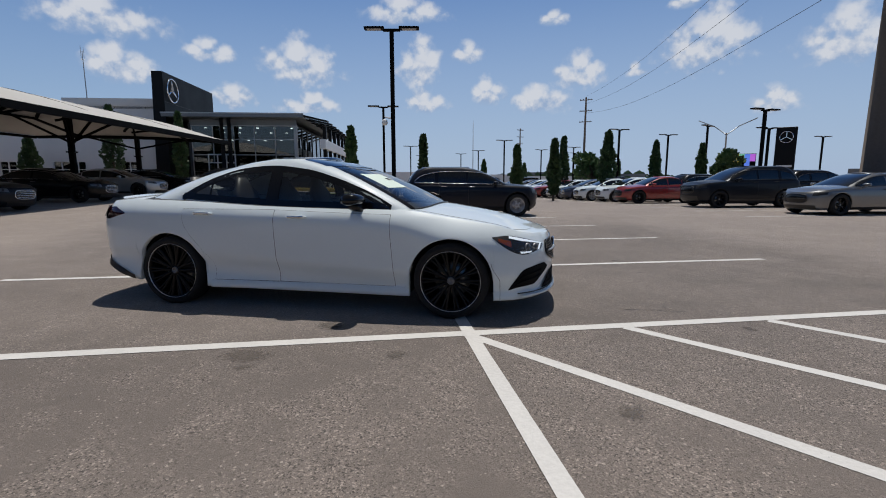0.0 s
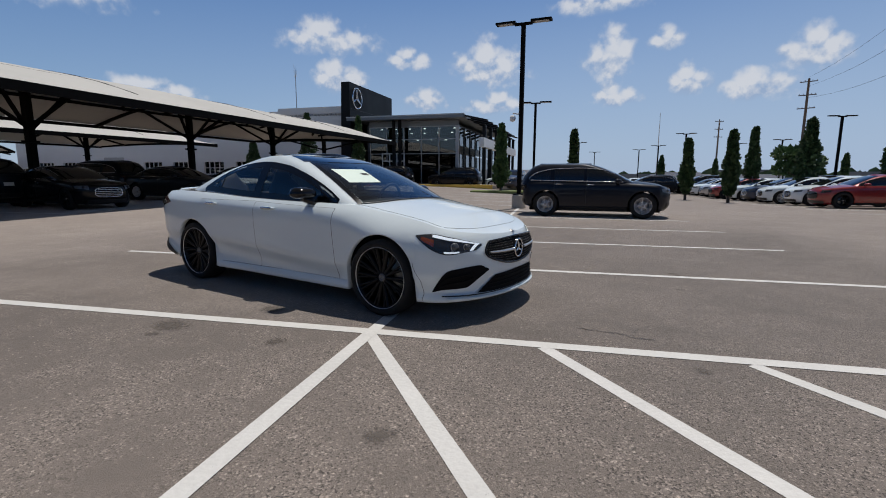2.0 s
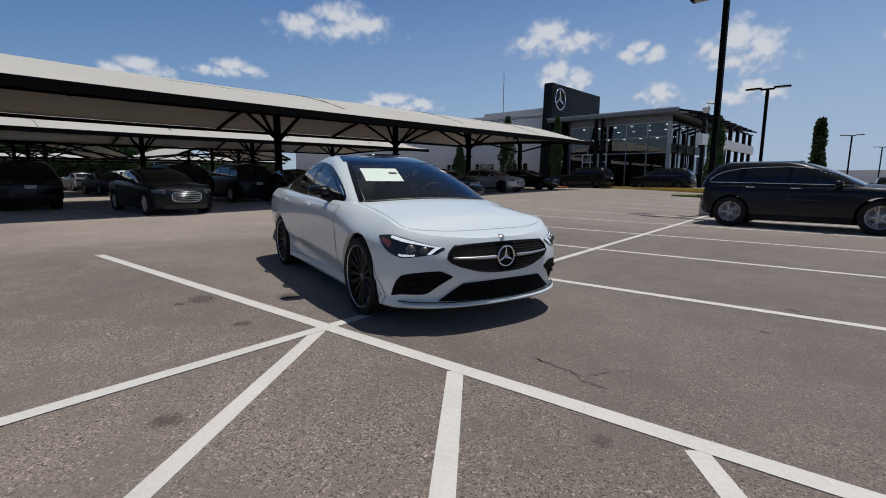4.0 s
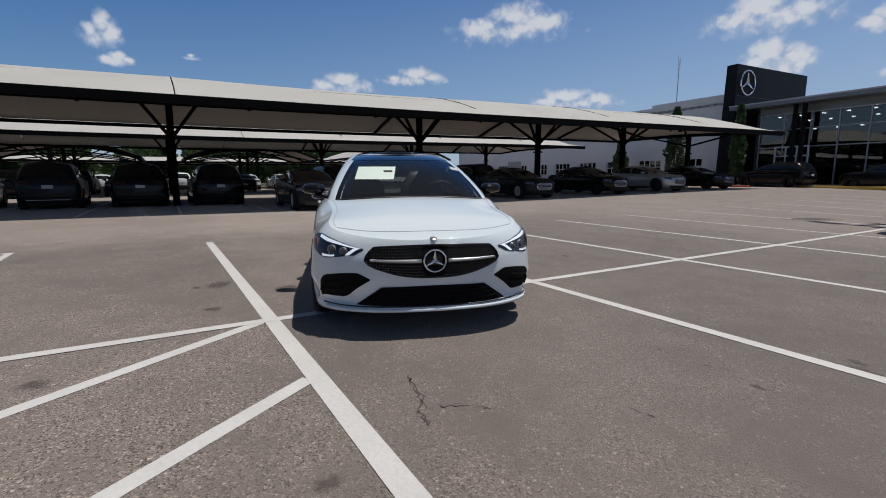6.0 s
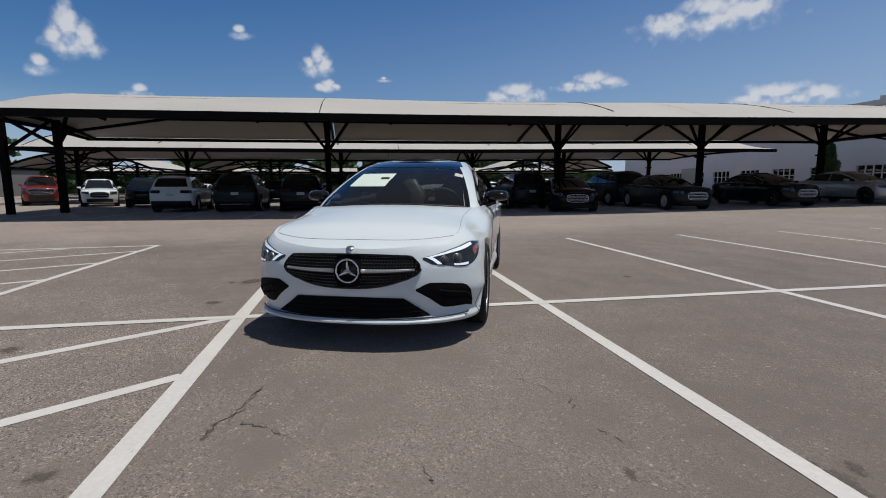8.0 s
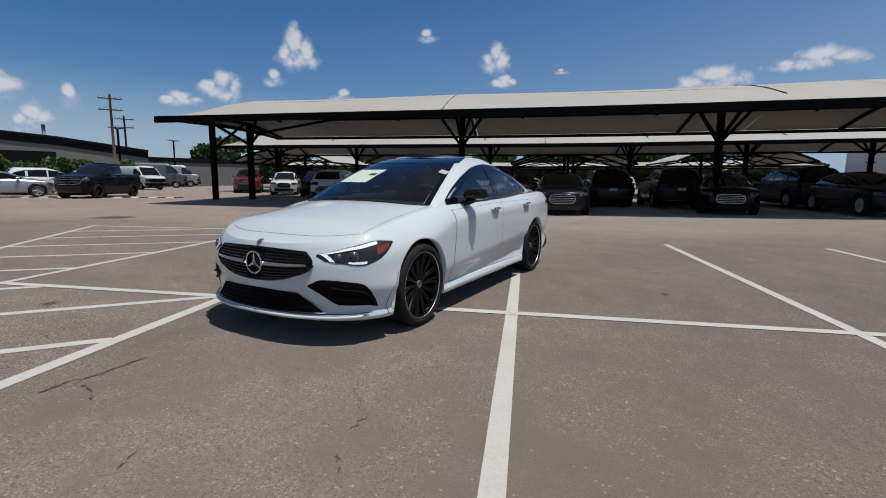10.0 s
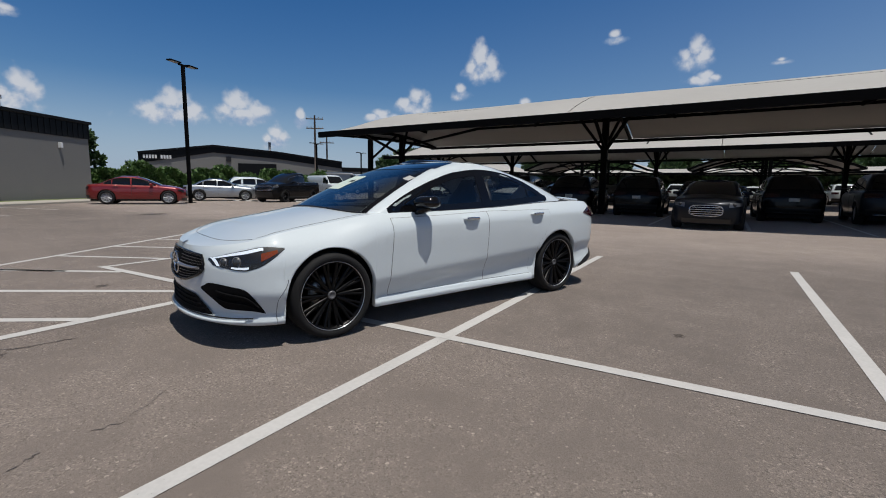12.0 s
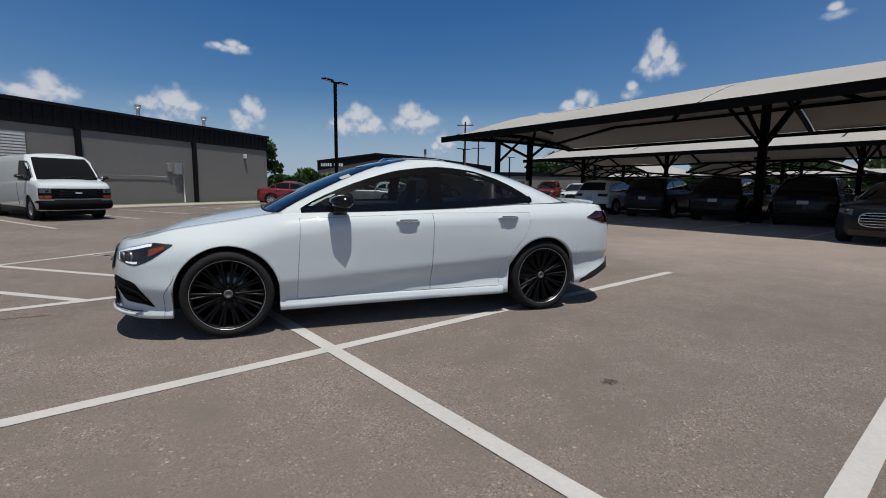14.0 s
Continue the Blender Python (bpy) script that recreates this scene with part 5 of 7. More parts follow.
    for px, py in end_posts:
        gz = lie(px, py)
        part("post", (*box(px - 0.12, py - 0.12, gz, px + 0.12, py + 0.12, eave + 0.2, 0.015), STEEL_BLACK, False), ob)
        part("brace", (*bar((px, py, 2.6), (px, py + 1.9, eave + 0.3), 0.1, 0.1), STEEL_BLACK, False), ob)
    return ob


POSTS = (-11.9, -0.3, 10.9, 18.6, 25.6, 32.2)
canopy("shade_canopy", -12.95, -25.2, -12.3, 32.0, 3.62, 4.95, POSTS, 0.056, "long off-white fabric shade canopy on black steel posts", 1.5, (-0.2, 14.2), ((-18.6, -13.3),), 0.3)
canopy("shade_canopy", -30.2, -43.0, -22.5, 33.5, 3.75, 5.25, (-20.5, -12.4, -0.3, 10.8, 19.0, 27.0), 0.056, "second off-white fabric canopy over parked cars", 0.0, (-9.5, 4.0, 13.0))


def arched_canopy(x0, x1, y, hw, eave, apex, label):
    """A barrel-roofed canopy whose arched end looks towards the open lane."""
    ob = thing("arched_canopy", None, label, "shade canopy", "arched far canopies")
    g = lie(x0, y)

    def at(x, s, dz=0.0):
        return (x, y + hw * s, g + eave + (apex - eave) * (1 - s * s) + dz)
    n = 16
    top = [[at(x0 + (x1 - x0) * i / 6, -1 + 2 * k / n) for k in range(n + 1)] for i in range(7)]
    low = [[(px, py, pz - 0.04) for px, py, pz in row] for row in top]
    part("fabric_panel", (*merge(flip(grid(top)), grid(low)), FABRIC), ob, "off-white fabric barrel roof")
    for x in (x0, (x0 + x1) / 2, x1):
        part("arched_rib", (*strip([at(x, -1 + 2 * k / n, -0.13) for k in range(n + 1)], 0.14, 0.2), STEEL_BLACK, False), ob)
        part("tie_beam", (*strip([at(x, -0.94 + 1.88 * k / 6, -0.5 - 0.55 * (1 - (k / 3 - 1) ** 2)) for k in range(7)], 0.1, 0.12), STEEL_BLACK, False), ob)
        part("post", (*box(x - 0.14, y - 0.14, g, x + 0.14, y + 0.14, g + apex - 0.2, 0.015), STEEL_BLACK, False), ob)
        for s in (1, -1):
            part("strut", (*bar((x, y, g + 2.5), at(x, s * 0.5, -0.15), 0.11, 0.11), STEEL_BLACK, False), ob)
            part("strut", (*bar((x, y, g + 2.9), at(x, s * 0.25, -0.15), 0.09, 0.09), STEEL_BLACK, False), ob)
    for s in (1, -1):
        part("eave_beam", (*strip([at(x0 + (x1 - x0) * k / 3, s, -0.1) for k in range(4)], 0.12, 0.18), STEEL_BLACK, False), ob)


for yc in (-25.5, -8.8, 7.5, 24.0):
    arched_canopy(-47.5, -60.0, yc, 6.4, 3.1, 4.55, "far barrel-roofed fabric canopy with black arched ribs")
canopy("shade_canopy", -66.0, -78.0, -40, 40, 3.3, 4.0, (-30, -10, 10, 30), 0.056, "distant fabric canopy standing before green trees", 0.0, (0,))


# ---- parked vehicles ----
SUV = dict(
    nose=2.42, tail=-2.48, lf=0.5, lr=0.36, nf=2.1, nr=2.8, axles=(1.495, -1.495), arch=0.425, hub=0.375,
    wide=[(0.22, 0.89), (0.45, 0.95), (0.7, 0.965), (0.95, 0.955), (1.1, 0.925), (1.2, 0.9)],
    taper=[(2.42, 0.9), (1.9, 0.95), (1.4, 0.99), (0.8, 1.0), (-1.4, 1.0), (-2.48, 0.94)],
    front=[(0.22, -0.12), (0.45, 0.01), (0.75, 0.02), (0.9, -0.02), (1.0, -0.12)],
    back=[(0.3, 0.12), (0.5, 0.0), (0.8, 0.01), (1.0, 0.05), (1.18, 0.1)],
    rim=[(2.42, 0.93), (2.1, 1.01), (1.5, 1.07), (1.0, 1.10), (0.0, 1.12), (-1.5, 1.15), (-2.48, 1.16)],
    crown=[(2.42, 0.0), (2.1, 0.04), (1.4, 0.08), (0.9, 0.08), (-2.2, 0.05), (-2.48, 0.02)],
    sill=[(2.42, 0.24), (1.0, 0.27), (-1.0, 0.27), (-2.48, 0.36)],
    cab=[(1.04, 1.42, -2.40, 0.89), (1.2, 1.10, -2.34, 0.86), (1.38, 0.76, -2.24, 0.805), (1.55, 0.40, -2.10, 0.735), (1.66, 0.10, -1.95, 0.675), (1.70, -0.1, -1.82, 0.64)],
    gn=3.0, glf=0.36, glr=0.34, dome=0.05,
    belt=[(1.0, 1.145), (-2.05, 1.2)], arc=[(1.02, 1.15), (0.85, 1.28), (0.6, 1.40), (0.2, 1.52), (-0.4, 1.57), (-1.2, 1.55), (-1.7, 1.46), (-1.98, 1.33), (-2.08, 1.205)],
    win=((0.98, -0.22), (-0.3, -1.22), (-1.36, -2.05)), screen=(1.12, 1.665), rearscreen=(1.22, 1.62), tyre=(0.375, 0.25, 0.27), track=0.83,
    head=(0.52, 0.87, 0.78, 0.94), tails=(0.42, 0.86, 0.92, 1.06), grille=(0.45, 0.58, 0.9), plate=(0.78, 0.9), mirror=(0.72, 0.88, 1.18))
SEDAN = dict(
    nose=2.45, tail=-2.72, lf=0.55, lr=0.5, nf=2.0, nr=2.2, axles=(1.55, -1.55), arch=0.40, hub=0.355,
    wide=[(0.15, 0.87), (0.4, 0.935), (0.65, 0.95), (0.85, 0.93), (1.0, 0.9)],
    taper=[(2.45, 0.9), (1.9, 0.95), (1.2, 1.0), (-1.2, 1.0), (-2.0, 0.97), (-2.72, 0.9)],
    front=[(0.15, -0.08), (0.4, 0.01), (0.6, 0.02), (0.75, -0.02), (0.85, -0.12)],
    back=[(0.25, 0.12), (0.45, 0.0), (0.75, 0.01), (0.95, 0.06)],
    rim=[(2.45, 0.79), (2.1, 0.87), (1.5, 0.93), (0.9, 0.97), (-0.5, 1.0), (-1.5, 1.03), (-2.72, 1.0)],
    crown=[(2.45, 0.0), (2.1, 0.04), (1.4, 0.08), (0.9, 0.08), (-1.8, 0.07), (-2.3, 0.05), (-2.72, 0.02)],
    sill=[(2.45, 0.18), (1.0, 0.21), (-1.0, 0.21), (-2.72, 0.32)],
    cab=[(0.92, 1.36, -2.26, 0.85), (1.05, 1.08, -2.02, 0.815), (1.18, 0.76, -1.76, 0.765), (1.3, 0.46, -1.5, 0.71), (1.40, 0.14, -1.18, 0.645), (1.435, -0.05, -0.98, 0.61)],
    gn=2.8, glf=0.38, glr=0.5, dome=0.05,
    belt=[(0.95, 0.99), (-1.7, 1.05)], arc=[(0.97, 0.995), (0.8, 1.09), (0.5, 1.2), (0.1, 1.31), (-0.5, 1.355), (-1.0, 1.33), (-1.4, 1.22), (-1.72, 1.06)],
    win=((0.92, -0.3), (-0.38, -1.25), (-1.3, -1.68)), screen=(1.0, 1.405), rearscreen=(1.08, 1.37), tyre=(0.355, 0.245, 0.25), track=0.82,
    head=(0.56, 0.86, 0.66, 0.79), tails=(0.38, 0.84, 0.80, 0.93), grille=(0.42, 0.42, 0.72), plate=(0.55, 0.67), mirror=(0.7, 0.86, 1.05))


def scaled(c, sx=1.0, sz=1.0, sy=1.0):
    """A longer, taller or wider form of a car."""
    out = dict(c)
    for k in ("nose", "tail", "lf", "lr", "glf", "glr"):
        out[k] = c[k] * sx
    out["axles"] = tuple(a * sx for a in c["axles"])
    for k in ("taper",):
        out[k] = [(x * sx, v) for x, v in c[k]]
    for k in ("rim", "crown", "sill", "belt", "arc"):
        out[k] = [(x * sx, v * sz) for x, v in c[k]]
    for k in ("front", "back"):
        out[k] = [(z * sz, v) for z, v in c[k]]
    out["wide"] = [(z * sz, v * sy) for z, v in c["wide"]]
    out["cab"] = [(z * sz, a * sx, b * sx, w * sy) for z, a, b, w in c["cab"]]
    out["win"] = tuple((a * sx, b * sx) for a, b in c["win"])
    for k in ("screen", "rearscreen", "plate"):
        out[k] = tuple(v * sz for v in c[k])
    out["head"] = (c["head"][0] * sy, c["head"][1] * sy, c["head"][2] * sz, c["head"][3] * sz)
    out["tails"] = (c["tails"][0] * sy, c["tails"][1] * sy, c["tails"][2] * sz, c["tails"][3] * sz)
    out["grille"] = (c["grille"][0] * sy, c["grille"][1] * sz, c["grille"][2] * sz)
    out["mirror"] = (c["mirror"][0] * sx, c["mirror"][1] * sy, c["mirror"][2] * sz)
    out["track"] = c["track"] * sy
    return out


def parked(name, c, coat, m, label, category="car", fine=0.085, rim_mat=None, spokes=6, bright=True, group="", trim=None, bars=4, twin=False, low_black=False):
    sh = Shell(c)
    car = thing(name, m, label, category, group)
    v, f, idx = sh.body(fine, 10, None, 8)
    part("body", mesh_of("body", v, f, [coat], True), car)
    part("cabin", (*sh.cabin(16, 8), coat), car)
    part("underbody", (*under(c), UNDER), car)
    belt, arc = (lambda x: curve(c["belt"], x)), (lambda x: curve(c["arc"], x))
    chrome = CHROME if bright else TRIM
    for s in (1, -1):
        side = (lambda g: g) if s > 0 else mirror
        for a, b in c["win"]:
            part("side_window", (*side(side_patch(sh.gside, a, b, belt, arc, 0.006, 12, 5)), DARK_PANE), car)
        xs = [c["win"][0][0] + (c["win"][-1][1] - c["win"][0][0]) * i / 20 for i in range(21)]
        part("window_strip", (*side(tube([sh.gside(x, belt(x) - 0.012, 0.008) for x in xs] + [sh.gside(x, arc(x) + 0.012, 0.008) for x in reversed(xs)], 0.011, 5)), chrome), car, "bright window strip" if bright else "")
        y0, y1, z0, z1 = c["head"]
        P = [[sh.nose_at(y0 + (y1 - y0) * i / 8, z0 + 0.05 * (i / 8) + (z1 - z0) * k / 3 * (1 - 0.35 * i / 8), 0.006) for k in range(4)] for i in range(9)]
        hl = part("headlight", (*side(flip(grid(P))), LAMP_GREY if bright else LAMP_HOUSE), car)
        q = Vector(sh.nose_at((y0 * 0.6 + y1 * 0.4), (z0 + z1) / 2 + 0.01, 0.008))
        part("projector", (*side(moved(lathe([(0.001, 0.03), (0.03, 0.025), (0.05, 0.0)], 14, "x"), Matrix.Translation(q))), LAMP_HOUSE), hl)
        y0, y1, z0, z1 = c["tails"]
        P = [[sh.nose_at(y0 + (y1 - y0) * i / 8, z0 + (z1 - z0) * k / 3, 0.008, True) for k in range(4)] for i in range(9)]
        part("tail_light", (*side(grid(P)), TAIL_RED), car)
        part("mirror", (*side(mirrors(c, coat, c["mirror"])), coat), car)
        if len(c["win"]) > 1:
            for (a, b), hx in zip(c["win"][:2], (0.12, 0.15)):
                x = b + hx
                z = belt(x) - 0.12
                part("door_handle", (*side(tube([sh.side(x - 0.1 + 0.2 * i / 4, z, 0.03) for i in range(5)], 0.014, 6)), chrome), car)
                lines = [sh.side(b, c["hub"] + 0.02 + (belt(b) - c["hub"] - 0.04) * i / 8, 0.002) for i in range(9)]
                part("door_seam", (*side(tube(lines, 0.005, 4)), TRIM), car)
    def screen(z0, z1, back):
        P = []
        for k in range(7):
            z = z0 + (z1 - z0) * k / 6
            w = sh.glev(z)[2]
            P.append([sh.gend(0.82 * w * (-1 + 2 * i / 12), z, 0.006, back) for i in range(13)])
        g = grid(P)
        return flip(g) if back else g
    part("windscreen", (*screen(*c["screen"], False), DARK_PANE), car)
    part("rear_screen", (*screen(*c["rearscreen"], True), DARK_PANE), car)
    hw, z0, z1 = c["grille"]
    zc, hz = (z0 + z1) / 2, (z1 - z0) / 2

    def tall(u):
        """Half the height of the grille, rounded off towards its ends."""
        return hz * (0.3 + 0.7 * max(0.0, 1 - abs(u) ** 5) ** 0.6)
    us = [math.sin(math.pi / 2 * (i / 10 - 1)) for i in range(21)]
    P = [[sh.nose_at(hw * u, zc + tall(u) * (k / 2 - 1), 0.006) for k in range(5)] for u in us]
    gr = part("grille", (*flip(grid(P)), GLOSS_BLACK), car, "black grille with bright bars" if bright else "black grille")
    rim_loop = [p[0] for p in P] + P[-1][1:] + [p[4] for p in reversed(P[:-1])] + P[0][3::-1]
    part("grille_frame", (*tube(rim_loop, 0.013, 6, False), chrome), gr)
    for b in range(bars):
        w = 2 * (b + 1) / (bars + 1) - 1
        reach = max(u for u in us if tall(u) >= hz * abs(w)) * 0.97
        part("grille_bar", (*tube([sh.nose_at(hw * reach * (i / 6 - 1), zc + hz * w, 0.012) for i in range(13)], 0.010, 5), chrome), gr)
    lo = c["wide"][0][0]
    P = [[sh.nose_at(-0.62 + 1.24 * i / 14, lo + 0.06 + (z0 - lo - 0.14) * k / 3, 0.006) for k in range(4)] for i in range(15)]
    part("lower_grille", (*flip(grid(P)), TRIM), car)
    P = [[sh.nose_at(-0.8 + 1.6 * i / 14, lo + 0.12 + 0.2 * k / 3, 0.008, True) for k in range(4)] for i in range(15)]
    rb = part("rear_bumper_trim", (*grid(P), TRIM), car)
    part("bumper_strip", (*tube([sh.nose_at(-0.62 + 1.24 * i / 12, lo + 0.16, 0.02, True) for i in range(13)], 0.016, 6), chrome), rb)
    a, b = c["plate"]
    P = [[sh.nose_at(-0.16 + 0.32 * i / 2, a + (b - a) * k, 0.016, True) for k in range(2)] for i in range(3)]
    part("number_plate", (*grid(P), PLATE), car, "pale blank number plate")
    if low_black:
        P = [[sh.side(c["axles"][0] - c["arch"] - (c["axles"][0] - c["axles"][1] - 2 * c["arch"]) * i / 12, 0.26 + 0.14 * k / 2, 0.012) for k in range(3)] for i in range(13)]
        for s in (1, -1):
            part("sill_cladding", (*(grid(P) if s > 0 else mirror(grid(P))), TRIM), car)
    r, rr, w = c["tyre"]
    add_wheels(car, wheel_meshes(r, rr, w, spokes, rim_mat or RIM_SILVER, False, None, twin), c["axles"], c["track"], c["hub"])
    return car


SUV_ROW = "sport utility cars under the canopy"
HATCH = scaled(SUV, 0.94, 0.93, 0.96)
COUPE = scaled(SEDAN, 0.88, 0.96, 0.94)
SMALL = scaled(SEDAN, 0.885, 0.985, 0.93)

# dark blue car by the lamp
MIDSIZE = dict(HATCH, nose=2.17, tail=-2.2, lf=0.42, lr=0.34)
parked("sport_utility_car", MIDSIZE, NAVY_PAINT, yawed(2.29, 12.42, -5.5), "dark navy sport utility car with silver five-spoke wheels", "car", 0.06, RIM_SILVER, 5, True, "", None, 2, True)
# under the canopy, tails towards the open lane
REAR = scaled(SUV, 0.97, 0.98, 1.02)
dark_suv = parked("sport_utility_car", REAR, BLACK_PAINT, yawed(-20.35, 1.25, 180 + 2), "black sport utility car parked in canopy shade", "car", 0.1, RIM_BLACK, 6, False, SUV_ROW)
copy_thing(dark_suv, yawed(-20.5, -1.6, 182))
copy_thing(dark_suv, yawed(-20.2, 6.5, 182))
grey_suv = parked("sport_utility_car", SUV, GREY_PAINT, yawed(-20.6, -4.45, 183), "dark grey sport utility car in canopy shade", "car", 0.1, RIM_SILVER, 6, True, SUV_ROW)
copy_thing(grey_suv, yawed(-19.9, 9.35, 178))
copy_thing(grey_suv, yawed(-20.0, 14.6, 183))
white_suv = parked("sport_utility_car", HATCH, WHITE_PAINT, yawed(-20.7, -7.2, 184), "white sport utility car with tinted glass under the canopy", "car", 0.1, RIM_SILVER, 6, False, SUV_ROW, None, 2, False, True)
copy_thing(white_suv, yawed(-28.4, -14.6, 25))
copy_thing(dark_suv, yawed(-26.5, -11.2, 20))
# under the canopy, noses towards the open lane
SALOON_ROW = "large saloons under the canopy"
lim = parked("saloon_car", SEDAN, GREY_PAINT, yawed(-14.95, 4.15, -2), "dark grey saloon with a chrome bar grille in canopy shade", "car", 0.09, RIM_SILVER, 8, True, SALOON_ROW)
lim2 = parked("saloon_car", SEDAN, BLACK_PAINT, yawed(-16.0, 10.3, -14), "black saloon with a chrome bar grille in canopy shade", "car", 0.09, RIM_BLACK, 8, True, SALOON_ROW)
copy_thing(lim, yawed(-15.3, 14.7, -4))
copy_thing(lim2, yawed(-15.1, 19.7, -4))
parked("saloon_car", SEDAN, SILVER_PAINT, yawed(-14.8, 24.2, -4), "silver saloon parked at the canopy edge", "car", 0.1, RIM_BLACK, 8, True, SALOON_ROW)
copy_thing(lim2, yawed(-14.7, 28.9, -4))
# rows behind, under the second canopy
for i, (x, y, h) in enumerate(((-33.5, -8.5, 0), (-34, -3, 0), (-33.6, 2.6, 0), (-34.2, 8.0, 0), (-33.5, 13.6, 0), (-33.8, 19.0, 0), (-33.5, 24.4, 0), (-40, -6, 180), (-40.4, 5, 180), (-40, 16, 180))):
    copy_thing((dark_suv, lim2, grey_suv, lim, white_suv)[i % 5], yawed(x, y, h))

# open rows east of the lamp
OPEN_ROW = "cars in the open rows"
jeep_form = scaled(SUV, 0.99, 1.03, 1.0)
parked("sport_utility_car", jeep_form, GREY_PAINT, yawed(15.0, 15.6, 178), "dark grey boxy sport utility car with black wheels", "car", 0.07, RIM_BLACK, 7, False, OPEN_ROW, None, 3, False, True)
parked("saloon_car", scaled(SEDAN, 0.95, 0.97, 0.98), MIDGREY_PAINT, yawed(15.75, 11.0, 180), "mid-grey coupe saloon with dark ten-spoke wheels", "car", 0.07, GLOSS_BLACK, 5, False, OPEN_ROW, None, 1, True)
far_red = parked("saloon_car", SMALL, RED_PAINT, yawed(14.2, 20.7, 181), "dark red small saloon in the open row", "car", 0.1, RIM_BLACK, 5, False, OPEN_ROW)
far_white = parked("saloon_car", SMALL, WHITE_PAINT, yawed(14.4, 23.5, 180), "white small saloon in the open row", "car", 0.1, RIM_SILVER, 5, True, OPEN_ROW)
far_blue = parked("saloon_car", SMALL, BLUE_PAINT, yawed(14.4, 29.0, 180), "dark blue small saloon in the open row", "car", 0.1, RIM_SILVER, 5, True, OPEN_ROW)
far_silver = parked("saloon_car", SMALL, SILVER_PAINT, yawed(21.5, 23.4, 0), "silver small saloon in the open row", "car", 0.1, RIM_SILVER, 5, True, OPEN_ROW)
copy_thing(far_white, yawed(14.2, 26.2, 180))
copy_thing(far_white, yawed(14.3, 31.7, 180))
copy_thing(far_red, yawed(14.1, 34.5, 180))
for i in range(5):
    copy_thing((far_silver, far_white, far_blue, dark_suv, far_white)[i], yawed(14.2, 37.3 + 2.75 * i, 180))
for i in range(9):
    copy_thing((dark_suv, far_silver, far_white, grey_suv, far_red, far_blue, far_white, dark_suv, far_silver)[i], yawed(21.4, 17.9 + 2.75 * i, 0))
copy_thing(dark_suv, yawed(24.0, 14.0, 180))
copy_thing(far_red, yawed(22.6, 16.4, 150))
for i in range(8):
    copy_thing((grey_suv, far_white, dark_suv, far_silver, far_white, far_blue, far_silver, far_white)[i], yawed(6.5 + 3.1 * i, 53 + (i % 3) * 0.2, 90))
for i in range(9):
    copy_thing((far_white, dark_suv, far_silver, far_blue, far_white, grey_suv, far_red, far_silver, far_white)[i], yawed(28 + 3.0 * i, 41 - 1.2 * i, 100))
for i in range(7):
    copy_thing((dark_suv, far_white, grey_suv, far_silver, dark_suv, far_white, far_blue)[i], yawed(33 + 3.4 * i, 21 - 1.0 * i, 95))
copy_thing(far_white, yawed(-3.4, 41.5, 185))
copy_thing(dark_suv, yawed(-7.6, 37.6, 178))
copy_thing(dark_suv, yawed(-13.5, 36.6, 176))
copy_thing(far_blue, pose(-2.2, 34.6, 0.35, 0, 0, 260))
copy_thing(grey_suv, yawed(9.5, 44.5, 180))
# sunlit row between the second and third canopies
for i in range(17):
    copy_thing((far_white, far_silver, white_suv, far_white, far_blue, white_suv, far_silver)[i % 7], yawed(-46.2 + 0.056 * (2.9 * i - 14), 2.9 * i - 14, 180 + (i % 3)))
# by the garage
parked("saloon_car", SMALL, RED_PAINT, yawed(-10.4, -22.2, 143), "red compact saloon with silver wheels by the hedge", "car", 0.07, RIM_SILVER, 9, False)
parked("coupe_car", COUPE, SILVER_PAINT, yawed(-16.5, -24.2, 144), "silver coupe parked beside the hedge", "car", 0.08, RIM_SILVER, 5, True)
copy_thing(white_suv, yawed(-20.8, -26.2, 150))

# ---- vans and pickup ----
VAN = dict(
    nose=2.75, tail=-2.95, lf=0.30, lr=0.2, nf=3.4, nr=4.0, axles=(1.75, -1.75), arch=0.43, hub=0.375,
    wide=[(0.3, 0.93), (0.6, 0.985), (0.9, 1.0), (1.1, 0.995), (1.3, 0.98)],
    taper=[(2.75, 0.95), (2.2, 0.98), (1.5, 1.0), (-2.95, 0.99)],
    front=[(0.3, -0.04), (0.5, 0.03), (0.8, 0.02), (1.0, 0.0), (1.15, -0.06)],
    back=[(0.3, 0.05), (1.2, 0.0)],
    rim=[(2.75, 1.07), (2.55, 1.14), (2.3, 1.20), (1.9, 1.26), (1.7, 1.28), (-2.95, 1.28)],
    crown=[(2.75, 0.0), (2.5, 0.03), (2.2, 0.05), (1.8, 0.06), (-2.95, 0.02)],
    sill=[(2.75, 0.32), (-2.95, 0.36)],
    cab=[(1.18, 2.16, -2.93, 0.985), (1.45, 1.93, -2.92, 0.965), (1.7, 1.70, -2.9, 0.935), (1.92, 1.46, -2.87, 0.89), (2.06, 1.22, -2.8, 0.80)],
    gn=4.2, glf=0.28, glr=0.25, dome=0.06,
    belt=[(2.0, 1.27), (0.8, 1.27)], arc=[(2.0, 1.28), (1.85, 1.45), (1.62, 1.70), (1.45, 1.82), (0.8, 1.84)],
    win=((1.95, 0.95),), screen=(1.27, 1.97), rearscreen=(1.3, 1.8), tyre=(0.375, 0.215, 0.24), track=0.84,
    head=(0.66, 0.93, 0.85, 0.98), tails=(0.84, 0.95, 0.95, 1.25), grille=(0.5, 0.74, 0.96), plate=(0.7, 0.82), mirror=(1.72, 1.0, 1.36))


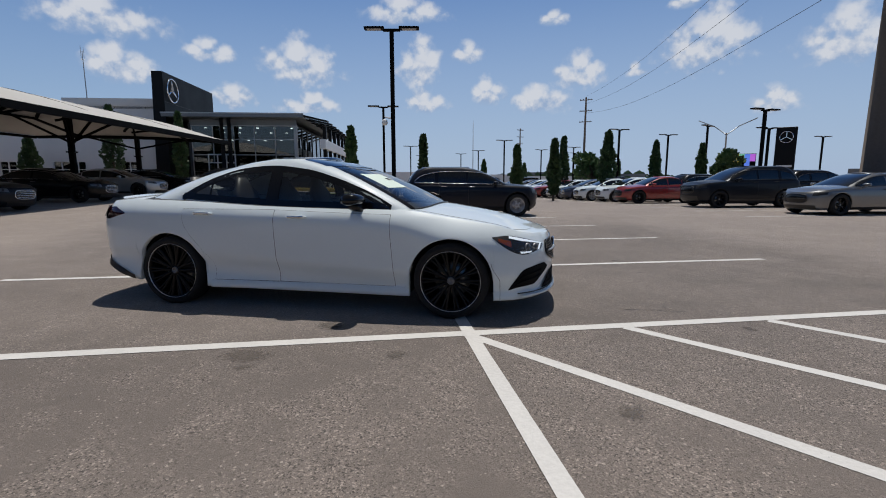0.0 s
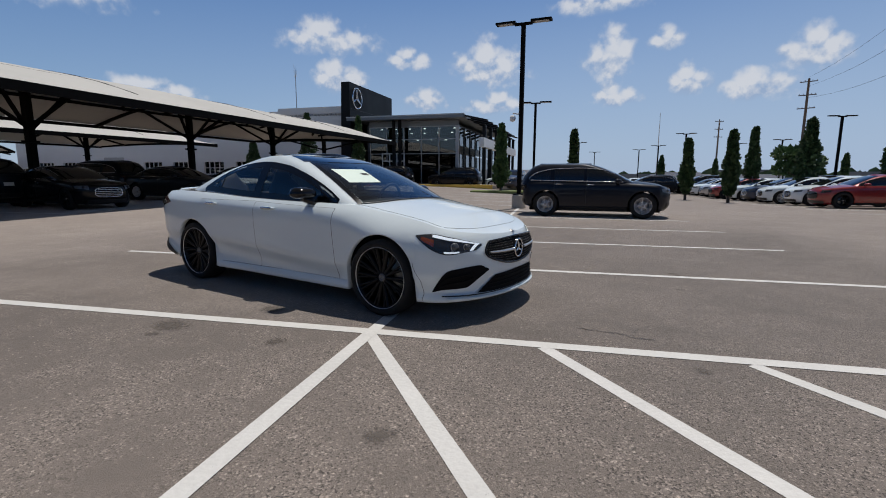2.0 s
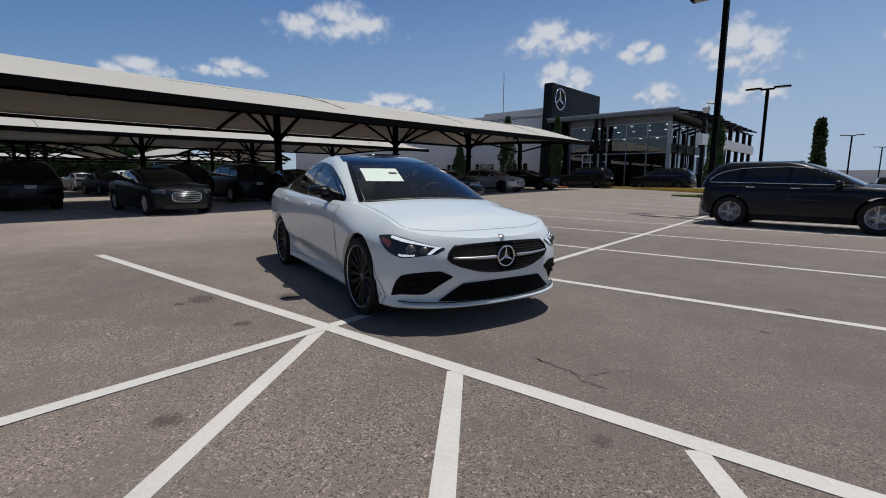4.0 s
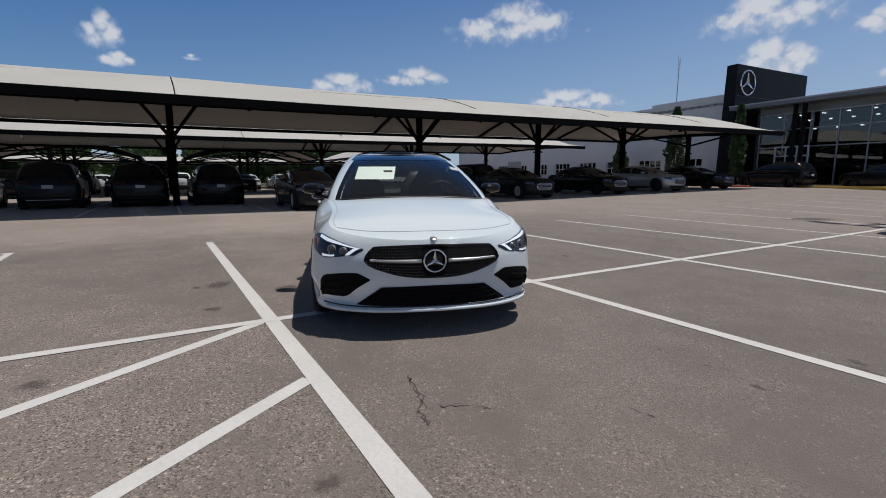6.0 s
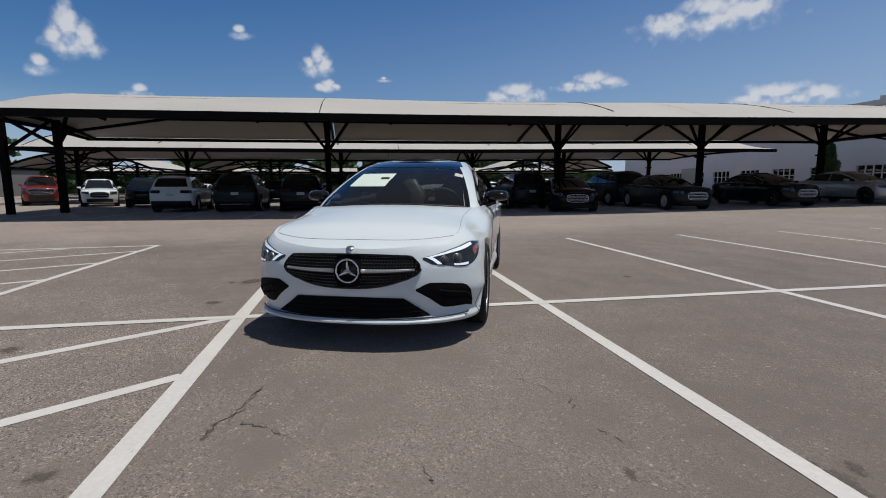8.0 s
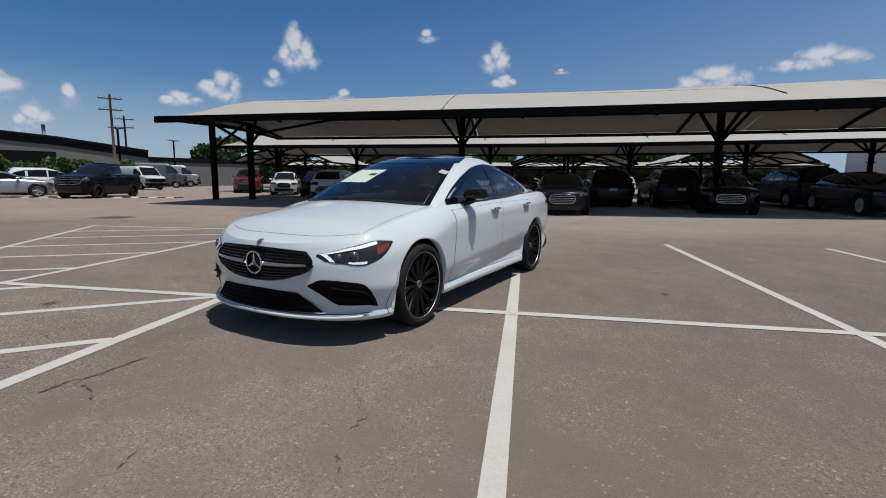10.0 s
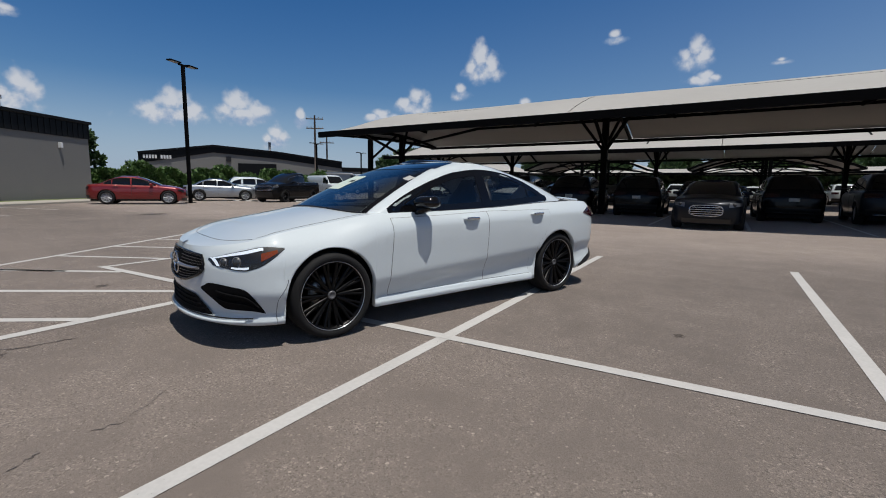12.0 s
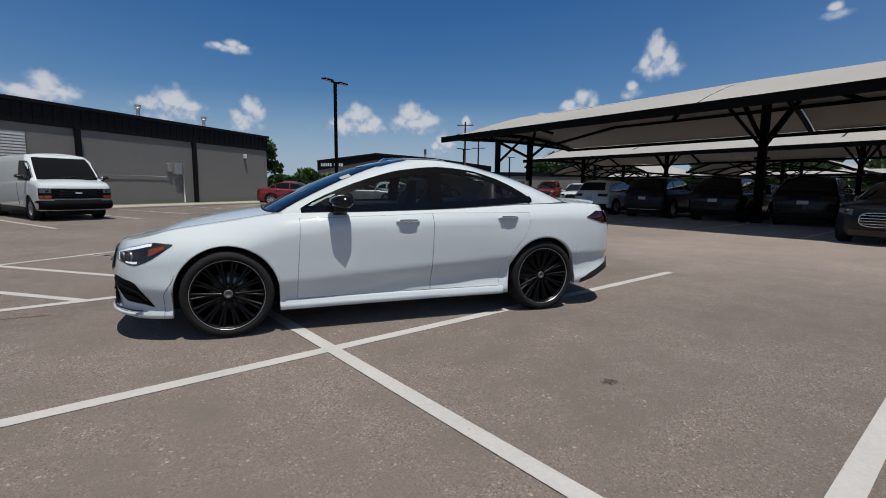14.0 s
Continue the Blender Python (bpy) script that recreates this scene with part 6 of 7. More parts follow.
def van(m, coat, label, c=VAN, grille_black=True):
    v = parked("cargo_van", c, coat, m, label, "van", 0.08, RIM_SILVER, 8, False, "", None, 3)
    sh = Shell(c)
    P = [[sh.nose_at(-0.955 + 1.91 * i / 24, 0.36 + 0.27 * k / 6, 0.03 + 0.07 * math.sin(math.pi * k / 6) ** 0.5) for k in range(7)] for i in range(25)]
    bumper = part("front_bumper", (*flip(grid(P)), VENT_BLACK), v, "black plastic front bumper")
    P = [[sh.nose_at(-0.40 + 0.8 * i / 8, 0.42 + 0.09 * k / 2, 0.105) for k in range(3)] for i in range(9)]
    part("bumper_opening", (*flip(grid(P)), VENT_BLACK), bumper)
    P = [[sh.nose_at(-0.66 + 1.32 * i / 16, 0.69 + 0.31 * k / 4, 0.016) for k in range(5)] for i in range(17)]
    face = part("grille_panel", (*flip(grid(P)), VENT_BLACK), v, "matte black radiator grille")
    for z in (0.75, 0.81, 0.87, 0.93):
        part("grille_slat", (*tube([sh.nose_at(-0.62 + 1.24 * i / 12, z, 0.022) for i in range(13)], 0.012, 6), VENT_BLACK), face)
    part("badge_bar", (*flip(grid([[sh.nose_at(-0.09 + 0.18 * i / 2, 0.835 + 0.05 * k, 0.04) for k in range(2)] for i in range(3)])), CHROME), face)
    for s in (1, -1):
        side = (lambda g: g) if s > 0 else mirror

        def field(y0, y1, z0, z1, off):
            return side(flip(grid([[sh.nose_at(y0 + (y1 - y0) * i / 6, z0 + (z1 - z0) * k / 3, off) for k in range(4)] for i in range(7)])))
        frame_ob = part("lamp_surround", (*field(0.655, 0.945, 0.68, 1.0, 0.010), VENT_BLACK), v)
        part("lamp_lens", (*field(0.675, 0.925, 0.86, 0.975, 0.016), LAMP_GREY), frame_ob, "clear rectangular headlight")
        part("turn_signal", (*field(0.675, 0.935, 0.70, 0.785, 0.016), AMBER), frame_ob, "orange turn signal")
        wiper = [sh.gend(0.05 + s * 0.35 + 0.5 * i / 6, 1.30 + 0.06 * i / 6, 0.02) for i in range(7)]
        part("wiper", (*tube(wiper, 0.012, 5), TRIM), v)
        line = [sh.side(0.86, 0.5 + 0.75 * i / 8, 0.003) for i in range(9)]
        part("door_seam", (*side(tube(line, 0.006, 4)), TRIM), v)
        part("mirror_cap", (*side(mirrors(c, TRIM, (c["mirror"][0] + 0.01, c["mirror"][1] + 0.005, c["mirror"][2]))), TRIM), v)
    return v


van(yawed(1.35, -15.6, 106), WHITE_PAINT, "white cargo van with a black bumper on the lot")
TALLVAN = scaled(VAN, 1.05, 1.22, 0.98)
van(yawed(-34.0, -32.2, 74), WHITE_PAINT, "white delivery van parked by the fence")
van(yawed(-40.2, -35.8, 130), MIDGREY_PAINT, "grey high-roof van parked by the fence", TALLVAN)
van(yawed(-46.5, -39.0, 128), SILVER_PAINT, "silver high-roof van parked by the fence", TALLVAN)
CREW = scaled(SUV, 1.0, 1.08, 1.02)


def pickup(m, coat, label):
    """A crew-cab pickup: cab on the front half, open bed behind."""
    c = dict(CREW)
    c["cab"] = [(z, a, max(b, -0.75 - 0.1 * (z - 1)), w) for z, a, b, w in CREW["cab"]]
    c["glr"] = 0.12
    c["win"] = ((0.95, 0.1), (0.02, -0.62))
    c["arc"] = [(1.02, 1.25), (0.85, 1.38), (0.6, 1.52), (0.2, 1.64), (-0.3, 1.69), (-0.62, 1.66)]
    c["belt"] = [(1.0, 1.24), (-0.7, 1.26)]
    c["grille"] = (0.62, 0.72, 1.05)
    c["head"] = (0.66, 0.9, 0.88, 1.02)
    car = parked("pickup_truck", c, coat, m, label, "pickup", 0.09, RIM_BLACK, 6, True, "", None, 3)
    part("bed_floor", (*box(-2.35, -0.78, 1.22, -0.9, 0.78, 1.26), TRIM, False), car)
    return car


pickup(yawed(-18.8, -20.6, 12), BLACK_PAINT, "black pickup truck with a chrome-barred grille")
pickup(yawed(-31.0, -19.2, 28), RED_PAINT, "red pickup truck beyond the canopy")


def speed_bump(x0, y0, x1, y1):
    ob = thing("speed_bump", None, "black rubber speed bump with white stripes", "speed bump")
    a, b = Vector((x0, y0, 0)), Vector((x1, y1, 0))
    d = b - a
    turn = math.degrees(math.atan2(d.y, d.x))
    n = int(d.length / 0.42)
    for i in range(n):
        m = Matrix.Translation(a + d * i / n) @ pose(0, 0, 0, 0, 0, turn)
        v, f = grid([[(x, y, z) for y, z in ((-0.17, 0.0), (-0.1, 0.045), (0.1, 0.045), (0.17, 0.0))] for x in (0.0, d.length / n - 0.01)])
        part("segment", (*moved(flip((v, f)), m), LINE if i % 2 else TRIM, False), ob)


speed_bump(-16.5, -23.7, -19.9, -16.3)


# ---- showroom ----
def showroom():
    hall = thing("showroom", pose(-18.1, 39.2, 0.42, 0, 0, -3.2), "two-storey glass car showroom with a dark emblem tower", "building")
    # tower with a slightly battered foot
    v = [(-1.15, 0.05, 0), (0.0, 0.05, 0), (0.0, 10.2, 0), (-1.15, 10.2, 0), (-0.85, 0.0, 9.6), (0.0, 0.0, 9.6), (0.0, 10.2, 9.6), (-0.85, 10.2, 9.6)]
    tower = part("tower", (v, [(3, 2, 1, 0), (4, 5, 6, 7), (0, 1, 5, 4), (1, 2, 6, 5), (2, 3, 7, 6), (3, 0, 4, 7)], DARK_CLAD, False), hall, "anthracite clad emblem tower")
    for z in (2.4, 4.8, 7.2):
        part("panel_joint", (*bar((0.012, 0.05, z), (0.012, 10.15, z), 0.012, 0.03), TRIM, False), tower)
    cy, cz, r = 1.35, 8.25, 0.95
    ringv = tube([(0.12, cy + r * math.cos(TURN * i / 40), cz + r * math.sin(TURN * i / 40)) for i in range(41)], 0.065, 8, False)
    arms = []
    for k in range(3):
        a = math.pi / 2 + TURN * k / 3
        tip, b1, b2 = [(0.1, cy + q * math.cos(a + d), cz + q * math.sin(a + d)) for q, d in ((r * 0.97, 0), (0.17, 1.05), (0.17, -1.05))]
        arms.append(([tip, b1, b2, (0.24, cy, cz)], [(0, 1, 3), (0, 3, 2), (1, 2, 3)]))
    part("emblem", (*merge(ringv, *arms), CHROME), tower, "silver ring emblem")
    # glass hall
    X0, X1, Y0, Y1, H = 1.3, 10.1, 1.6, 21.0, 5.7
    part("hall_floor", (*box(X0, Y0, 0.0, X1, Y1, 0.12), CONCRETE, False), hall)
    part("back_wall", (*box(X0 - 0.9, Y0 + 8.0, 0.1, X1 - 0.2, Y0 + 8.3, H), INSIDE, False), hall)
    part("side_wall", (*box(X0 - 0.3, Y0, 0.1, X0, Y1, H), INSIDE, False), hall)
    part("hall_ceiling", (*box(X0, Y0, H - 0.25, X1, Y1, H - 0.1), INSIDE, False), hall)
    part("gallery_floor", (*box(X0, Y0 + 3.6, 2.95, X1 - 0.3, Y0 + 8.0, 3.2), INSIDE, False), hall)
    xs = [X0 + (X1 - X0) * i / 5 for i in range(6)]
    for a, b in zip(xs, xs[1:]):
        for z0, z1 in ((0.15, 1.55), (1.55, 2.95), (3.0, 4.3), (4.3, 5.45)):
            part("pane", (*box(a + 0.03, Y0 - 0.02, z0 + 0.03, b - 0.03, Y0, z1 - 0.03), SHOP_GLASS, False), hall).visible_shadow = False
    ys = [Y0 + (Y1 - Y0) * i / 8 for i in range(9)]
    for a, b in zip(ys, ys[1:]):
        for z0, z1 in ((0.15, 2.95), (3.0, 5.45)):
            part("pane", (*box(X1, a + 0.03, z0 + 0.03, X1 + 0.02, b - 0.03, z1 - 0.03), SHOP_GLASS, False), hall).visible_shadow = False
    for x in xs:
        part("mullion", (*box(x - 0.035, Y0 - 0.09, 0.1, x + 0.035, Y0 + 0.05, 5.5), GALV, False), hall)
    for z in (2.98, 4.3, 5.47):
        part("transom", (*box(X0, Y0 - 0.08, z - 0.035, X1, Y0 + 0.04, z + 0.035), GALV, False), hall)
    for y in ys:
        part("mullion", (*box(X1 - 0.05, y - 0.04, 0.1, X1 + 0.09, y + 0.04, 5.5), TRIM, False), hall)
    part("band", (*box(X0 - 0.1, Y0 - 0.06, 5.45, X1 + 0.1, Y0 + 0.2, 6.05), SOFFIT, False), hall)
    part("corner_post", (*box(X1 - 0.14, Y0 - 0.12, 0, X1 + 0.14, Y0 + 0.14, 5.5), GALV, False), hall)
    for x in (4.15, 4.75):
        part("column", (*tube([(x, Y0 - 0.9, 0), (x, Y0 - 0.9, 6.1)], 0.16, 12), DARK_CLAD), hall)
    # roof slab with its overhang
    v, f = box(-0.4, 0.0, 6.0, X1 + 1.0, Y1 + 0.5, 6.32, 0.03)
    part("roof", (v, f, SOFFIT, False), hall, "flat grey metal roof with a wide overhang")
    part("roof_edge", (*box(-0.42, -0.04, 6.28, X1 + 1.03, 0.1, 6.38), GALV, False), hall)
    # sun louvres along the flank, with posts
    for i in range(9):
        y = 0.6 + 2.4 * i
        part("louvre", (*merge(bar((X1 + 1.0, y, 6.2), (X1 + 3.0, y, 5.75), 0.7, 0.12), bar((X1 + 1.0, y + 0.9, 6.0), (X1 + 2.6, y + 0.9, 5.5), 0.3, 0.1)), DARK_CLAD, False), hall)
    for i in range(7):
        y = 2.0 + 3.0 * i
        part("arcade_post", (*box(X1 + 2.3, y - 0.17, -0.1, X1 + 2.6, y + 0.17, 5.5), DARK_CLAD, False), hall)
    part("arcade_beam", (*box(X1 + 2.2, 0.8, 3.5, X1 + 2.7, Y1, 4.3), WHITE_METAL, False), hall, "white band above the arcade")
    # entrance
    door = part("entrance", (*box(2.55, Y0 - 0.14, 2.95, 4.89, Y0 - 0.04, 3.05), WHITE_METAL, False), hall, "white framed glass entrance doors")
    for x in (2.55, 3.3, 4.05, 4.8):
        part("jamb", (*box(x, Y0 - 0.14, 0.1, x + 0.09, Y0 - 0.04, 2.95), WHITE_METAL, False), door)
    for z in (0.1, 2.25):
        part("rail", (*box(2.64, Y0 - 0.135, z, 4.8, Y0 - 0.045, z + 0.1), WHITE_METAL, False), door)
    for x in (2.66, 3.41, 4.16):
        part("door_leaf", (*box(x, Y0 - 0.11, 0.2, x + 0.6, Y0 - 0.09, 2.25), SHOP_GLASS, False), door)
    # ceiling lights
    glow = material("ceiling_light", (1.0, 0.95, 0.85), 0.5, emit=9.0)
    for i in range(6):
        for j in range(3):
            part("ceiling_light", (*moved(lathe([(0.001, 0), (0.11, 0), (0.11, 0.06), (0.001, 0.06)], 12, "z"), Matrix.Translation((2.0 + 1.5 * i, Y0 + 1.2 + 2.2 * j, H - 0.33 - 0.9 * (j % 2)))), glow), hall)
    part("plinth", (*box(-1.2, -0.5, -0.3, X1 + 3.2, Y1 + 1.0, 0.05), CONCRETE, False), hall)
    return hall


showroom()


def workshop():
    """The long white wing beside the showroom."""
    wing = thing("workshop_wing", pose(-19.1, 40.2, 0.42, 0, 0, 176.8), "long white rendered workshop wing with grid windows", "building")
    L, D, H = 46.0, 18.0, 7.0
    ws = [(2.0 + 4.2 * i, 2.6) for i in range(10)]
    # wall with real window openings
    z0, z1 = 1.05, 2.35
    pieces = [box(0, -0.25, 0, L, 0, z0), box(0, -0.25, z1, L, 0, H)]
    prev = 0.0
    for x, w in ws:
        pieces.append(box(prev, -0.25, z0, x, 0, z1))
        prev = x + w
    pieces.append(box(prev, -0.25, z0, L, 0, z1))
    pieces.append(box(0, -D, 0, 0.25, -0.25, H))
    pieces.append(box(L - 0.25, -D, 0, L, -0.25, H))
    part("wall", (*merge(*pieces), WHITE_WALL, False), wing, "white rendered wall")
    part("roof", (*box(0, -D, H - 0.3, L, 0, H - 0.1), SOFFIT, False), wing)
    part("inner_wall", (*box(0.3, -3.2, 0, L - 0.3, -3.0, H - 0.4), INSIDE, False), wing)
    part("parapet", (*merge(box(0, -0.32, H, 7.5, 0.06, H + 0.55), box(7.5, -0.3, H, 14, 0.04, H + 0.28), box(14, -0.3, H, L, 0.05, H + 0.1)), WHITE_WALL, False), wing)
    for x, w in ws:
        win = part("window", (*box(x, -0.2, z0, x + w, -0.16, z1), SHOP_GLASS, False), wing)
        fr = [box(x + w * k / 4 - 0.03, -0.16, z0, x + w * k / 4 + 0.03, -0.08, z1) for k in range(5)]
        fr += [box(x, -0.15, z0 + (z1 - z0) * k / 2 - 0.03, x + w, -0.09, z0 + (z1 - z0) * k / 2 + 0.03) for k in range(3)]
        part("window_frame", (*merge(*fr), WHITE_METAL, False), win)
    for x0, x1 in ((4.5, 7.5), (17, 21)):
        part("roof_unit", (*box(x0, -6, H, x1, -3, H + 1.0, 0.05), GALV, False), wing)
    louv = part("louvred_door", (*box(28.5, -0.05, 0.1, 31.5, 0.03, 2.9), GALV, False), wing)
    for k in range(11):
        part("slat", (*box(28.6, 0.03, 0.25 + 0.24 * k, 31.4, 0.07, 0.36 + 0.24 * k), GALV, False), louv)


workshop()


def kerbs():
    k = thing("kerb_island", None, "low concrete kerb before the showroom, partly yellow and red", "kerb", kind="structure")
    part("kerb", (*moved(box(-2.2, -0.9, -0.2, 26, -0.6, 0.16, 0.02), pose(-17.0, 37.9, 0.40, 0, 0, -3.2)), CONCRETE, False), k)
    part("yellow_kerb", (*moved(box(5.0, -0.92, -0.2, 13, -0.58, 0.17, 0.02), pose(-17.0, 37.85, 0.40, 0, 0, -3.2)), YELLOW_CURB, False), k)
    part("red_kerb", (*moved(box(-3.0, -0.92, -0.2, 1.5, -0.58, 0.17, 0.02), pose(-15.5, 35.2, 0.40, 0, 0, -3.2)), RED_CURB, False), k)
    part("footway", (*moved(box(-2.2, -0.6, -0.2, 26, 2.2, 0.14, 0.02), pose(-17.0, 37.9, 0.40, 0, 0, -3.2)), CONCRETE, False), k)
    part("island", (*moved(box(-2, -1.2, -0.2, 2, 1.2, 0.15, 0.03), pose(-2.6, 29.3, 0.15, 0, 0, 5)), GRASS, False), k)
    for x, y in ((15.3, 28.6), (24.0, 31.9), (16.4, 40.6)):
        part("island", (*moved(box(-3, -1.3, -0.2, 3, 1.3, 0.16, 0.03), yawed(x + 1, y, 85)), CONCRETE, False), k)


kerbs()


# ---- garage building ----
def garage():
    g = thing("garage_building", yawed(-11.0, -29.2, 31.5), "long grey block garage with a dark metal fascia", "building")
    L, D, H = 44.0, 16.0, 4.62
    part("wall", (*merge(box(0, -0.25, 0, L, 0, 3.68), box(0, -D, 0, 0.25, -0.25, 3.68), box(L - 0.25, -D, 0, L, -0.25, 3.68), box(0, -D, 0, L, -D + 0.25, 3.68)), GREY_WALL, False), g, "grey painted block wall")
    part("fascia", (*merge(box(-0.06, -0.3, 3.68, L, 0.07, H), box(-0.06, -D, 3.68, 0.3, -0.3, H)), DARK_CLAD, False), g, "dark ribbed metal fascia")
    part("gutter", (*box(-0.15, 0.0, H - 0.06, L, 0.2, H + 0.1, 0.02), DARK_CLAD, False), g)
    v = [(-0.15, 0.15, H + 0.08), (L, 0.15, H + 0.08), (L, -D / 2, H + 0.75), (-0.15, -D / 2, H + 0.75), (L, -D, H), (-0.15, -D, H)]
    part("roof", (v, [(0, 1, 2, 3), (3, 2, 4, 5)], GALV, False), g)
    for x in (6.5, 13.1, 19.7, 26.3, 33.0):
        part("downpipe", (*box(x - 0.11, 0.0, 0.1, x + 0.11, 0.2, 3.72, 0.02), DARK_CLAD, False), g)
    rib = [box(x, 0.07, 3.70, x + 0.05, 0.095, H - 0.06) for x in [0.4 * i for i in range(110)]]
    part("fascia_ribs", (*merge(*rib), DARK_CLAD, False), g)
    lv = part("louvre_vent", (*box(15.2, 0.0, 2.1, 17.4, 0.06, 3.3), GALV, False), g)
    for k in range(9):
        part("slat", (*box(15.25, 0.06, 2.15 + 0.125 * k, 17.35, 0.12, 2.22 + 0.125 * k), WHITE_METAL, False), lv)
    mb = part("meter_box", (*merge(box(7.5, 0.0, 1.75, 8.0, 0.22, 2.4, 0.02), box(8.15, 0.0, 1.9, 8.4, 0.15, 2.35, 0.02)), GALV, False), g, "grey electric meter box")
    part("conduit", (*merge(tube([(7.35, 0.1, 0.1), (7.35, 0.1, 2.4)], 0.05, 8), tube([(8.4, 0.05, 1.6), (10.5, 0.05, 1.62), (14.2, 0.05, 1.55)], 0.015, 5)), GALV), mb)
    for x in (4.0, 8.6, 21.0):
        part("roof_vent", (*merge(tube([(x, -1.6, H + 0.1), (x, -1.6, H + 0.75)], 0.10, 10), tube([(x, -1.6, H + 0.75), (x, -1.6, H + 0.95)], 0.17, 10)), GALV), g)
    part("wall_lamp", (*box(2.2, 0.0, 3.0, 2.35, 0.2, 3.3, 0.02), WHITE_METAL, False), g)
    for k in range(3):
        part("footing", (*box(14.6 * k, 0.0, -0.02, 14.6 * k + 14.5, 0.5, 0.14, 0.03), GRASS, False), g)
    kb = thing("kerb_strip", yawed(-11.0, -29.2, 31.5), "pale concrete kerb strip before the garage", "kerb", kind="structure")
    part("kerb", (*box(-1.0, 0.5, -0.1, L, 2.3, 0.12, 0.03), CONCRETE, False), kb)


garage()


def studio():
    """The low gabled hall behind the hedge; its front looks towards local -y."""
    s = thing("low_hall", yawed(-32.2, -66.5, 142.7), "low grey hall with a dark gabled fascia behind the hedge", "building")
    prof = [(0, 5.3), (9.5, 6.6), (18.3, 5.97), (28.2, 4.75)]
    L, D, F = 28.2, 26.0, 4.4
    n = len(prof)
    ends = [(x, y, z - 0.5) for y in (0.0, D) for x, z in prof]
    feet = [(x, y, 0.0) for y in (0.0, D) for x, z in prof]
    faces = [(2 * n + i, 2 * n + i + 1, i + 1, i) for i in range(n - 1)] + [(3 * n + i + 1, 3 * n + i, n + i, n + i + 1) for i in range(n - 1)]
    faces += [(3 * n, 2 * n, 0, n), (2 * n + n - 1, 3 * n + n - 1, 2 * n - 1, n - 1)]
    part("wall", (ends + feet, faces, GREY_WALL, False), s, "grey block wall under a shallow gable")
    front = [p for x, z in prof for p in ((x, -0.15, z - (1.55 if x < 1 else 1.05)), (x, -0.15, z))]
    faces = [(2 * i, 2 * i + 2, 2 * i + 3, 2 * i + 1) for i in range(3)]
    sides = [[(x, -0.15, z - 1.05), (x, -0.15, z), (x, D, z), (x, D, z - 1.05)] for x, z in (prof[0], prof[-1])]
    part("fascia", (*merge((front, faces), *[(q, [(0, 1, 2, 3)]) for q in sides]), DARK_CLAD, False), s, "dark metal fascia")
    top = [(x, y, z + 0.04) for x, z in prof for y in (-0.3, D)]
    part("roof", (*merge((top, [(2 * i, 2 * i + 2, 2 * i + 3, 2 * i + 1) for i in range(3)]), *[bar((a[0], -0.3, a[1] - 0.08), (b[0], -0.3, b[1] - 0.08), 0.14, 0.28) for a, b in zip(prof, prof[1:])]), DARK_CLAD, False), s)
    part("door", (*box(12.8, -0.25, 0.0, 18.2, 0.1, 4.1), DARK_CLAD, False), s, "dark roller door")
    part("side_block", (*box(L, 1.5, 0, L + 16, 14, 3.5), GREY_WALL, False), s)
    part("side_fascia", (*box(L, 1.35, 3.3, L + 16.1, 14.1, 3.95), DARK_CLAD, False), s)
    # sign: pale bars in place of its lettering
    for i in range(10):
        if i != 5:
            part("sign_bar", (*box(0.6 + 0.36 * i, -0.26, 4.45, 0.84 + 0.36 * i, -0.17, 4.95), WHITE_METAL, False), s)
    part("flue", (*tube([(17.4, 3, 5.9), (17.4, 3, 7.6)], 0.2, 8), GALV), s)
    part("wall_unit", (*box(11.2, -0.5, 4.3, 11.9, -0.15, 5.0), TRIM, False), s)


studio()


# ---- lamps, poles, signs ----
def lamp_mast(x, y, h, turn, base=True, camera_ball=False, z=None):
    lamp = thing("lamp_mast", yawed(x, y, turn, z), "black lamp mast with two flat heads on a concrete foot", "lamp mast", "parking lot lamp masts")
    part("pole", (*merge(bar((0, 0, 0.0), (0, 0, h), 0.15, 0.15), box(-0.2, -0.2, 0.5 if base else 0, 0.2, 0.2, 0.55 if base else 0.05)), STEEL_BLACK, False), lamp)
    if base:
        part("concrete_foot", (*lathe([(0.001, 0.51), (0.24, 0.51), (0.27, 0.47), (0.27, -0.05)], 20, "z"), CONCRETE), lamp, "round concrete foot")
    part("cross_arm", (*bar((-0.32, 0, h - 0.03), (0.32, 0, h - 0.03), 0.09, 0.09), STEEL_BLACK, False), lamp)
    for s in (1, -1):
        rows = [[(s * a, b * (1.0 if a < 0.95 else 0.92), h + c) for b, c in ((-0.17, 0.0), (-0.16, 0.07), (0.16, 0.07), (0.17, 0.0))] for a in (0.28, 0.5, 0.95, 1.02)]
        v, f = grid(rows, close_v=True)
        f += [(0, 1, 2, 3), (15, 14, 13, 12)]
        hd = part("lamp_head", (v, f, STEEL_BLACK, False), lamp)
        part("diffuser", (*box(min(s * 0.4, s * 0.92), -0.13, h - 0.012, max(s * 0.4, s * 0.92), 0.13, h - 0.004), GALV, False), hd)
    if camera_ball:
        part("camera_ball", (*merge(bar((0, 0, h * 0.52), (-0.32, 0, h * 0.52 + 0.05), 0.05, 0.05), moved(lathe([(0.001, -0.13), (0.09, -0.09), (0.12, 0), (0.09, 0.09), (0.001, 0.12)], 12, "z"), Matrix.Translation((-0.32, 0, h * 0.50)))), WHITE_METAL), lamp, "white dome camera")
    return lamp


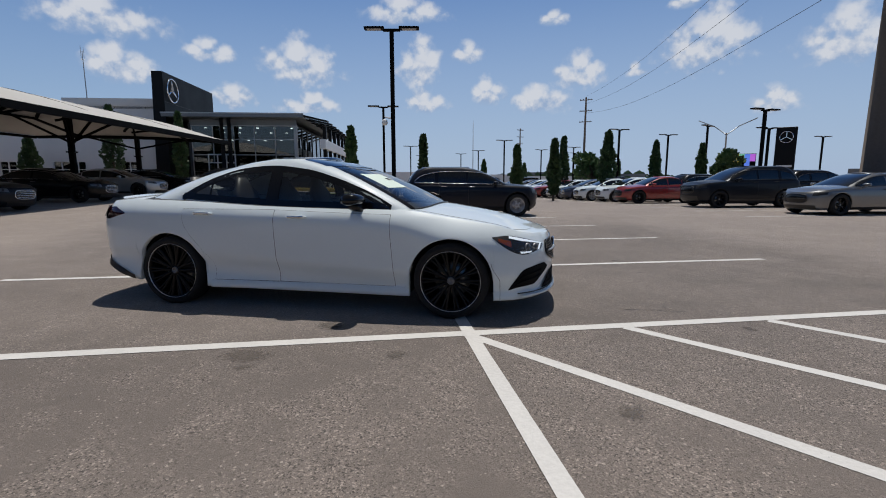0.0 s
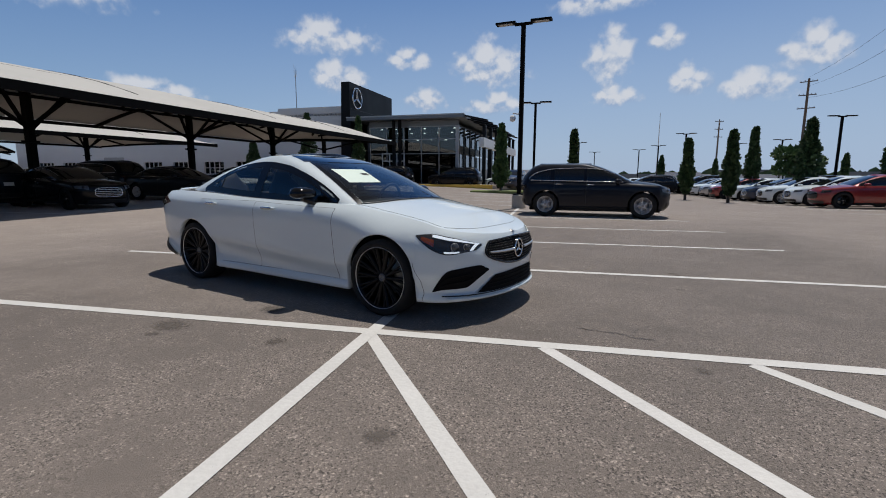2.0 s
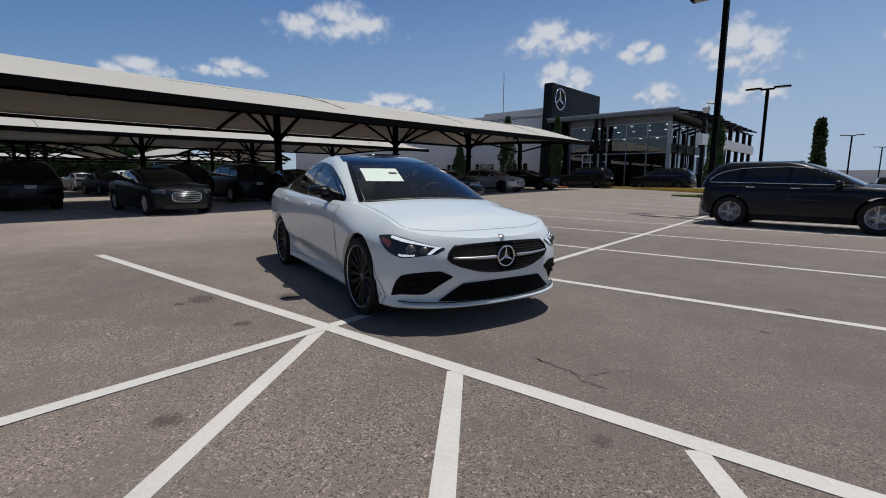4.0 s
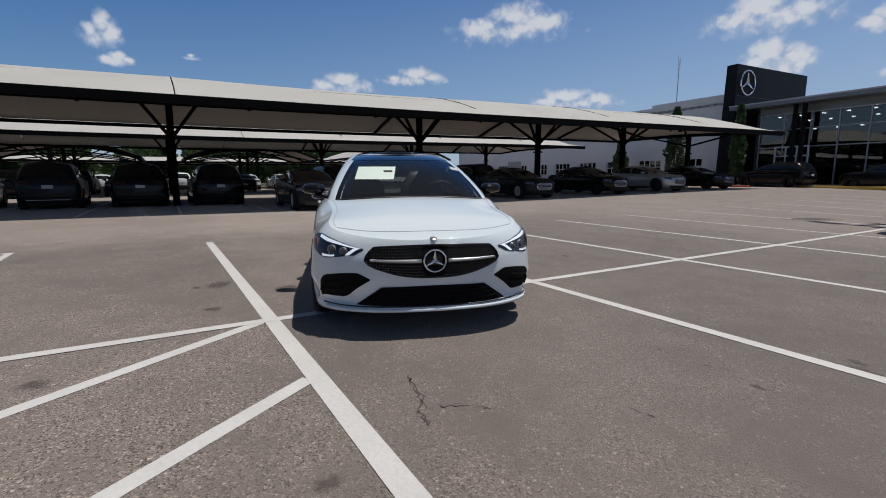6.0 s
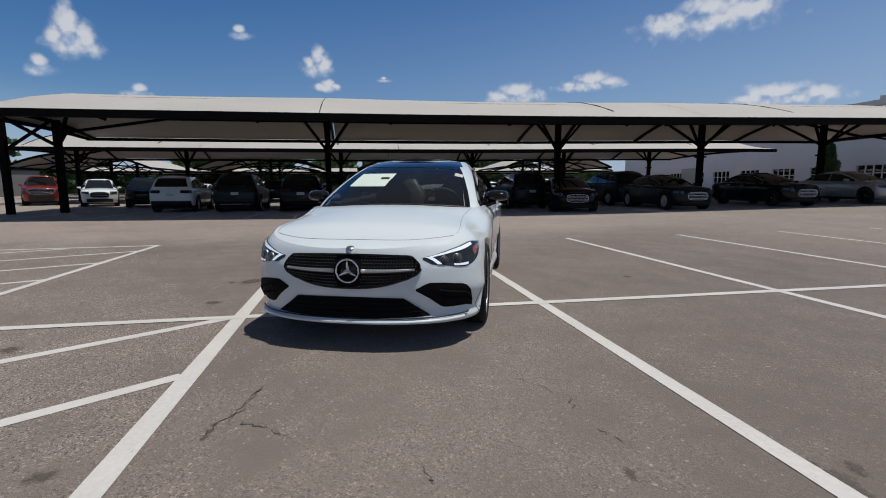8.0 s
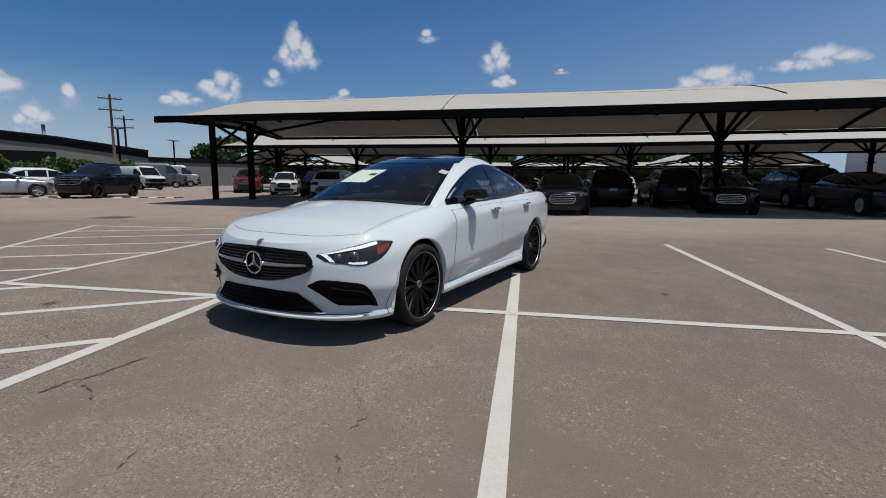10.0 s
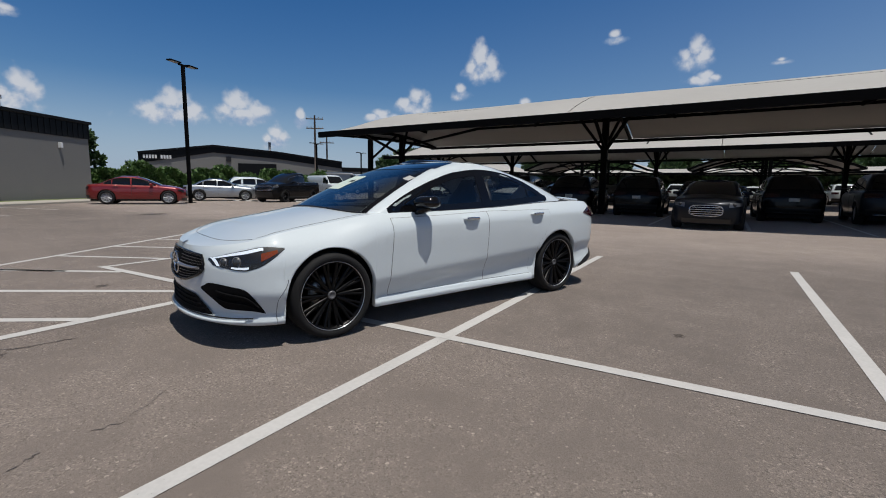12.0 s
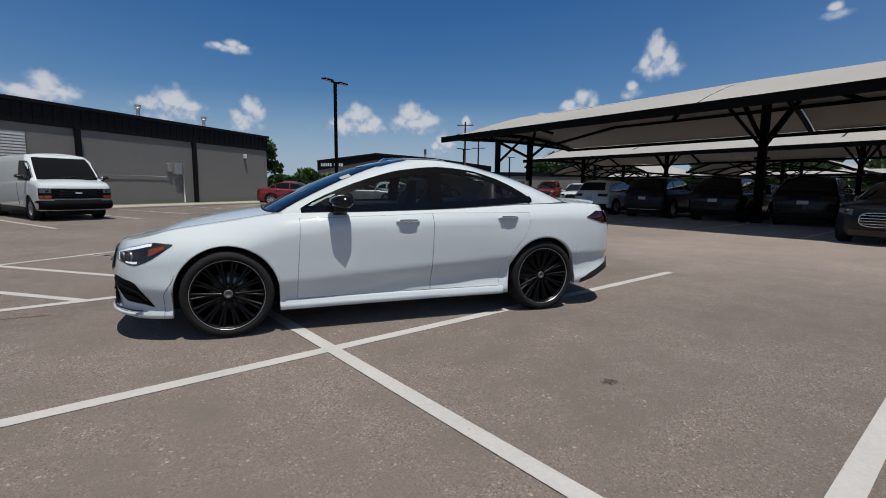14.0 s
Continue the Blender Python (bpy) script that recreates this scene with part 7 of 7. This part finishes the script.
lamp_mast(-0.26, 15.1, 6.74, -8, True, True)
lamp_mast(-12.7, -21.6, 7.55, 20, False)
mast = lamp_mast(-0.4, 29.3, 6.0, -3)
for x, y, k in ((14.8, 54.3, 0), (22.6, 40.6, 8), (30.7, 45.1, 0), (29.0, 36.6, 30), (21.0, 21.2, 12), (29.2, 29.9, 0), (49.7, 44.9, 0), (14.8, 85.0, 0), (15.9, 74.6, 0), (25.8, 71.8, 4), (28.6, 65.4, 0), (-38.8, -38.6, 0), (-53.7, -44.5, 0), (8, 92, 0), (35, 80, 0), (4, 66, 0)):
    copy_thing(mast, pose(x, y, -0.9 if (x, y) in ((21.0, 21.2), (29.2, 29.9)) else 0, 0, 0, k))


def utility_pole(x, y, h, turn, r=0.14, arms=2, name="utility_pole", label="tall weathered wooden utility pole with cross-arms"):
    p = thing(name, yawed(x, y, turn), label, "utility pole", "utility poles")
    part("pole", (*tube([(0, 0, 0), (0, 0, h / 2), (0, 0, h)], [r * 1.3, r * 1.1, r * 0.8], 12), WOOD_POLE), p)
    for k in range(arms):
        z = h - 0.5 - 0.12 * h * k
        part("cross_arm", (*bar((-1.2, 0, z), (1.2, 0, z), 0.12, 0.14), WOOD_POLE, False), p)
        for s in (-1.05, -0.5, 0.5, 1.05):
            part("insulator", (*tube([(s, 0, z + 0.07), (s, 0, z + 0.25)], 0.05, 6), GALV), p)
    return p


utility_pole(40.3, 87.6, 17.5, 150, 0.2, 3)
utility_pole(43.0, 139.8, 17.0, 20, 0.2, 3)
utility_pole(-45.6, -45.9, 10.7, 128)
utility_pole(-58.0, -56.0, 10.0, 128)
big = thing("steel_power_pole", yawed(24.6, 17.8, 0), "thick dark tapered steel power pole", "utility pole")
part("pole", (*tube([(0, 0, 0), (0, 0, 8), (0, 0, 26)], [0.62, 0.52, 0.3], 14), WOOD_POLE), big)
for z in (17.5, 14.5, 11.2):
    part("bracket", (*bar((-0.3, 0.3, z), (-1.3, 1.3, z + 0.1), 0.1, 0.1), STEEL_BLACK, False), big)
wires = thing("power_cables", None, "thin sagging overhead power cables", "cable")
for z0, z1 in ((17.5, 17.4), (14.5, 16.0), (11.2, 14.2)):
    a, b = Vector((23.4, 19.0, z0)), Vector((40.3, 87.6, z1))
    part("cable", (*tube([a.lerp(b, i / 20) - Vector((0, 0, 1.6 * math.sin(math.pi * i / 20))) for i in range(21)], 0.016, 5), TRIM), wires)
antenna = thing("radio_mast", yawed(-26.8, 44.6, 0), "slender lattice radio mast on the workshop roof", "mast")
part("mast", (*tube([(0, 0, 5), (0, 0, 10), (0, 0, 12.2)], [0.05, 0.04, 0.025], 6), GALV), antenna)
part("aerial", (*merge(tube([(-0.12, 0, 11.4), (-0.12, 0, 12.7)], 0.015, 5), tube([(0.12, 0, 11.4), (0.12, 0, 12.5)], 0.015, 5), bar((-0.14, 0, 11.45), (0.14, 0, 11.45), 0.02, 0.02)), GALV), antenna)
spire = thing("radio_mast", yawed(27.0, 133.6, 0), "distant thin radio mast", "mast")
part("mast", (*tube([(0, 0, 0), (0, 0, 18.3)], [0.18, 0.05], 5), GALV), spire)

pylon = thing("pylon_sign", yawed(30.1, 29.2, -43), "black pylon sign with a round silver emblem", "sign")
part("slab", (*box(-0.66, -0.25, 0, 0.66, 0.25, 5.35, 0.03), DARK_CLAD, False), pylon)
part("emblem", (*tube([(0.42 * math.cos(TURN * i / 32), -0.29, 4.6 + 0.42 * math.sin(TURN * i / 32)) for i in range(33)], 0.03, 6, False), CHROME), pylon)
for k in range(3):
    a = math.pi / 2 + TURN * k / 3
    part("emblem_arm", (*bar((0, -0.29, 4.6), (0.41 * math.cos(a), -0.29, 4.6 + 0.41 * math.sin(a)), 0.05, 0.04), CHROME, False), pylon)
part("text_bar", (*box(-0.5, -0.27, 2.35, 0.5, -0.255, 2.5), WHITE_METAL, False), pylon)

board = thing("billboard", yawed(43.8, 50.3, -41), "bright multicoloured display billboard on a post", "billboard")
part("panel", (*box(-1.75, -0.1, 2.85, 1.75, 0.15, 4.6), STEEL_BLACK, False), board)
part("post", (*box(-0.2, 0.0, 0, 0.2, 0.1, 2.85), STEEL_BLACK, False), board)
for i, col in enumerate(((0.75, 0.12, 0.25), (0.8, 0.2, 0.12), (0.7, 0.55, 0.08), (0.15, 0.45, 0.3), (0.1, 0.2, 0.7), (0.45, 0.12, 0.6))):
    dm = material("display_colour", col, 0.4, emit=0.7)
    part("display_field", (*box(-1.7 + 0.566 * i, -0.115, 2.9 + (0.75 if i % 2 else 0), -1.7 + 0.566 * (i + 1), -0.102, 4.55), dm, False), board)
street = thing("street_lamp", yawed(33.3, 39.6, 0), "grey street lamp with two curved arms", "street lamp")
part("pole", (*tube([(0, 0, 0), (0, 0, 6.0)], [0.1, 0.07], 8), GALV), street)
for s in (1, -1):
    part("arm", (*tube([(0, 0, 5.8), (s * 0.8, -s * 0.6, 6.6), (s * 2.0, -s * 1.5, 7.3)], 0.05, 6), GALV), street)


# ---- plants ----
def leaf_cloud(seed, n, shape, size):
    """n small leaf quads at the places and headings that shape(rng) gives."""
    rng = random.Random(seed)
    V, F = [], []
    for _ in range(n):
        p, out = shape(rng)
        p, out = Vector(p), Vector(out)
        d = (out + Vector((rng.uniform(-1, 1), rng.uniform(-1, 1), rng.uniform(-0.6, 1.0)))).normalized()
        a = d.cross(Vector((rng.uniform(-1, 1), rng.uniform(-1, 1), rng.uniform(-1, 1)))).normalized()
        s = size * rng.uniform(0.6, 1.4)
        o = len(V)
        V += [tuple(p), tuple(p + a * s * 0.4 + d * s * 0.5), tuple(p + d * s), tuple(p - a * s * 0.4 + d * s * 0.5)]
        F.append((o, o + 1, o + 2, o + 3))
    return V, F


def cypress(x, y, h, r, seed):
    t = thing("columnar_tree", yawed(x, y, seed * 40), "slim dark green columnar tree", "tree", "columnar trees")
    part("trunk", (*tube([(0, 0, 0), (0.03, 0, h * 0.5), (0, 0.03, h * 0.93)], [0.09, 0.06, 0.01], 7), BARK), t)

    def shape(rng):
        z = rng.random() ** 0.9
        a = rng.uniform(0, TURN)
        prof = (min(1, z * 6) ** 0.6) * (1 - z) ** 0.55 * 1.25
        lump = 1 + 0.28 * math.sin(a * 2 + z * 11 + seed) + 0.2 * math.sin(a * 3 - z * 23 + seed * 2)
        q = r * prof * lump * (0.45 + 0.55 * rng.random() ** 0.5)
        return (q * math.cos(a), q * math.sin(a), 0.35 + (h - 0.35) * z), (math.cos(a), math.sin(a), 1.1)
    part("crown", (*leaf_cloud(seed, 2600, shape, 0.2), LEAF, False), t)
    return t


for i, (x, y, h, r) in enumerate(((-2.6, 29.3, 4.5, 0.5), (2.1, 27.5, 4.05, 0.3), (9.5, 31.1, 3.9, 0.42), (10.6, 26.4, 3.9, 0.4), (14.7, 35.0, 4.95, 0.5), (14.55, 26.9, 4.5, 0.62), (22.2, 33.6, 4.55, 0.5), (27.3, 34.8, 4.5, 0.5), (-16.3, 36.9, 6.0, 0.55), (-20.6, 35.6, 6.2, 0.8), (-27.5, 37.5, 4.0, 0.8), (14, 62, 4.2, 0.5), (33, 60, 4.2, 0.5), (24, 75, 4.2, 0.5))):
    cypress(x, y, h, 0.74 * r, i + 3)


def broad_tree(x, y, h, r, seed, trunk=0.35, leaves=3200, size=0.28):
    t = thing("broad_tree", pose(x, y, 0), "round leafy green tree with gaps in its crown", "tree", "broad trees")
    rng0 = random.Random(seed)
    blobs = []
    limbs = [tube([(0, 0, 0), (0.05, 0.05, h * trunk), (0, 0, h * 0.7)], [0.05 * h * 0.5, 0.04 * h * 0.5, 0.02], 8)]
    for _ in range(13):
        a, q = rng0.uniform(0, TURN), rng0.uniform(0.2, 0.8) * r
        z = h * rng0.uniform(trunk + 0.1, 0.88)
        blobs.append((q * math.cos(a), q * math.sin(a), z, r * rng0.uniform(0.28, 0.5)))
        limbs.append(tube([(0.02, 0, h * trunk), (0.5 * q * math.cos(a), 0.5 * q * math.sin(a), (h * trunk + z) / 2), (q * math.cos(a), q * math.sin(a), z)], [0.06, 0.04, 0.01], 5))
    part("trunk", (*merge(*limbs), BARK), t)

    def shape(rng):
        bx, by, bz, br = rng.choice(blobs)
        d = Vector((rng.gauss(0, 1), rng.gauss(0, 1), rng.gauss(0, 1))).normalized()
        q = br * (0.55 + 0.5 * rng.random())
        return (bx + d.x * q, by + d.y * q, bz + d.z * q * 0.8), (d.x, d.y, d.z + 0.5)
    part("crown", (*leaf_cloud(seed, leaves, shape, size), LEAF_BROAD, False), t)
    return t


broad_tree(-12.7, -35.4, 5.6, 1.5, 50)
broad_tree(20.5, 41.6, 3.6, 1.6, 51)
broad_tree(28.8, 34.2, 3.9, 1.3, 52)
tree_a = broad_tree(-82, -12, 7.2, 3.6, 53, 0.2, 5200, 0.6)
tree_b = broad_tree(-83, 6, 7.8, 4.2, 54, 0.2, 5200, 0.65)
for i, (x, y) in enumerate(((-80, -40), (-84, -26), (-82, 16), (-84, 24), (-86, 33), (-70, -50), (-76, -2), (-82, -20), (-90, 44), (-88, 12))):
    copy_thing((tree_a, tree_b)[i % 2], yawed(x, y, 70 * i))


def hedge(x0, y0, x1, y1, h, w, seed, n, name="hedge", label="dense unclipped green hedge along the fence", mat=LEAF_LIGHT, size=0.22):
    ob = thing(name, None, label, "hedge")
    a, b = Vector((x0, y0, 0)), Vector((x1, y1, 0))
    d = b - a
    s = Vector((-d.y, d.x, 0)).normalized()

    def shape(rng):
        u = rng.random()
        top = h * (0.82 + 0.13 * math.sin(u * 23 + seed) + 0.1 * math.sin(u * 61 + seed))
        k = rng.uniform(-1, 1)
        z = top * rng.random() ** 0.6
        lump = 1 + 0.25 * math.sin(u * 90 + z * 4)
        p = a + d * u + s * w / 2 * math.copysign(abs(k) ** 0.4, k) * lump * (1 - 0.35 * (z / top) ** 3)
        return (p.x, p.y, z), (s.x * k, s.y * k, 0.5)
    part("foliage", (*leaf_cloud(seed, n, shape, size), mat, False), ob)
    core = moved(box(0, -w * 0.3, 0, d.length, w * 0.3, h * 0.62), Matrix.Translation(a) @ pose(0, 0, 0, 0, 0, math.degrees(math.atan2(d.y, d.x))))
    part("stems", (*core, LEAF, False), ob)
    return ob


hedge(-12.0, -34.5, -37.0, -35.9, 2.6, 1.9, 60, 30000)
hedge(-84, -75, -98, 58, 4.6, 4.0, 61, 34000, "tree_belt", "green tree belt behind the far canopies", LEAF_BROAD, 0.75)
fence = thing("board_fence", None, "pale grey board fence at the lot edge", "fence")
for i in range(12):
    a = Vector((-32 - 3.0 * i, -36.5 - 0.4 * i, 0))
    part("fence_panel", (*moved(box(0, -0.05, 0, 2.95, 0.05, 1.7), Matrix.Translation(a) @ pose(0, 0, 0, 0, 0, 187.6)), GREY_WALL, False), fence)

# ---- distance ----
far = thing("distant_blocks", None, "low distant buildings on the flat horizon", "buildings", kind="structure")
rng = random.Random(9)
for i in range(46):
    a = radians(rng.uniform(5, 125))
    q = rng.uniform(120, 420)
    w, h = rng.uniform(10, 40), rng.uniform(2, 4) * (1 if q < 250 else 1.4)
    if q < 180 and a > radians(100):
        continue
    part("block", (*moved(box(-w / 2, -6, 0, w / 2, 6, h), pose(q * math.cos(a), q * math.sin(a), 0, 0, 0, math.degrees(a) + 90)), rng.choice((SOFFIT, WHITE_WALL, GREY_WALL, WHITE_WALL)), False), far)
V, F = [], []
for i in range(5200):
    a = radians(rng.uniform(0, 360))
    q = rng.uniform(220, 520)
    x, y = q * math.cos(a), q * math.sin(a)
    n = noise.noise(Vector((math.cos(a) * 6, math.sin(a) * 6, 0)))
    h = max(0.6, 4.5 + 6 * n) * rng.uniform(0.4, 1.0)
    s = rng.uniform(1.5, 3.2)
    o = len(V)
    d = Vector((-math.sin(a), math.cos(a), 0)) * s
    c = Vector((x, y, 0))
    V += [tuple(c - d), tuple(c + d), tuple(c + d * 0.8 + Vector((0, 0, h * 0.8))), tuple(c + Vector((0, 0, h))), tuple(c - d * 0.8 + Vector((0, 0, h * 0.7)))]
    F.append((o, o + 1, o + 2, o + 3, o + 4))
belt_ob = new("distant_woods", mesh_of("distant_woods", V, F, LEAF, False))
tagged(belt_ob, "far belt of dark green trees on the horizon", "woods", kind="stuff")


# ---- stains, cracks and ground iron ----
SPOTS = (
    (-0.81, -0.38, 0.06, 0.06, -9),
    (0.37, -1.38, 0.07, 0.06, -8),
    (-1.32, 0.37, 0.09, 0.11, 63),
    (-1.85, -0.25, 0.11, 0.14, 75),
    (2.45, 2.08, 0.02, 0.04, 90),
    (2.53, 2.82, 0.04, 0.05, 76),
    (2.66, 2.85, 0.05, 0.08, 79),
    (2.58, 2.99, 0.03, 0.05, 72),
    (-2.18, 14.03, 0.58, 0.5, 67),
    (-1.81, -0.46, 0.05, 0.04, -11),
    (-7.68, -8.68, 0.49, 0.5, 122),
    (2.06, -0.21, 0.04, 0.05, 27),
    (-1.29, 4.34, 0.05, 0.04, 143),
    (-6.37, -13.25, 0.39, 0.5, 122),
)
CRACKS = (
    [(1.32, 0.49), (1.53, 0.42), (1.74, 0.38)],
    [(1.73, 0.34), (1.89, 0.32)],
    [(1.35, 0.48), (1.59, 0.44), (1.75, 0.33), (1.90, 0.32)],
    [(1.73, 0.43), (1.81, 0.59), (1.96, 0.74)],
    [(1.48, 1.95), (1.77, 2.13), (1.92, 2.1)],
    [(2.11, 2.12), (2.23, 2.18)],
    [(1.76, 0.54), (2.02, 0.81)],
    [(-1.28, 4.33), (-1.34, 4.42)],
    [(2.26, 1.26), (2.42, 1.32)],
)
STAIN = material("oil_stain", (0.085, 0.072, 0.063), 0.6, grain=0.4, scale=60, blotch=0.3)


def fading(m, scale, lo, hi):
    """Lets the asphalt show through a stain, more so towards its rim."""
    nt = m.node_tree
    t, n = nt.nodes.new("ShaderNodeTexCoord"), nt.nodes.new("ShaderNodeTexNoise")
    n.inputs["Scale"].default_value, n.inputs["Detail"].default_value, n.inputs["Roughness"].default_value = scale, 7.0, 0.7
    nt.links.new(t.outputs["Object"], n.inputs["Vector"])
    at = nt.nodes.new("ShaderNodeSeparateXYZ")
    nt.links.new(t.outputs["Generated"], at.inputs[0])
    dx, dy = [chain(nt, "MULTIPLY_ADD", at.outputs[i], 2.0, -1.0) for i in (0, 1)]
    rim = chain(nt, "SQRT", chain(nt, "MULTIPLY_ADD", dx, dx, chain(nt, "MULTIPLY", dy, dy)))
    fade = nt.nodes.new("ShaderNodeMapRange")
    fade.interpolation_type = "SMOOTHSTEP"
    fade.inputs[1].default_value, fade.inputs[2].default_value = lo, hi
    fade.inputs[3].default_value, fade.inputs[4].default_value = 0.78, 0.0
    nt.links.new(chain(nt, "ADD", rim, chain(nt, "MULTIPLY", chain(nt, "SUBTRACT", n.outputs[0], 0.5), 2.4)), fade.inputs[0])
    clear, mx = nt.nodes.new("ShaderNodeBsdfTransparent"), nt.nodes.new("ShaderNodeMixShader")
    nt.links.new(fade.outputs[0], mx.inputs[0])
    nt.links.new(clear.outputs[0], mx.inputs[1])
    nt.links.new(nt.nodes["Principled BSDF"].outputs[0], mx.inputs[2])
    nt.links.new(mx.outputs[0], nt.nodes["Material Output"].inputs[0])
    return m


SPILL = fading(material("faded_spill", (0.10, 0.083, 0.07), 0.7, grain=0.3, scale=40), 26.0, 0.1, 0.95)


def stain(x, y, a, b, turn, seed):
    """A ragged dark spot on the asphalt."""
    rng = random.Random(seed)
    n = 26
    ob = thing("oil_stain", yawed(x, y, turn), "ragged dark stain on the asphalt", "stain", "stains on the asphalt", "structure")
    pts = [(1.5 * a * math.cos(TURN * i / n) * rng.uniform(0.85, 1.1), 1.5 * b * math.sin(TURN * i / n) * rng.uniform(0.85, 1.1), 0.003) for i in range(n)]
    part("spot", (pts, [tuple(range(n))], SPILL, False), ob)


for i, (x, y, a, b, t) in enumerate(SPOTS):
    stain(x, y, a, b, t, 200 + i)


def crack(points, seed):
    rng = random.Random(seed)
    ob = thing("asphalt_crack", None, "thin dark crack in the asphalt", "crack", "cracks in the asphalt", "structure")
    pts = []
    for (x0, y0), (x1, y1) in zip(points, points[1:]):
        for k in range(8):
            u = k / 8
            pts.append((x0 + (x1 - x0) * u + rng.uniform(-0.015, 0.015), y0 + (y1 - y0) * u + rng.uniform(-0.015, 0.015)))
    P = []
    for i, (x, y) in enumerate(pts):
        w = 0.0045 * rng.uniform(0.3, 1.0)
        P.append([(x - w, y - w, 0.0025), (x + w, y + w, 0.0025)])
    part("fissure", (*grid(P), STAIN, False), ob)


for i, c in enumerate(CRACKS):
    crack(c, 300 + i)
